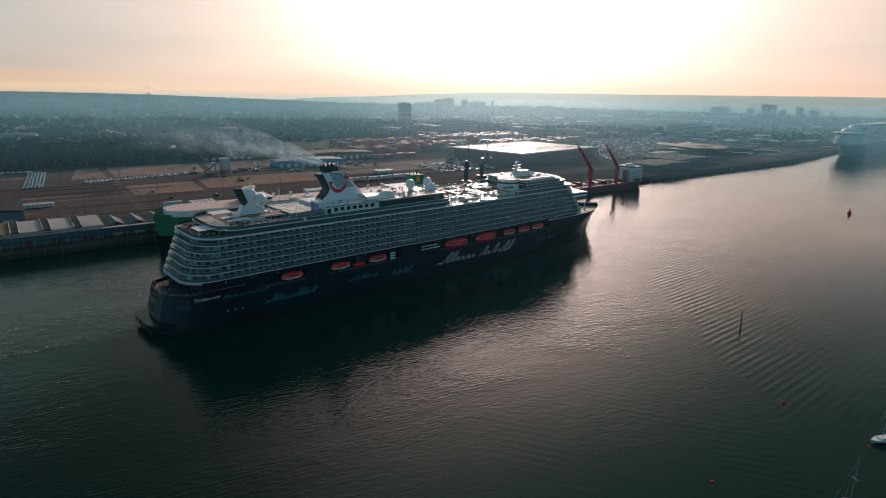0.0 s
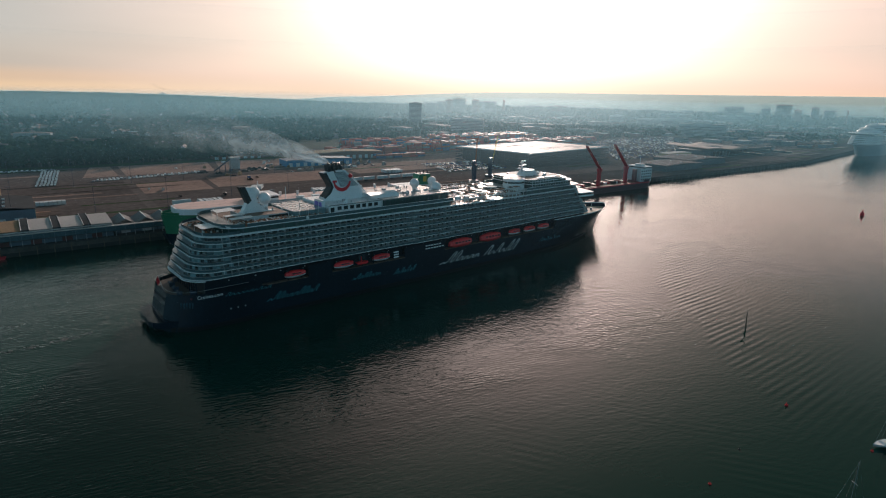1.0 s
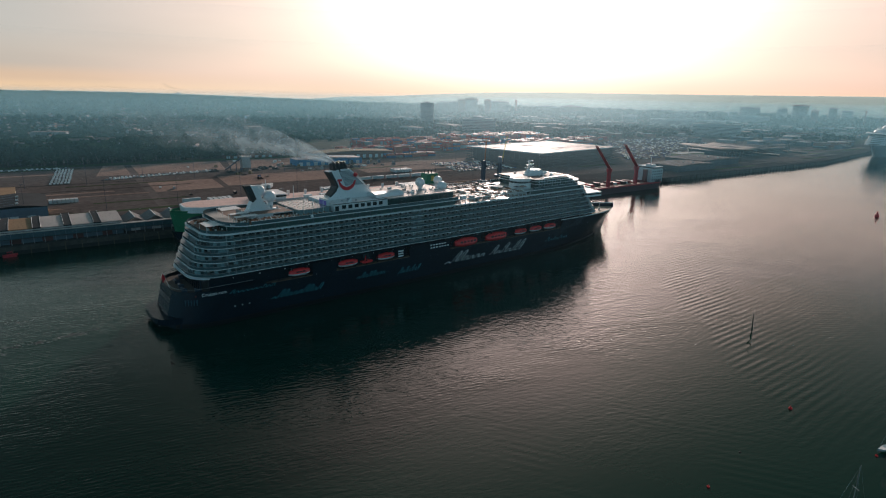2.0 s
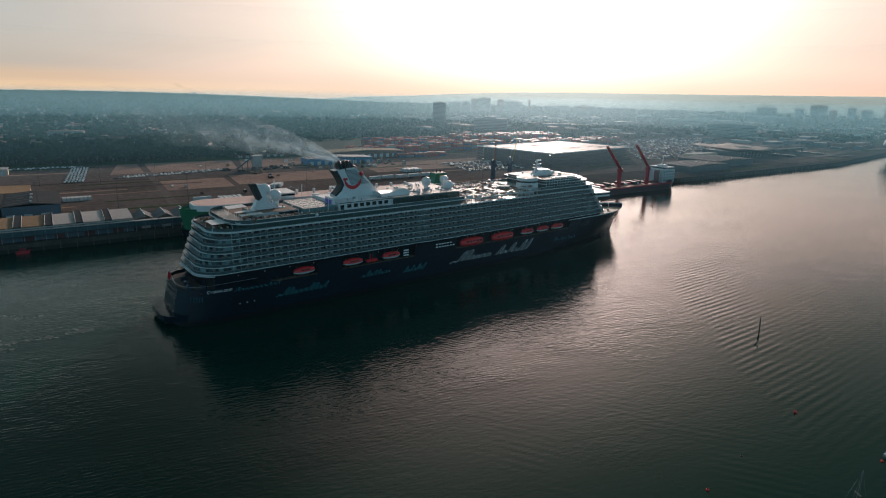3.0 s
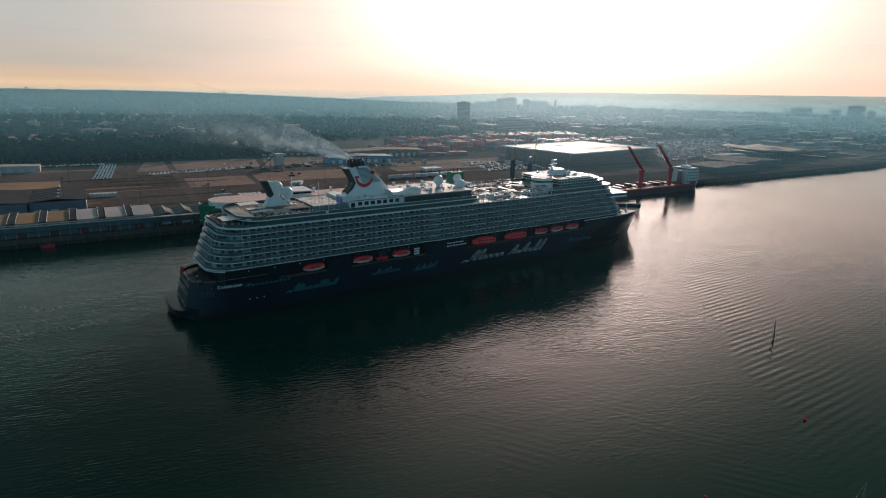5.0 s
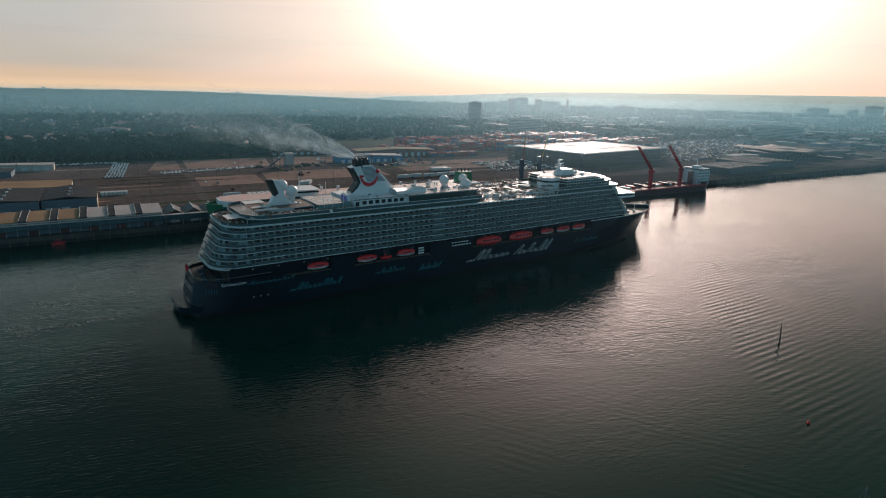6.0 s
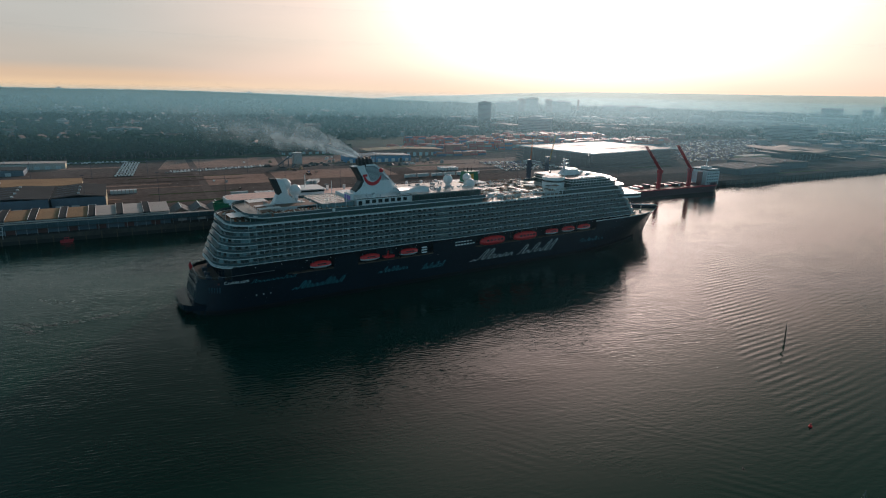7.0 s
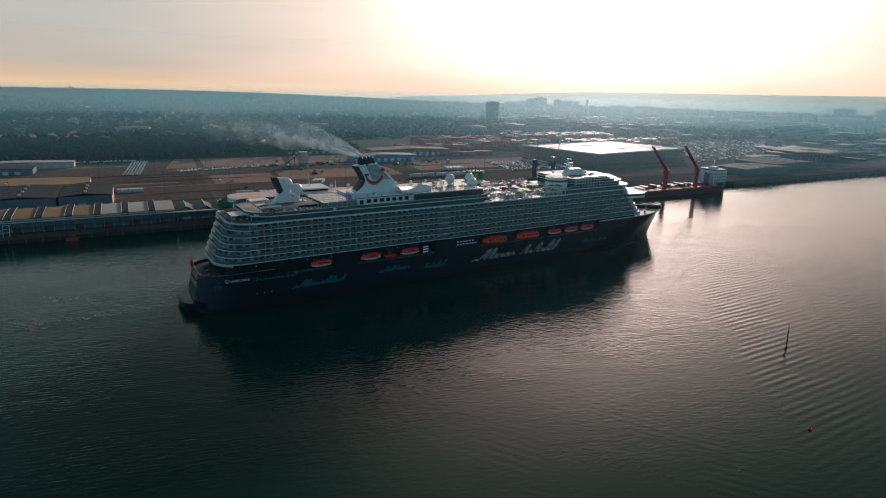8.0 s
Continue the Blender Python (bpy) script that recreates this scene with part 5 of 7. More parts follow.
for i in range(44):
    d0 = rng.uniform(8, 118)
    a0 = rng.uniform(560, 1330)
    d0 += quay_line(a0 + 120)
    m, text = rng.choice(((TARMAC, "dark tarmac repair strip"), (CARDECK, "grey patched paving"), (EARTH, "worn strip of brown gravel"), (TARMAC, "dark tarmac repair strip"), (GRASS, "weedy strip along a fence")))
    patch("ground_strip", a0, a0 + rng.uniform(30, 120), d0, d0 + rng.uniform(2, 11), GROUND + 0.31 + 0.005 * i, m, text, rng.uniform(-6, 6))

# quay wall, its coping, and its fenders
wall = thing("quay_wall", dock(0, 0, 0), "long stained concrete quay wall with timber fenders", "wall", kind="structure")
BAND = mat("stained_wall_concrete", (0.075, 0.068, 0.062), 0.9, 0, 0.5, 0.05, 0.5, spec=0.1)
berth = thing("berth_wall", dock(BEND_AT, 0, 0, BEND), "far stretch of stained concrete quay wall", "wall", kind="structure")
for w, s0, s1 in ((wall, -1500, BEND_AT), (berth, 0, 2200)):
    part("wall_face", Shape().box(s0, s1, -0.2, 1.2, -3, GROUND - 0.35), QUAYWALL, w)
    part("wall_band", Shape().box(s0, s1, -0.28, -0.2, 2.2, GROUND - 0.35), BAND, w, "paler stained upper face")
    part("coping", Shape().box(s0, s1, -0.45, 1.2, GROUND - 0.35, GROUND + 0.12), CONCRETE, w)
fender = Shape().box(-0.25, 0.25, -0.75, -0.2, -0.5, GROUND - 0.5).mesh("fender", BARK)
for i in range(133):
    part("fender", fender, BARK, wall, m=pose(-70 + i * 8.0, 0, 0))
boll = Shape().tube((0, 0, 0), (0, 0, 0.6), 0.25, 0.35, 8).mesh("bollard", BLACK)
for i in range(53):
    ob = new("bollard", boll)
    ob.matrix_basis = dock(-60 + i * 20, 1.8, GROUND + 0.02)
    tagged(ob, "black iron mooring bollard on the quay", "bollard", "bollards along the quay")


# ---- dock buildings ----
def barrel_shed(s0, width, depth, roof, label):
    """One bay of the quayside shed: a low curved roof between two glazed ribs."""
    b = thing("shed_bay", dock(s0, 4.0, GROUND), label, "shed", "bays of the quayside shed")
    part("wall", Shape().box(0, width, 0, depth, 0, 7.5), BLUESHED, b)
    part("back_wall", Shape().box(0, width, depth - 0.3, depth, 7.5, 8.8), BLUESHED, b)
    sh = Shape()
    prof = [(i / 8, math.sin(math.pi * (0.05 + 0.45 * i / 8)) ** 0.9) for i in range(9)]
    pts = [(x, -0.6 + (depth + 1) * a, 7.7 + 1.5 * z) for x in (3.8, width) for a, z in prof]
    pts += [(x, y, z - 0.35) for x, y, z in pts]
    fs = []
    for i in range(8):
        fs += [(i, i + 1, 10 + i, 9 + i)[::-1], (18 + i, 19 + i, 28 + i, 27 + i), (i, i + 1, 19 + i, 18 + i), (9 + i, 10 + i, 28 + i, 27 + i)]
    sh.add(pts, fs)
    part("roof", sh, roof, b, label)
    rib = Shape()
    pts = [(x, -0.9 + (depth + 1.6) * a, 7.9 + 2.0 * z) for x in (-0.2, 3.8) for a, z in prof]
    pts += [(x, y, 6.0) for x, y, z in pts]
    fs = [(9 + i, 10 + i, i + 1, i) for i in range(8)] + [(i, i + 1, 19 + i, 18 + i) for i in range(8)] + [(9 + i, 10 + i, 28 + i, 27 + i) for i in range(8)] + [(0, 9, 27, 18), (8, 17, 35, 26)]
    rib.add(pts, fs)
    part("rooflight", rib, GREYROOF, b, "grey raised rooflight")
    for x in (3.8, 0.0):
        edge = Shape()
        for i in range(8):
            a0, a1 = prof[i], prof[i + 1]
            edge.tube((x, -0.9 + (depth + 1.6) * a0[0], 8.05 + 2.0 * a0[1]), (x, -0.9 + (depth + 1.6) * a1[0], 8.05 + 2.0 * a1[1]), 0.11, sides=4)
        part("rib_edge", edge, GREYWHITE, b)
    part("fascia", Shape().box(-0.1, width + 0.1, -1.1, -0.2, 6.9, 7.6), PALEROOF, b, "pale roof edge")
    for i in range(5):
        part("window_band", Shape().box(0.4 + i * width / 5, width / 5 - 0.3 + i * width / 5, -0.06, 0.0, 3.4, 5.4), GLASS, b)
    part("door", Shape().box(width * 0.25, width * 0.6, -0.08, 0.0, 0, 3.0), mat("brown_door_paint", (0.13, 0.05, 0.045), 0.6), b, "brown roller door")


for i in range(9):
    barrel_shed(-59.5 + i * 14.6, 14.6, 26, TANROOF if i < 6 else PALEROOF, "quayside shed bay with a tan curved roof" if i < 6 else "quayside shed bay with a pale curved roof")
for i in range(3):
    b = thing("gabled_shed", dock(73.5 + i * 11.5, 8, GROUND), "small grey gabled quayside shed", "shed", "grey sheds on the quay")
    part("wall", Shape().box(0, 11, 0, 20, 0, 5), BLUESHED, b)
    part("roof", Shape().profile([(-0.4, 4.9), (5.5, 8.2), (11.4, 4.9), (11.4, 5.2), (5.5, 8.6), (-0.4, 5.2)], -0.5, 20.5), MIDROOF, b)
    part("ridge", Shape().box(5.3, 5.7, -0.5, 20.5, 8.5, 8.75), WHITE, b)
    part("door", Shape().box(3, 8, -0.08, 0, 0, 3.6), GREYWHITE, b)
gal = thing("quay_gallery", dock(-62, 1.2, GROUND), "long low glazed gallery along the quay sheds", "gallery")
part("floor", Shape().box(0, 200, 0, 2.7, 3.0, 3.3), CONCRETE, gal)
part("glazing", Shape().box(0, 200, 0.1, 0.25, 3.3, 6.2), mat("blue_gallery_glass", (0.05, 0.09, 0.11), 0.15, 0, 0.3, 0.2, 0.8), gal, "blue-grey gallery glazing")
part("roof", Shape().box(-0.5, 200.5, -0.4, 2.75, 6.2, 6.5), PALEROOF, gal)
for i in range(41):
    part("post", Shape().box(i * 5 - 0.15, i * 5 + 0.15, 0, 0.3, 0, 3.0), STEEL, gal)
    part("mullion", Shape().box(i * 5 - 0.08, i * 5 + 0.08, 0.02, 0.3, 3.3, 6.2), BLUESHED, gal)


DARKCLAD = mat("dark_teal_cladding", (0.035, 0.06, 0.075), 0.5, 0, 0.25, 0.1, 0.8)


def big_shed(s0, s1, d0, d1, h, wall_m, roof_m, label, turn=0.0, gable=1.5, end_m=None):
    b = thing("warehouse", dock(s0, d0, GROUND, turn), label, "warehouse")
    w, d = s1 - s0, d1 - d0
    part("wall", Shape().box(0, w, 0, d, 0, h), wall_m, b)
    if end_m:
        part("end_wall", Shape().box(w, w + 0.15, 0, d, 0, h), end_m, b)
    part("roof", Shape().profile([(-0.5, h), (w / 2, h + gable), (w + 0.5, h), (w + 0.5, h + 0.3), (w / 2, h + gable + 0.35), (-0.5, h + 0.3)], -0.5, d + 0.5), roof_m, b)
    for i in range(max(2, int(d / 14))):
        y = 5 + i * 14
        if y < d - 3:
            part("roof_vent", Shape().box(w / 2 - 0.8, w / 2 + 0.8, y, y + 1.6, h + gable, h + gable + 1.2), GREYWHITE, b)
    if gable > 1.1 and w > 25:
        for i in range(5):
            y = d * (0.12 + 0.19 * i)
            part("skylight", Shape().profile([(1.5, h + 0.36 + gable * 3.0 / w), (w / 2 - 1.5, h + 0.36 + gable * (w - 3) / w), (w / 2 - 1.5, h + 0.46 + gable * (w - 3) / w), (1.5, h + 0.46 + gable * 3.0 / w)], y, y + 0.7), CREAM if roof_m is TANROOF else BLUESHED, b, "weathered roof light")
    for i in range(max(1, int(w / 9))):
        part("roller_door", Shape().box(2 + i * 9, 6.5 + i * 9, -0.1, 0, 0, min(5, h * 0.6)), DARKSTEEL if wall_m is DARKCLAD else GREYWHITE, b)
    for i in range(int(d / 6)):
        part("sheet_rib", Shape().box(-0.5, w + 0.5, 2 + i * 6, 2.15 + i * 6, h + 0.28, h + 0.42), roof_m, b) if gable < 0.3 else None
    return b


big_shed(6, 37, 60, 113, 10.0, BLUESHED, GREYROOF, "large blue-grey warehouse with a cream end wall", 0, 1.6, CREAM)
big_shed(-34, 5, 56, 112, 10.5, BLUESHED, GREYROOF, "large blue-grey warehouse with a dark flat roof", 0, 1.2)
big_shed(-80, -36, 56, 112, 9.5, BLUESHED, GREYROOF, "blue-grey warehouse with a grey roof", 0, 1.4)
big_shed(-90, 19, 150, 190, 5.2, BLUESHED, TANROOF, "long low warehouse with a tan ribbed roof", 0, 1.0, CREAM)
big_shed(-100, 0, 306, 324, 5.5, RENDERED, PALEROOF, "long low white store with a pale roof", 0, 1.0, CREAM)
big_shed(-100, -30, 262, 290, 5.0, BLUESHED, GREYROOF, "low grey store behind the warehouses", 0, 1.0)
big_shed(284, 366, 266, 292, 7.0, mat("bright_blue_cladding", (0.04, 0.19, 0.36), 0.6), BLUESHED, "blue clad dock shed with a pale roof", -2, 1.6)
big_shed(330, 440, 318, 350, 8.0, BRICKRED, TANROOF, "long brown shed with a tan roof", -2, 2.0)
big_shed(232, 300, 376, 390, 5.0, BRICKRED, PALEROOF, "low brown shed with a pale roof", 0, 1.4)
big_shed(662, 742, 22, 62, 7.0, DARKCLAD, GREYROOF, "low grey quayside shed", 0, 1.6)
big_shed(745, 832, 40, 96, 7.5, DARKCLAD, GREYROOF, "low grey transit shed", 0, 1.6)
big_shed(800, 860, 108, 124, 8, CREAM, PALEROOF, "pale brick dock office", 0, 0.6)

# passenger terminal with its wave of a roof
t = thing("terminal_building", dock(885, 88, GROUND), "glazed cruise terminal with a pale sweeping roof", "terminal")
part("wall", Shape().box(4, 205, 6, 64, 0, 9.5), DARKCLAD, t)
part("flat_roof", Shape().box(98, 207, 4, 66, 9.5, 10.1), GREYROOF, t)
part("glazing", Shape().box(12, 200, 5.9, 6.0, 2, 8.5), GLASS, t)
sh = Shape()
rows = []
for j in range(9):
    y = 88 * j / 8
    for i in range(25):
        x = 104 * i / 24
        rows.append((x - 2 + j * 8.0, y * 1.35, 11.0 + 1.8 * math.sin(x / 104 * 1.9 * math.pi + 0.6) + 1.0 * math.cos(y / 70 * 3.0)))
k = len(rows)
rows += [(x, y, z - 0.9) for x, y, z in rows]
fs = []
for j in range(8):
    for i in range(24):
        q = (j * 25 + i, j * 25 + i + 1, (j + 1) * 25 + i + 1, (j + 1) * 25 + i)
        fs += [q, tuple(k + a for a in q[::-1])]
for i in range(24):
    fs += [(i, k + i, k + i + 1, i + 1), (200 + i, 201 + i, k + 201 + i, k + 200 + i)]
sh.add(rows, fs)
part("roof", sh, SHINYROOF, t, "pale sweeping sheet roof", True)
for i in range(6):
    part("roof_strip", Shape().box(120 + i * 13, 126 + i * 13, 20, 50, 10.1, 11.2), GREYROOF, t)
for i in range(9):
    part("column", Shape().tube((14 + i * 10, 3.5, 0), (14 + i * 10, 2.0, 9.5), 0.3, sides=8), STEEL, t)
part("gangway", Shape().box(60, 64, -48, 6, 5, 8), GLASS, t)
part("gangway", Shape().box(150, 154, -48, 6, 5, 8), GLASS, t)

# open decked car park
cp = thing("car_park_building", dock(538, 127, GROUND, 9), "five storey open vehicle deck building with a bright bare roof", "car park")
W, D = 188, 126
for k in range(6):
    z = k * 3.3
    part("deck", Shape().box(0, W, 0, D, z, z + 0.35), SHINYROOF if k == 5 else CARDECK, cp, "bright bare roof deck" if k == 5 else "")
    part("parapet", Shape().box(-0.2, W + 0.2, -0.2, 0.05, z, z + 1.25).box(-0.2, 0.05, 0.05, D, z, z + 1.25).box(W - 0.05, W + 0.2, 0.05, D, z, z + 1.25).box(0, W, D - 0.05, D + 0.2, z, z + 1.25), GREYWHITE if k == 5 else CARDECK, cp)
# solid black block painted as the shade between the open decks
part("core", Shape().box(6, W - 6, 8, D - 8, 0.35, 16.3), BLACK, cp, "black block standing in for the gloom between the decks")
for i in range(23):
    part("column", Shape().box(i * 8.1, i * 8.1 + 0.5, 0.1, 0.6, 0, 16.4), CARDECK, cp)
    if i < 15:
        part("column", Shape().box(0.1, 0.6, i * 8.1 + 1, i * 8.1 + 1.5, 0, 16.4), CARDECK, cp)
for i in range(12):
    part("lamp_post", Shape().tube((8 + i * 15, 4, 16.8), (8 + i * 15, 4, 23.5), 0.09, sides=5), STEEL, cp)
WORN = mat("tyre_worn_deck", (0.13, 0.10, 0.09), 0.8, 0, 0.4, 0.05, 0.4, spec=0.04)
streaks = random.Random(17)
for i in range(22):
    x, y = streaks.uniform(4, 150), streaks.uniform(4, 114)
    part("roof_stain", Shape().box(x, x + streaks.uniform(8, 34), y, y + streaks.uniform(1.0, 6.0), 16.85, 16.87 + 0.004 * i), WORN, cp, "tyre-worn patch of the roof deck")
part("stair_tower", Shape().box(W + 0.3, W + 6, 30, 38, 0, 20), CARDECK, cp)
part("ramp", Shape().profile([(40, 0.3), (150, 5.6), (150, 6.0), (40, 0.7)], -12, -4), CARDECK, cp)

# ---- containers ----
rng = random.Random(21)
stuff = [Shape() for _ in BOXES]
one = [Shape().box(0, 12.19, 0, 2.44, 0, 2.59).mesh("container", m) for m in BOXES]
placed = 0
for s0, d0, nx, ny, hi in ((385, 345, 9, 10, 4), (510, 355, 12, 12, 5), (690, 330, 14, 14, 5), (460, 430, 12, 14, 5), (640, 440, 18, 16, 6), (880, 380, 8, 10, 4), (425, 300, 6, 5, 2)):
    for i in range(nx):
        for j in range(ny):
            top = rng.randint(max(1, hi - 2), hi) if rng.random() < 0.88 else 0
            if i % 4 == 3 and rng.random() < 0.7:
                top = 0
            for k in range(top):
                c = rng.choice((0, 0, 1, 1, 1, 2, 3))
                x, y, z = s0 + i * 12.9, d0 + j * 3.0 + (j // 5) * 7, GROUND + 0.05 + 2.6 * k
                if placed < 260 and j < 3:
                    placed += 1
                    ob = new("shipping_container", one[c])
                    ob.matrix_basis = dock(x, y, z)
                    tagged(ob, ("dull red", "rust brown", "blue", "grey")[c] + " steel shipping container stacked in the yard", "container", "containers in the yard")
                else:
                    stuff[c].box(0, 12.19, 0, 2.44, 0, 2.59, dock(x, y, z))
for sh, m, c in zip(stuff, BOXES, ("red", "rust brown", "blue", "grey")):
    tagged(part("container_stacks", sh, m), "stacked " + c + " shipping containers", "containers", kind="stuff")


def straddle_crane(sx, dy, label, m=CRANERED, h=18.0, w=9.0):
    c = thing("gantry_crane", dock(sx, dy, GROUND), label, "crane", "cranes in the yard")
    for x in (0, 9):
        for y in (0, w):
            part("leg", Shape().box(x - 0.4, x + 0.4, y - 0.4, y + 0.4, 0, h), m, c)
        part("beam", Shape().box(x - 0.4, x + 0.4, -1, w + 1, h, h + 1.2), m, c)
    part("bridge", Shape().box(-1, 10, w / 2 - 1, w / 2 + 1, h + 1.2, h + 2.6), m, c)
    part("cab", Shape().box(3, 5, w / 2 - 1.2, w / 2 + 0.8, h - 1.6, h), WHITE, c)


for sx, dy in ((560, 352), (700, 420), (655, 470), (800, 400), (470, 380), (760, 500)):
    straddle_crane(sx, dy, "tall red straddle crane among containers", BOXES[0], 15, 12)
hop = thing("hopper_tower", dock(222, 258, GROUND), "grey steel hopper tower with a sloping conveyor", "hopper")
part("tower", Shape().box(-4.5, 4.5, -4, 4, 3, 14.5).box(-5, 5, -4.4, 4.4, 14.5, 15.2), STEEL, hop)
for x in (-4, 4):
    for y in (-3.5, 3.5):
        part("leg", Shape().box(x - 0.35, x + 0.35, y - 0.35, y + 0.35, 0, 3), DARKSTEEL, hop)
part("conveyor", Shape().profile([(-22, 0.6), (-4.5, 12.6), (-4.5, 14.0), (-22, 1.8)], -0.9, 0.9), DARKSTEEL, hop, "dark sloping conveyor")
for x in (-10, -16):
    part("trestle", Shape().box(x - 0.25, x + 0.25, -0.8, 0.8, 0, 12.6 + (x + 4.5) * 0.685), DARKSTEEL, hop)
for i, (x, y, w) in enumerate(((10, -6, 9), (20, 2, 12), (-20, -9, 8), (32, -4, 9), (-32, 4, 10))):
    c = new("scrap_heap", Shape().ball((0, 0, 0), w * 0.5, 14, 7, 0.5, 0.35, rng).mesh("scrap_heap", BLACK))
    c.matrix_basis = dock(222 + x, 258 + y, GROUND)
    tagged(c, "dark heap of scrap beside the hopper tower", "heap", "heaps by the hopper")

# dark slewing towers and yellow jibs on the quay behind the ship
ORANGEPAINT = mat("orange_crane_paint", (0.55, 0.15, 0.04), 0.5, 0, 0.2, 0.3, 1.0)
for sx, dy, h, reach, jm, jl in ((398, 66, 22, 1.5, ORANGEPAINT, "orange lattice jib"), (440, 90, 21, 8, YELLOW, "yellow lattice jib")):
    c = thing("quay_crane", dock(sx, dy, GROUND), "dark blue mobile harbour crane with its jib raised", "crane", "harbour cranes")
    part("carriage", Shape().box(-4, 4, -4, 4, 0.6, 2.6), DARKSTEEL, c)
    for i in range(4):
        part("wheel", Shape().tube((-3 + 2 * i, -4.3, 0.6), (-3 + 2 * i, 4.3, 0.6), 0.6, sides=10), BLACK, c)
    part("tower", Shape().box(-1.6, 1.6, -1.6, 1.6, 2.6, h), DARKSTEEL, c)
    part("cab", Shape().box(1.6, 3.4, -1.2, 1.2, h * 0.7, h * 0.7 + 2.4), GLASS, c)
    jib = part("jib", Shape().tube((1, 0.6, 8), (1 + reach, 0.6, h + 22), 0.25, sides=4).tube((1, -0.6, 8), (1 + reach, -0.6, h + 22), 0.25, sides=4), jm, c, jl)
    for i in range(12):
        a, b = i / 12, (i + 1) / 12
        part("lacing", Shape().tube((1 + reach * a, 0.6, 8 + (h + 14) * a), (1 + reach * b, -0.6, 8 + (h + 14) * b), 0.12, sides=4), jm, jib)


# ---- vehicles ----
def vehicle(kind):
    s, g = Shape(), Shape()
    if kind == "car":
        s.profile([(-2.1, 0.35), (2.1, 0.35), (2.15, 0.8), (1.2, 0.95), (0.6, 1.42), (-1.2, 1.45), (-1.9, 1.0), (-2.15, 0.9)], -0.88, 0.88)
        g.profile([(1.08, 0.97), (0.55, 1.36), (-1.15, 1.38), (-1.75, 1.0)], -0.9, 0.9)
    else:
        s.profile([(-2.8, 0.4), (2.8, 0.4), (2.85, 1.1), (2.2, 1.3), (1.6, 2.3), (-2.75, 2.4)], -1.0, 1.0)
        g.profile([(2.12, 1.32), (1.6, 2.15), (0.9, 2.15), (0.9, 1.35)], -1.02, 1.02)
    w = Shape().tube((0, -0.14, 0), (0, 0.14, 0), 0.36, sides=10)
    return s, g, w


rng = random.Random(31)
protos = {}
for kind in ("car", "van"):
    s, g, w = vehicle(kind)
    gm, wm = g.mesh("glazing", GLASS), w.mesh("wheel", BLACK)
    for ci, cm in enumerate(CARS if kind == "car" else CARS[:1]):
        protos[kind, ci] = (s.mesh("body", cm), gm, wm)


def park(kind, ci, m, label, group):
    body, gm, wm = protos[kind, ci]
    v = thing("van" if kind == "van" else "car", m, label, kind, group)
    part("body", body, None, v)
    part("window", gm, None, v)
    x = 1.35 if kind == "car" else 1.8
    for a in (-x, x):
        for b in (-0.85, 0.85):
            part("wheel", wm, None, v, m=pose(a, b, 0.36))


spare = [Shape() for _ in CARS]


def park_cheap(kind, ci, m):
    s, _, _ = vehicle(kind)
    spare[ci].add([m @ Vector(p) for p in s.v], s.f)


for r in range(6):
    for i in range(10):
        park("car", 0, dock(44.0 + r * 2.7 + i * 1.0 + rng.uniform(-0.3, 0.3), 232 + i * 11.2 + rng.uniform(-0.6, 0.6), GROUND + 0.05, 84 + rng.uniform(-2, 2)), "white estate car parked in a spaced row", "white cars in rows")
for i in range(30):
    park_cheap("car", rng.choice((0, 0, 1)), dock(88 + i * 3.4, 241 + i * 0.75 + rng.uniform(-1, 1), GROUND + 0.05, 60))
    park_cheap("car", rng.choice((0, 1)), dock(92 + i * 3.4, 249 + i * 0.75 + rng.uniform(-1, 1), GROUND + 0.05, 80))
    park_cheap("car", rng.choice((0, 1)), dock(-60 + i * 4.2, 349 + rng.uniform(-1, 1), GROUND + 0.1, 80))
    park_cheap("car", rng.choice((0, 1)), dock(-58 + i * 4.2, 344 + rng.uniform(-1, 1), GROUND + 0.1, 80))
colours = (0, 0, 1, 1, 2, 3)
for j in range(7):
    for i in range(26):
        if rng.random() < 0.88:
            ci = rng.choice(colours)
            if j < 4 and i < 22:
                park("car", ci, dock(428 + i * 3.2 + j * 2.0, 146 + j * 12 - i * 0.2, GROUND + 0.05, 88), ("white", "silver", "black", "dark blue")[ci] + " new car in a dense parking row", "new cars by the quay")
            else:
                park_cheap("car", ci, dock(428 + i * 3.2 + j * 2.0, 146 + j * 12 - i * 0.2, GROUND + 0.05, 88))
for j in range(24):
    for i in range(100):
        if rng.random() < 0.8:
            park_cheap("car", rng.choice((0, 1, 2, 2, 3, 3)), dock(722 + i * 3.0 + j * 11, 140 + j * 11.5, GROUND + 0.05, 88))
for j in range(4):
    for i in range(24):
        if rng.random() < 0.7:
            park_cheap("car", rng.choice(colours), dock(72 + i * 2.8, 30 + j * 7, GROUND + 0.05, 88))
for i in range(26):
    park_cheap(rng.choice(("car", "car", "van")), rng.choice(colours), dock(rng.uniform(110, 360), rng.uniform(66, 350), GROUND + 0.1, rng.choice((0, 90)) + rng.uniform(-9, 9)))
for sh, m, c in zip(spare, CARS, ("white", "silver", "black", "dark blue")):
    tagged(part("parked_vehicles", sh, m), c + " vehicles parked in rows", "vehicles", kind="stuff")
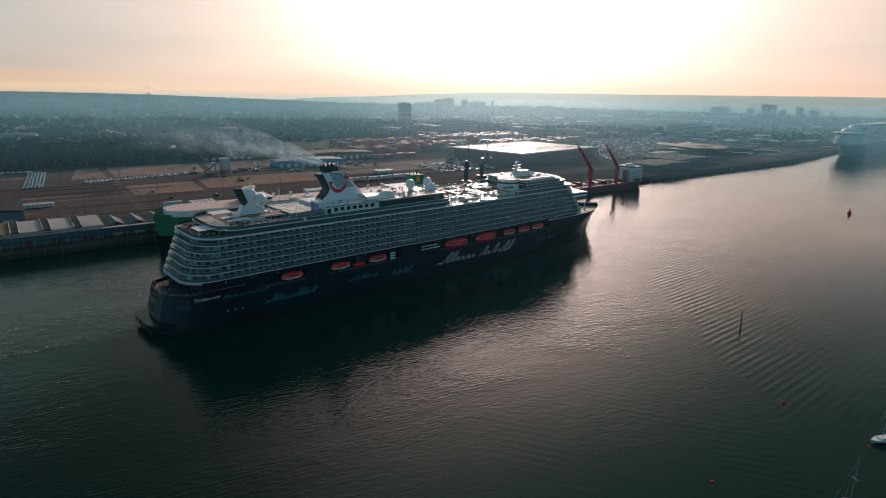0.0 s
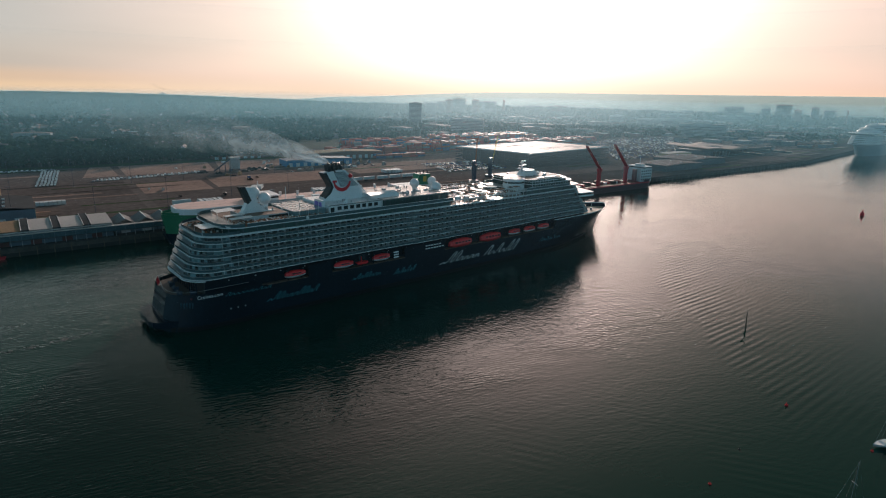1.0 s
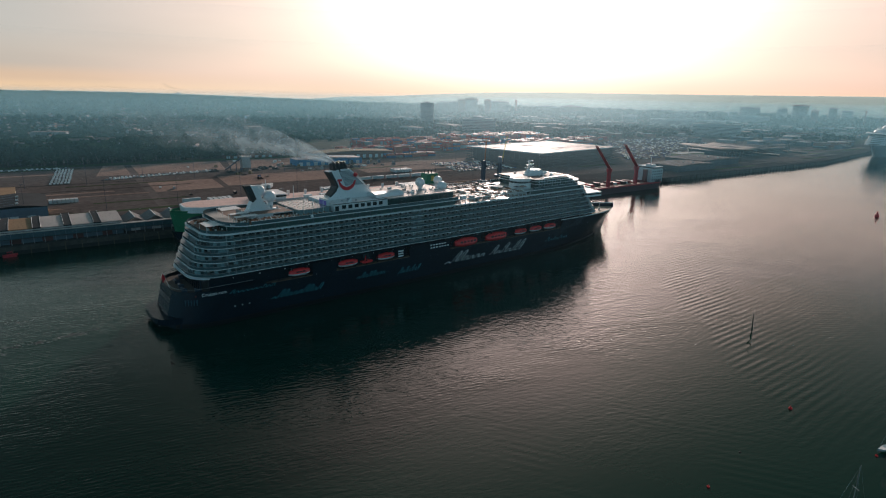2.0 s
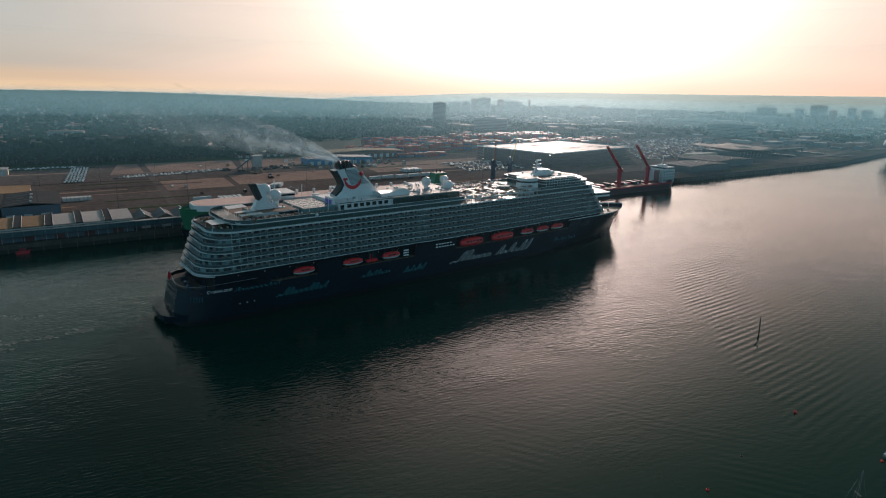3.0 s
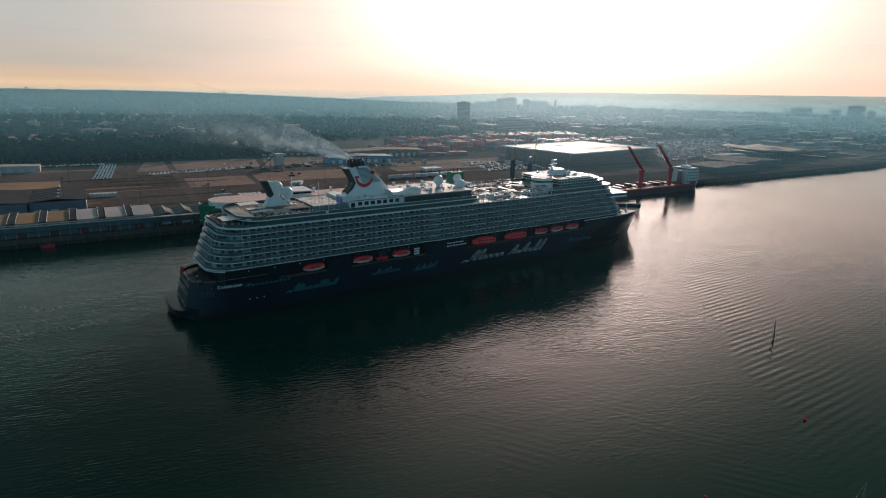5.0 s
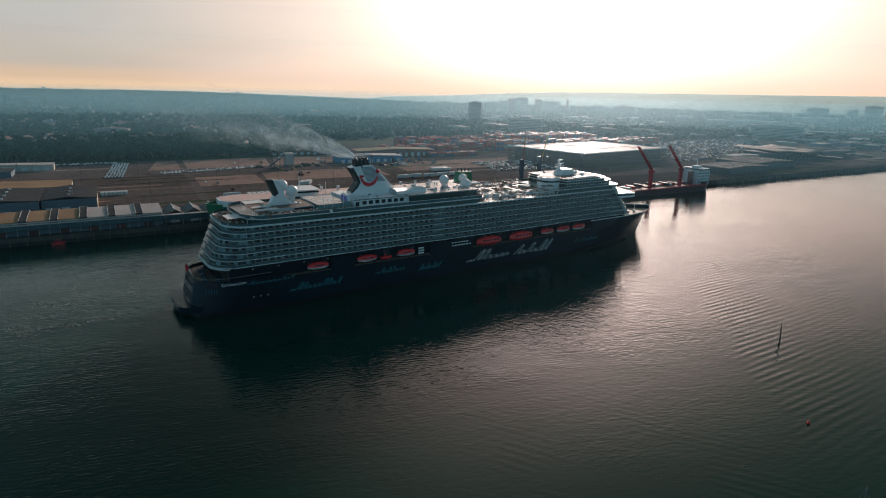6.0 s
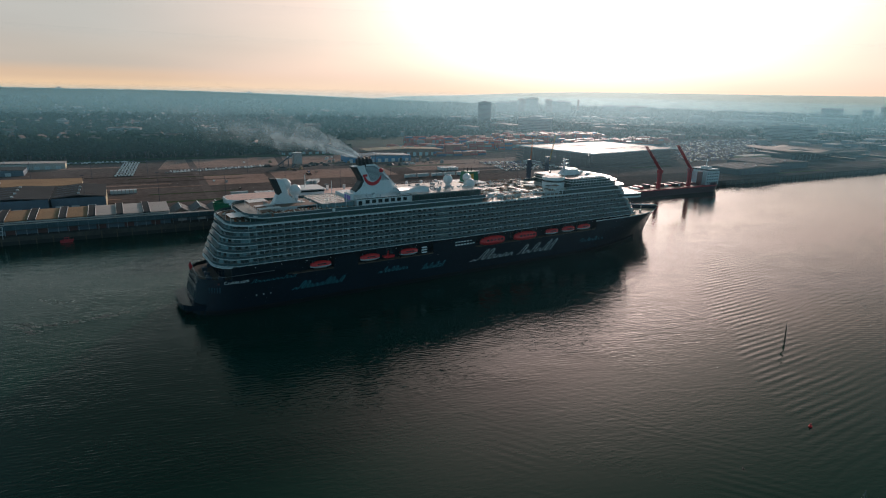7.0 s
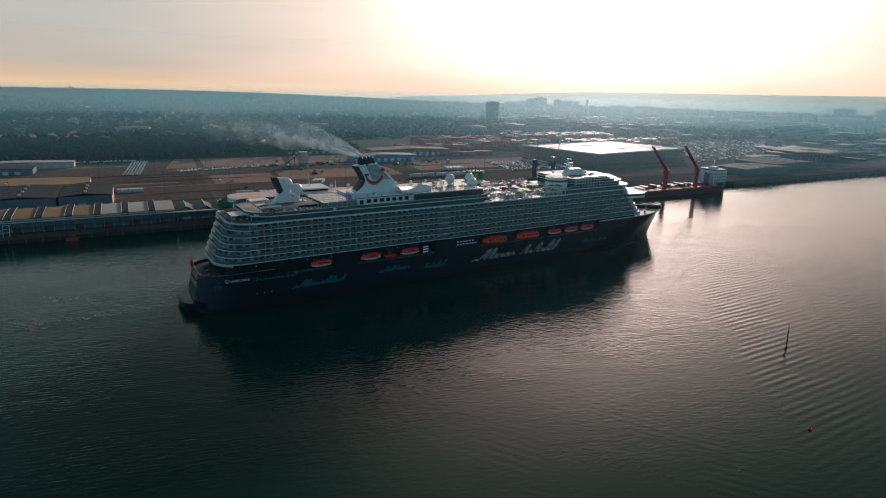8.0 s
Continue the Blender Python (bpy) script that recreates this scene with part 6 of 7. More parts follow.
for i in range(7):
    c = new("site_cabin", Shape().box(0, 2.4, 0, 6, 0, 2.6).box(0.5, 1.9, -0.05, 0, 0.2, 2.2).mesh("site_cabin", GREYWHITE))
    c.matrix_basis = dock(39 + i * 2.7, 128, GROUND + 0.03)
    tagged(c, "pale grey site cabin standing in a row", "cabin", "site cabins")
# painted bays of the empty vehicle compound
marks = Shape()
for j in range(15):
    for i in range(62):
        marks.box(i * 3.0 - 0.16, i * 3.0 + 0.16, 0, 4.6, 0, 0.03, dock(334 + j * 0.6, 182 + j * 5.4, GROUND + 0.09))
tagged(part("bay_markings", marks, mat("worn_road_paint", (0.30, 0.26, 0.23), 0.9, 0, 0.4, 0.1, 1.0, spec=0.05)), "worn painted bay lines on the gravel compound", "markings", kind="stuff")
# road trailers standing about the yards
rng = random.Random(64)
tr = thing("road_trailer", dock(128, 84, GROUND + 0.05, 4), "pale box trailer parked in the dock yard", "trailer", "trailers in the yards")
part("box", Shape().box(-6.5, 6.5, -1.25, 1.25, 1.2, 3.9).box(-6.4, 6.4, -1.1, 1.1, 0.95, 1.2), GREYWHITE, tr)
for x in (-5.0, -3.7, -2.4):
    part("axle", Shape().tube((x, -1.15, 0.5), (x, 1.15, 0.5), 0.5, sides=10), BLACK, tr)
part("landing_leg", Shape().box(3.8, 4.0, -0.9, -0.7, 0, 0.95).box(3.8, 4.0, 0.7, 0.9, 0, 0.95), DARKSTEEL, tr)
for sx, dy, count, turn in ((140, 76, 5, 88), (236, 84, 7, 86), (300, 130, 6, 4), (196, 126, 3, 60), (356, 168, 6, 88)):
    for i in range(count):
        copy_thing(tr, dock(sx + i * (3.6 if turn > 45 else 15), dy + rng.uniform(-1, 1), GROUND + 0.05, turn + rng.uniform(-3, 3)))
# yard lamps
for i in range(26):
    c = thing("yard_lamp", dock(-20 + (i % 13) * 45, 66 + (i // 13) * 150, GROUND), "tall grey yard lighting mast", "lamp", "yard lamps")
    part("pole", Shape().tube((0, 0, 0), (0, 0, 24), 0.16, 0.08, 6), DARKSTEEL, c)
    part("head", Shape().box(-1.2, 1.2, -0.3, 0.3, 23.7, 24.0), DARKSTEEL, c)
# heaps and plant among the yards
rng = random.Random(77)
for i in range(46):
    sx, dy = rng.uniform(200, 400), rng.uniform(225, 300)
    hgt = rng.uniform(1.5, 5)
    w = rng.uniform(2, 7)
    if i % 3:
        c = new("stacked_crates", Shape().box(-w / 2, w / 2, -1.5, 1.5, 0, hgt * 0.6).box(-w / 3, w / 3, -1.2, 1.2, hgt * 0.6, hgt).mesh("stacked_crates", rng.choice((BOXES[3], BLUESHED, BLACK, TANROOF))))
        tagged(c, "stacked crates and plant in the dock yard", "crates", "crates in the yard")
    else:
        c = new("scrap_heap", Shape().ball((0, 0, 0), w * 0.7, 9, 6, 0.55, 0.25, rng).mesh("scrap_heap", rng.choice((BLACK, EARTH))))
        tagged(c, "dark heap of loose scrap in the dock yard", "heap", "heaps in the yard")
    c.matrix_basis = dock(sx, dy, GROUND + 0.05, rng.uniform(0, 90))

# low stores, offices and rows of vehicles between the terminal and the far berth
rng = random.Random(91)
for i in range(46):
    sx, dy = rng.uniform(960, 1560), rng.uniform(150, 470)
    if i < 14:
        sx, dy = rng.uniform(1100, 1420), rng.uniform(40, 140)
        dy += quay_line(sx + 30)
    w, d, h = rng.uniform(14, 46), rng.uniform(10, 24), rng.uniform(4, 10)
    b = thing("dock_store", dock(sx, dy, GROUND, rng.choice((0, 0, 90)) + rng.uniform(-4, 4)), "low flat-roofed store behind the far berth", "store", "stores behind the far berth")
    part("wall", Shape().box(0, w, 0, d, 0, h), rng.choice((DARKCLAD, BLUESHED, BRICKRED, TOWERWALL)), b)
    part("roof", Shape().box(-0.4, w + 0.4, -0.4, d + 0.4, h, h + 0.5), rng.choice((GREYROOF, GREYROOF, PALEROOF)), b)
    part("window_band", Shape().box(1, w - 1, -0.05, 0.0, h * 0.55, h * 0.8), GLASS, b)
for j in range(6):
    for i in range(60):
        if rng.random() < 0.7:
            park_cheap("car", rng.choice(colours), dock(1120 + i * 4.2 + j * 6, 34 + j * 15, GROUND + 0.1, 88))


# ---- other ships ----
def ship_hull(length, half, z0, z1, fine, flare=1.0, n=30):
    """A hull from bow (x = 0) to stern, rounded at the bow, with its deck."""
    s = Shape()
    rows = []
    for a in range(4):
        z = z0 + (z1 - z0) * a / 3
        lean = flare * (1 - a / 3)
        line = []
        for i in range(n + 1):
            x = lean + (length - lean) * (i / n) ** 1.6
            w = half * min(1.0, ((x - lean) / fine) ** 0.55) if x < fine + lean else half
            line.append((x, w, z))
        rows.append(line)
    for side in (-1, 1):
        pts = [(x, side * w, z) for r in rows for x, w, z in r]
        fs = []
        for j in range(3):
            for i in range(n):
                q = (j * (n + 1) + i, j * (n + 1) + i + 1, (j + 1) * (n + 1) + i + 1, (j + 1) * (n + 1) + i)
                fs.append(q if side < 0 else q[::-1])
        s.add(pts, fs)
    r = rows[-1]
    for i in range(n):
        s.add([(r[i][0], -r[i][1], z1), (r[i + 1][0], -r[i + 1][1], z1), (r[i + 1][0], r[i + 1][1], z1), (r[i][0], r[i][1], z1)], [(0, 1, 2, 3)])
    s.add([(length, -half, z0), (length, half, z0), (length, half, z1), (length, -half, z1)], [(0, 1, 2, 3)])
    return s


roro = thing("car_carrier", dock(95, -13.5, -2.2), "green and white car carrier moored at the quay", "ship")
part("lower_hull", ship_hull(192, 12.6, -2, 9, 24, 5), NAVY, roro, "dark blue lower hull", True)
part("hull", ship_hull(192, 12.7, 9, 20.5, 20, 2), GREENHULL, roro, "green upper hull")
bw = ship_hull(26, 12.6, 20.5, 21.7, 20, 0.5, 16)
bw.f = [q for q in bw.f if not all(bw.v[i][2] > 21.6 for i in q)][:-1]
part("bulwark", bw, GREENHULL, roro, "green bow bulwark")
up = part("upper_side", Shape().prism([(7, -6), (10, -9.6), (16, -12.5), (196, -12.5), (196, 12.5), (16, 12.5), (10, 9.6), (7, 6)], 20.5, 23.9), WHITE, roro, "white upper works")
part("weather_deck", Shape().prism([(8, -5.5), (11, -9.0), (17, -11.8), (186, -11.8), (186, 11.8), (17, 11.8), (11, 9.0), (8, 5.5)], 23.9, 24.0), mat("pink_deck_paint", (0.64, 0.43, 0.38), 0.7), roro, "pinkish painted weather deck")
for i in range(14):
    part("window", Shape().box(22 + i * 3.0, 24 + i * 3.0, -12.6, -12.4, 21, 22.6), GLASS, up)
part("bridge_house", Shape().box(52, 68, -9, 9, 24.0, 27.4), WHITE, roro, "white bridge house")
part("bridge_window", Shape().box(51.9, 68.1, -9.06, 9.06, 25.9, 26.9), GLASS, roro)
part("bridge_roof", Shape().box(51, 69, -10, 10, 27.4, 27.8), WHITE, roro)
part("mast", Shape().tube((58, 0, 27.8), (58, 0, 36), 0.35, 0.2, 6), WHITE, roro)
part("mast", Shape().tube((74, -6, 24), (74, -6, 32), 0.3, 0.2, 6), WHITE, roro)
for i in range(8):
    part("vent_house", Shape().box(80 + i * 11, 85 + i * 11, -10.5, -7.5, 24.1, 25.9), WHITE, roro)
    part("vent", Shape().tube((75 + i * 12, 6, 24.1), (75 + i * 12, 6, 27), 0.8, 1.1, 8), WHITE, roro)
part("side_rail", Shape().box(60, 190, -12.5, -12.3, 24.0, 25.1), GREYWHITE, roro)
part("after_house", Shape().box(162, 194, -10, 10, 24.1, 25.4), WHITE, roro)
fun = part("funnel", Shape().profile([(179, 25), (191, 25), (190, 33), (180, 33)], -4, 4), GREENHULL, roro, "green funnel with a yellow mark")
part("funnel_mark", Shape().box(183.4, 186.4, -4.06, -3.98, 27.4, 31.4), YELLOW, fun)
for i in range(6):
    part("pipe", Shape().tube((181 + i * 1.6, (-1) ** i * 1.5, 33), (181 + i * 1.6, (-1) ** i * 1.5, 35.6), 0.3, sides=6), BLACK, fun)
part("stern_ramp", Shape().profile([(199, 3), (214, 5.4), (214, 5.8), (199, 12)], -6, 6), GREYWHITE, roro)

lift = thing("heavy_lift_ship", dock(445, -12.5, 0), "red heavy-lift cargo ship with two raised red cranes", "ship")
part("hull", ship_hull(132, 11, -2, 5.4, 16, 3), mat("dark_plum_hull_paint", (0.06, 0.02, 0.026), 0.5), lift, "dark plum hull", m=pose(131, 0, 0, 0, 0, 180))
part("sheer_strake", ship_hull(132.2, 11.1, 5.4, 6.5, 16, 0.2), CRANERED, lift, "red band along the deck edge", m=pose(131.1, 0, 0, 0, 0, 180))
bw = ship_hull(24, 11.15, 6.5, 9.0, 16, 0.2, 14)
bw.f = [q for q in bw.f if not all(bw.v[i][2] > 8.9 for i in q)][:-1]
part("bow_bulwark", bw, mat("plum_bulwark_paint", (0.05, 0.02, 0.028), 0.5), lift, "dark raised bow bulwark", m=pose(131.1, 0, 0, 0, 0, 180))
part("cargo_deck", Shape().box(6, 96, -9.6, 9.6, 6.5, 6.7), mat("rusty_deck_paint", (0.34, 0.16, 0.12), 0.7), lift, "rusty pink cargo deck")
for x in (38, 79.5):
    cr = part("crane", Shape().box(x - 1.4, x + 1.4, -9.0, -6.2, 6.5, 21).box(x - 2.0, x + 2.0, -9.4, -5.8, 21, 24), CRANERED, lift, "red deck crane")
    part("jib", Shape().tube((x, -6.6, 24), (x - 21.5, -6.6, 46), 1.0, 0.6, 4).tube((x, -8.6, 24), (x - 21.5, -8.6, 46), 1.0, 0.6, 4), CRANERED, cr)
    for i in range(8):
        a = i / 8
        part("jib_tie", Shape().box(x - 21.5 * a - 0.4, x - 21.5 * a + 0.4, -8.6, -6.6, 24 + 22 * a, 24.7 + 22 * a), CRANERED, cr)
    part("luffing_wire", Shape().tube((x + 1, -7.6, 27.5), (x - 21, -7.6, 45.6), 0.1, sides=4), BLACK, cr)
    part("hook_wire", Shape().tube((x - 21.5, -7.6, 46), (x - 21.5, -7.6, 30), 0.08, sides=4), BLACK, cr)
rng = random.Random(9)
for i in range(16):
    x = 14 + i * 5.6
    part("deck_cargo", Shape().box(x, x + rng.uniform(2, 4.8), -6 + rng.uniform(0, 4), 6, 6.7, 6.7 + rng.uniform(0.8, 3)), rng.choice((GREYWHITE, RUSTRED, CRANERED, BLACK, RUSTRED)), lift)
part("accommodation", Shape().box(103, 122, -9, 9, 6.5, 19.4), GREYWHITE, lift, "white accommodation block")
for k in range(4):
    for i in range(5):
        part("window", Shape().box(104.4 + i * 3.6, 106.2 + i * 3.6, -9.06, -8.96, 8.2 + k * 2.8, 9.5 + k * 2.8), GLASS, lift)
part("wheelhouse", Shape().box(106, 119, -10.2, 10.2, 19.4, 22.0).box(110, 116, -4, 4, 22.0, 23.8), GREYWHITE, lift)
part("wheelhouse_window", Shape().box(105.94, 119.06, -10.26, 10.26, 20.2, 21.4), GLASS, lift)
part("mast", Shape().tube((113, 0, 23.8), (113, 0, 31), 0.4, 0.2, 6), WHITE, lift)
part("funnel", Shape().box(96.8, 99.6, -7, -3, 6.5, 19.5), RUSTRED, lift)

liner = thing("cruise_liner", dock(1204, 7.8, 0, 4), "very large white cruise liner with a light blue hull", "ship")
part("hull", ship_hull(330, 20, -2, 21, 62, 28), BLUEHULL, liner, "light blue hull with a raked bow", True)


def liner_deck(a, half, end, inset=0.0):
    """A deck's outline from above, rounded towards the bow."""
    low = [(a + inset, -half * 0.42 + inset), (a + 7, -half * 0.76 + inset), (a + 15, -half * 0.93 + inset), (a + 28, -half + inset), (end - inset, -half + inset)]
    return low + [(x, -y) for x, y in low[::-1]]


for k in range(9):
    z = 21 + k * 3.0
    # five raked storeys of forward cabins below the bridge, the upper ones set back
    a = 5 + k * 3.6 if k < 5 else 36 + (k - 5) * 7
    part("deck_tier", Shape().prism(liner_deck(a, 20.5, 325 - k), z, z + 2.3), GREYWHITE, liner)
    part("window_band", Shape().prism(liner_deck(a, 20.5, 325 - k, 0.4), z + 2.3, z + 3.0), GREYWHITE if k < 5 else GLASS, liner)
    if k < 5:
        for i in range(8):
            part("front_window", Shape().box(a - 0.08, a + 0.6, -7.8 + i * 2.1, -6.3 + i * 2.1, z + 0.5, z + 2.1), GLASS, liner)
        e = liner_deck(a, 20.5, 325)
        for (xa, ya), (xb, yb) in zip(e[:3], e[1:4]):
            for c in (0.25, 0.75):
                x, y = xa + (xb - xa) * c, ya + (yb - ya) * c
                part("front_window", Shape().box(x - 0.9, x + 0.9, y - 0.3, y + 0.3, z + 0.5, z + 2.1), GLASS, liner)
for k in range(8):
    for i in range(22):
        part("side_balcony", Shape().box(62 + i * 11.5, 71 + i * 11.5, -20.62, -20.4, 22 + k * 3.0, 23.2 + k * 3.0), GLASS, liner)
part("bridge", Shape().prism(liner_deck(18, 22, 60), 36.2, 39.2), GLASS, liner, "dark band of bridge windows")
part("visor", Shape().prism(liner_deck(16, 26, 52), 39.2, 40.2), WHITE, liner, "pale visor over the bridge and its wings")
part("forward_dome", Shape().ball((58, 0, 41), 19, 24, 10, 0.40), GREYWHITE, liner, "pale domed observation lounge", True)
part("upper_dome", Shape().ball((92, 0, 48), 16, 20, 10, 0.42), GREYWHITE, liner, "second pale dome set back", True)
part("upper_house", Shape().box(96, 300, -13, 13, 48, 54), WHITE, liner)
part("upper_glass", Shape().box(95.9, 300.1, -13.1, 13.1, 49.4, 52), GLASS, liner)
part("mast", Shape().tube((100, 0, 54), (98, 0, 64), 1.0, 0.4, 8), WHITE, liner)

# ---- small craft, marks and buoys ----
def buoy(x, y, r, h, m, label):
    b = thing("buoy", pose(x, y, -0.2), label, "buoy", "buoys in the fairway")
    part("float", Shape().tube((0, 0, 0), (0, 0, h * 0.45), r, r * 0.92, 12), m, b)
    part("cone", Shape().tube((0, 0, h * 0.45), (0, 0, h), r * 0.5, r * 0.12, 8), m, b)


buoy(98.6, 167.2, 0.5, 1.3, RED, "small red mooring buoy on the water")
buoy(61, 127, 0.4, 0.9, ORANGE, "small orange mooring buoy on the water")
buoy(320, 494, 1.6, 5.0, RED, "large red channel buoy on the water")
buoy(74.3, 142.4, 0.3, 0.6, BLACK, "small dark pot buoy on the water")
buoy(109.7, 145.0, 0.4, 0.9, ORANGE, "small orange mooring buoy beside a yacht")
pile = thing("channel_marker", pose(112.2, 227.1, -2, 0, -3, 0), "dark leaning timber pile marking the channel", "marker")
part("pile", Shape().tube((0, 0, 0), (0, 0, 8.8), 0.32, 0.20, 8), BARK, pile)
part("topmark", Shape().tube((0, 0, 8.8), (0, 0, 10.8), 0.12, 0.05, 8), BLACK, pile)
part("board", Shape().box(-0.4, 0.4, -0.06, 0.06, 2.9, 3.5), BLACK, pile)


def yacht(x, y, turn, label):
    b = thing("yacht", pose(x, y, 0, 0, 0, turn), label, "yacht", "moored yachts")
    s = Shape()
    pts = []
    n, k = 12, 6
    for i in range(n + 1):
        a = i / n
        w = 1.6 * (1 - abs(2 * a - 0.85) ** 2.4 * 0.8) if a < 0.95 else 0.15
        w = max(0.08, w if a > 0.02 else w)
        for j in range(k):
            o = math.pi * j / (k - 1)
            pts.append((-4.6 + 9.2 * a, -math.cos(o) * w, 1.0 + 0.25 * a * a - math.sin(o) * (1.2 - 0.3 * a)))
    s.add(pts, [(i * k + j, (i + 1) * k + j, (i + 1) * k + j + 1, i * k + j + 1) for i in range(n) for j in range(k - 1)] + [tuple(range(k))[::-1]])
    part("hull", s, GREYWHITE, b, "white yacht hull", True)
    d = Shape()
    for i in range(n):
        p, q = pts[i * k], pts[(i + 1) * k]
        d.add([(p[0], p[1], p[2] - 0.05), (q[0], q[1], q[2] - 0.05), (q[0], -q[1], q[2] - 0.05), (p[0], -p[1], p[2] - 0.05)], [(0, 1, 2, 3)])
    part("deck", d, CANVAS, b)
    part("coachroof", Shape().profile([(-1.6, 1.0), (2.2, 1.05), (1.6, 1.5), (-1.5, 1.6)], -0.85, 0.85), WHITE, b)
    part("window", Shape().box(-1.2, 1.2, -0.88, 0.88, 1.15, 1.38), GLASS, b)
    part("cockpit", Shape().box(-3.8, -1.7, -0.8, 0.8, 0.98, 1.02), SUNBED, b)
    part("mast", Shape().tube((0.6, 0, 1.4), (0.6, 0, 13.2), 0.09, 0.06, 6), STEEL, b)
    part("boom", Shape().tube((0.6, 0, 2.3), (-3.4, 0, 2.4), 0.07, sides=6), STEEL, b)
    part("furled_sail", Shape().tube((0.4, 0, 2.5), (-3.2, 0, 2.55), 0.17, sides=8), DARKSTEEL, b)
    part("spreader", Shape().box(0.5, 0.7, -0.9, 0.9, 7.4, 7.5), STEEL, b)
    for a, c in (((4.4, 0, 1.3), (0.6, 0, 13)), ((-4.5, 0, 1.1), (0.6, 0, 13)), ((0.4, 1.4, 1.1), (0.6, 0, 12)), ((0.4, -1.4, 1.1), (0.6, 0, 12))):
        part("stay", Shape().tube(a, c, 0.02, sides=4), STEEL, b)
    part("stern_fender", Shape().ball((-4.7, 0.6, 0.8), 0.28, 8, 6), ORANGE, b)


yacht(115.2, 147.8, 196, "white yacht lying at a mooring")
yacht(88.2, 119.8, 12, "white yacht with a dark sail cover at a mooring")
rb = thing("work_boat", dock(16.5, -3.2, 0), "small red work boat lying against the quay", "boat")
part("hull", Shape().profile([(-3.2, 0.9), (-3.0, -0.4), (2.6, -0.4), (3.6, 1.4), (3.3, 1.5), (-3.2, 1.2)], -1.3, 1.3), CRANERED, rb)
part("cabin", Shape().box(-1.2, 1.3, -0.9, 0.9, 1.2, 2.7), CRANERED, rb)
part("window", Shape().box(-1.0, 1.1, -0.94, 0.94, 1.9, 2.5), GLASS, rb)
pg = thing("pontoon_gantry", dock(-16.0, -0.8, GROUND), "pale steel frame on the quay edge", "frame")
for x in (0, 3):
    part("leg", Shape().tube((x, 0, -1), (x + 0.6, 0, 6), 0.15, sides=6), WHITE, pg)
for z in (1.5, 3.5, 5.5):
    part("rail", Shape().box(0, 3.6, -0.1, 0.1, z, z + 0.18), WHITE, pg)

# churned water off the ship's stern: pale foam streaks lying on the surface
rng = random.Random(3)
s = Shape()
for x0, y0, x1, y1, count in ((-172, 173, -155, 177, 40), (-166, 171.5, -156, 169.5, 34), (-149, 185, -140, 195, 46), (-154, 180, -149, 184, 16), (-186, 196, -170, 200, 22)):
    for i in range(count):
        a = rng.random()
        x = x0 + (x1 - x0) * a + rng.gauss(0, 0.7)
        y = y0 + (y1 - y0) * a + rng.gauss(0, 0.9) + 1.2 * math.sin(a * 7)
        r, turn = rng.uniform(0.10, 0.42), rng.uniform(-0.5, 0.7)
        pts = []
        for k in range(8):
            o = math.pi * k / 4
            q = r * rng.uniform(0.4, 1.2)
            px_, py_ = 3.4 * q * math.cos(o), q * math.sin(o)
            pts.append((x + px_ * math.cos(turn) - py_ * math.sin(turn), y + px_ * math.sin(turn) + py_ * math.cos(turn), 0.03))
        s.add(pts, [tuple(range(8))])
tagged(part("foam_streaks", s, mat("sea_foam", (0.15, 0.165, 0.165), 0.9)), "thin pale foam streaks behind the ship's stern", "foam", kind="stuff")

# ---- trees ----
rng = random.Random(8)
crowns = []
for v in range(5):
    s = Shape()
    for i in range(34):
        a, e = rng.uniform(0, 2 * math.pi), rng.uniform(-0.5, 1.3)
        r = rng.uniform(1.6, 3.6)
        s.ball((r * math.cos(a) * math.cos(e), r * math.sin(a) * math.cos(e), 7.4 + 1.25 * r * math.sin(e)), rng.uniform(0.7, 1.5), 6, 4, 0.8, 0.35, rng)
    crowns.append(s)
tk = Shape().tube((0, 0, -0.5), (0.1, 0, 6), 0.32, 0.14, 7)
for a in range(5):
    tk.tube((0.06, 0, 3.6 + a * 0.4), (2.3 * math.cos(a * 1.3), 2.3 * math.sin(a * 1.3), 6.6 + 0.4 * a), 0.12, 0.04, 5)
trunk_mesh = tk.mesh("trunk", BARK)
crown_meshes = [c.mesh("crown", LEAF if i % 2 else LEAF2) for i, c in enumerate(crowns)]
for i in range(290):
    sx, dy = rng.uniform(-140, 330) if i < 190 else rng.uniform(-140, 110), 372 + abs(rng.gauss(0, 26 if i < 190 else 60))
    k = rng.uniform(1.2, 2.1) if sx < 160 else rng.uniform(0.9, 1.5)
    t = thing("tree", dock(sx, dy, GROUND - 2.8 * k, rng.uniform(0, 360)) @ Matrix.Diagonal((k, k, k * rng.uniform(0.85, 1.25), 1)), "leafy broad tree at the edge of the woods", "tree", "trees behind the docks")
    part("trunk", trunk_mesh, None, t)
    part("crown", rng.choice(crown_meshes), None, t)

# woods and garden trees of the town, too many to count
def rise(dy):
    return GROUND + max(0, dy - 500) * 0.006


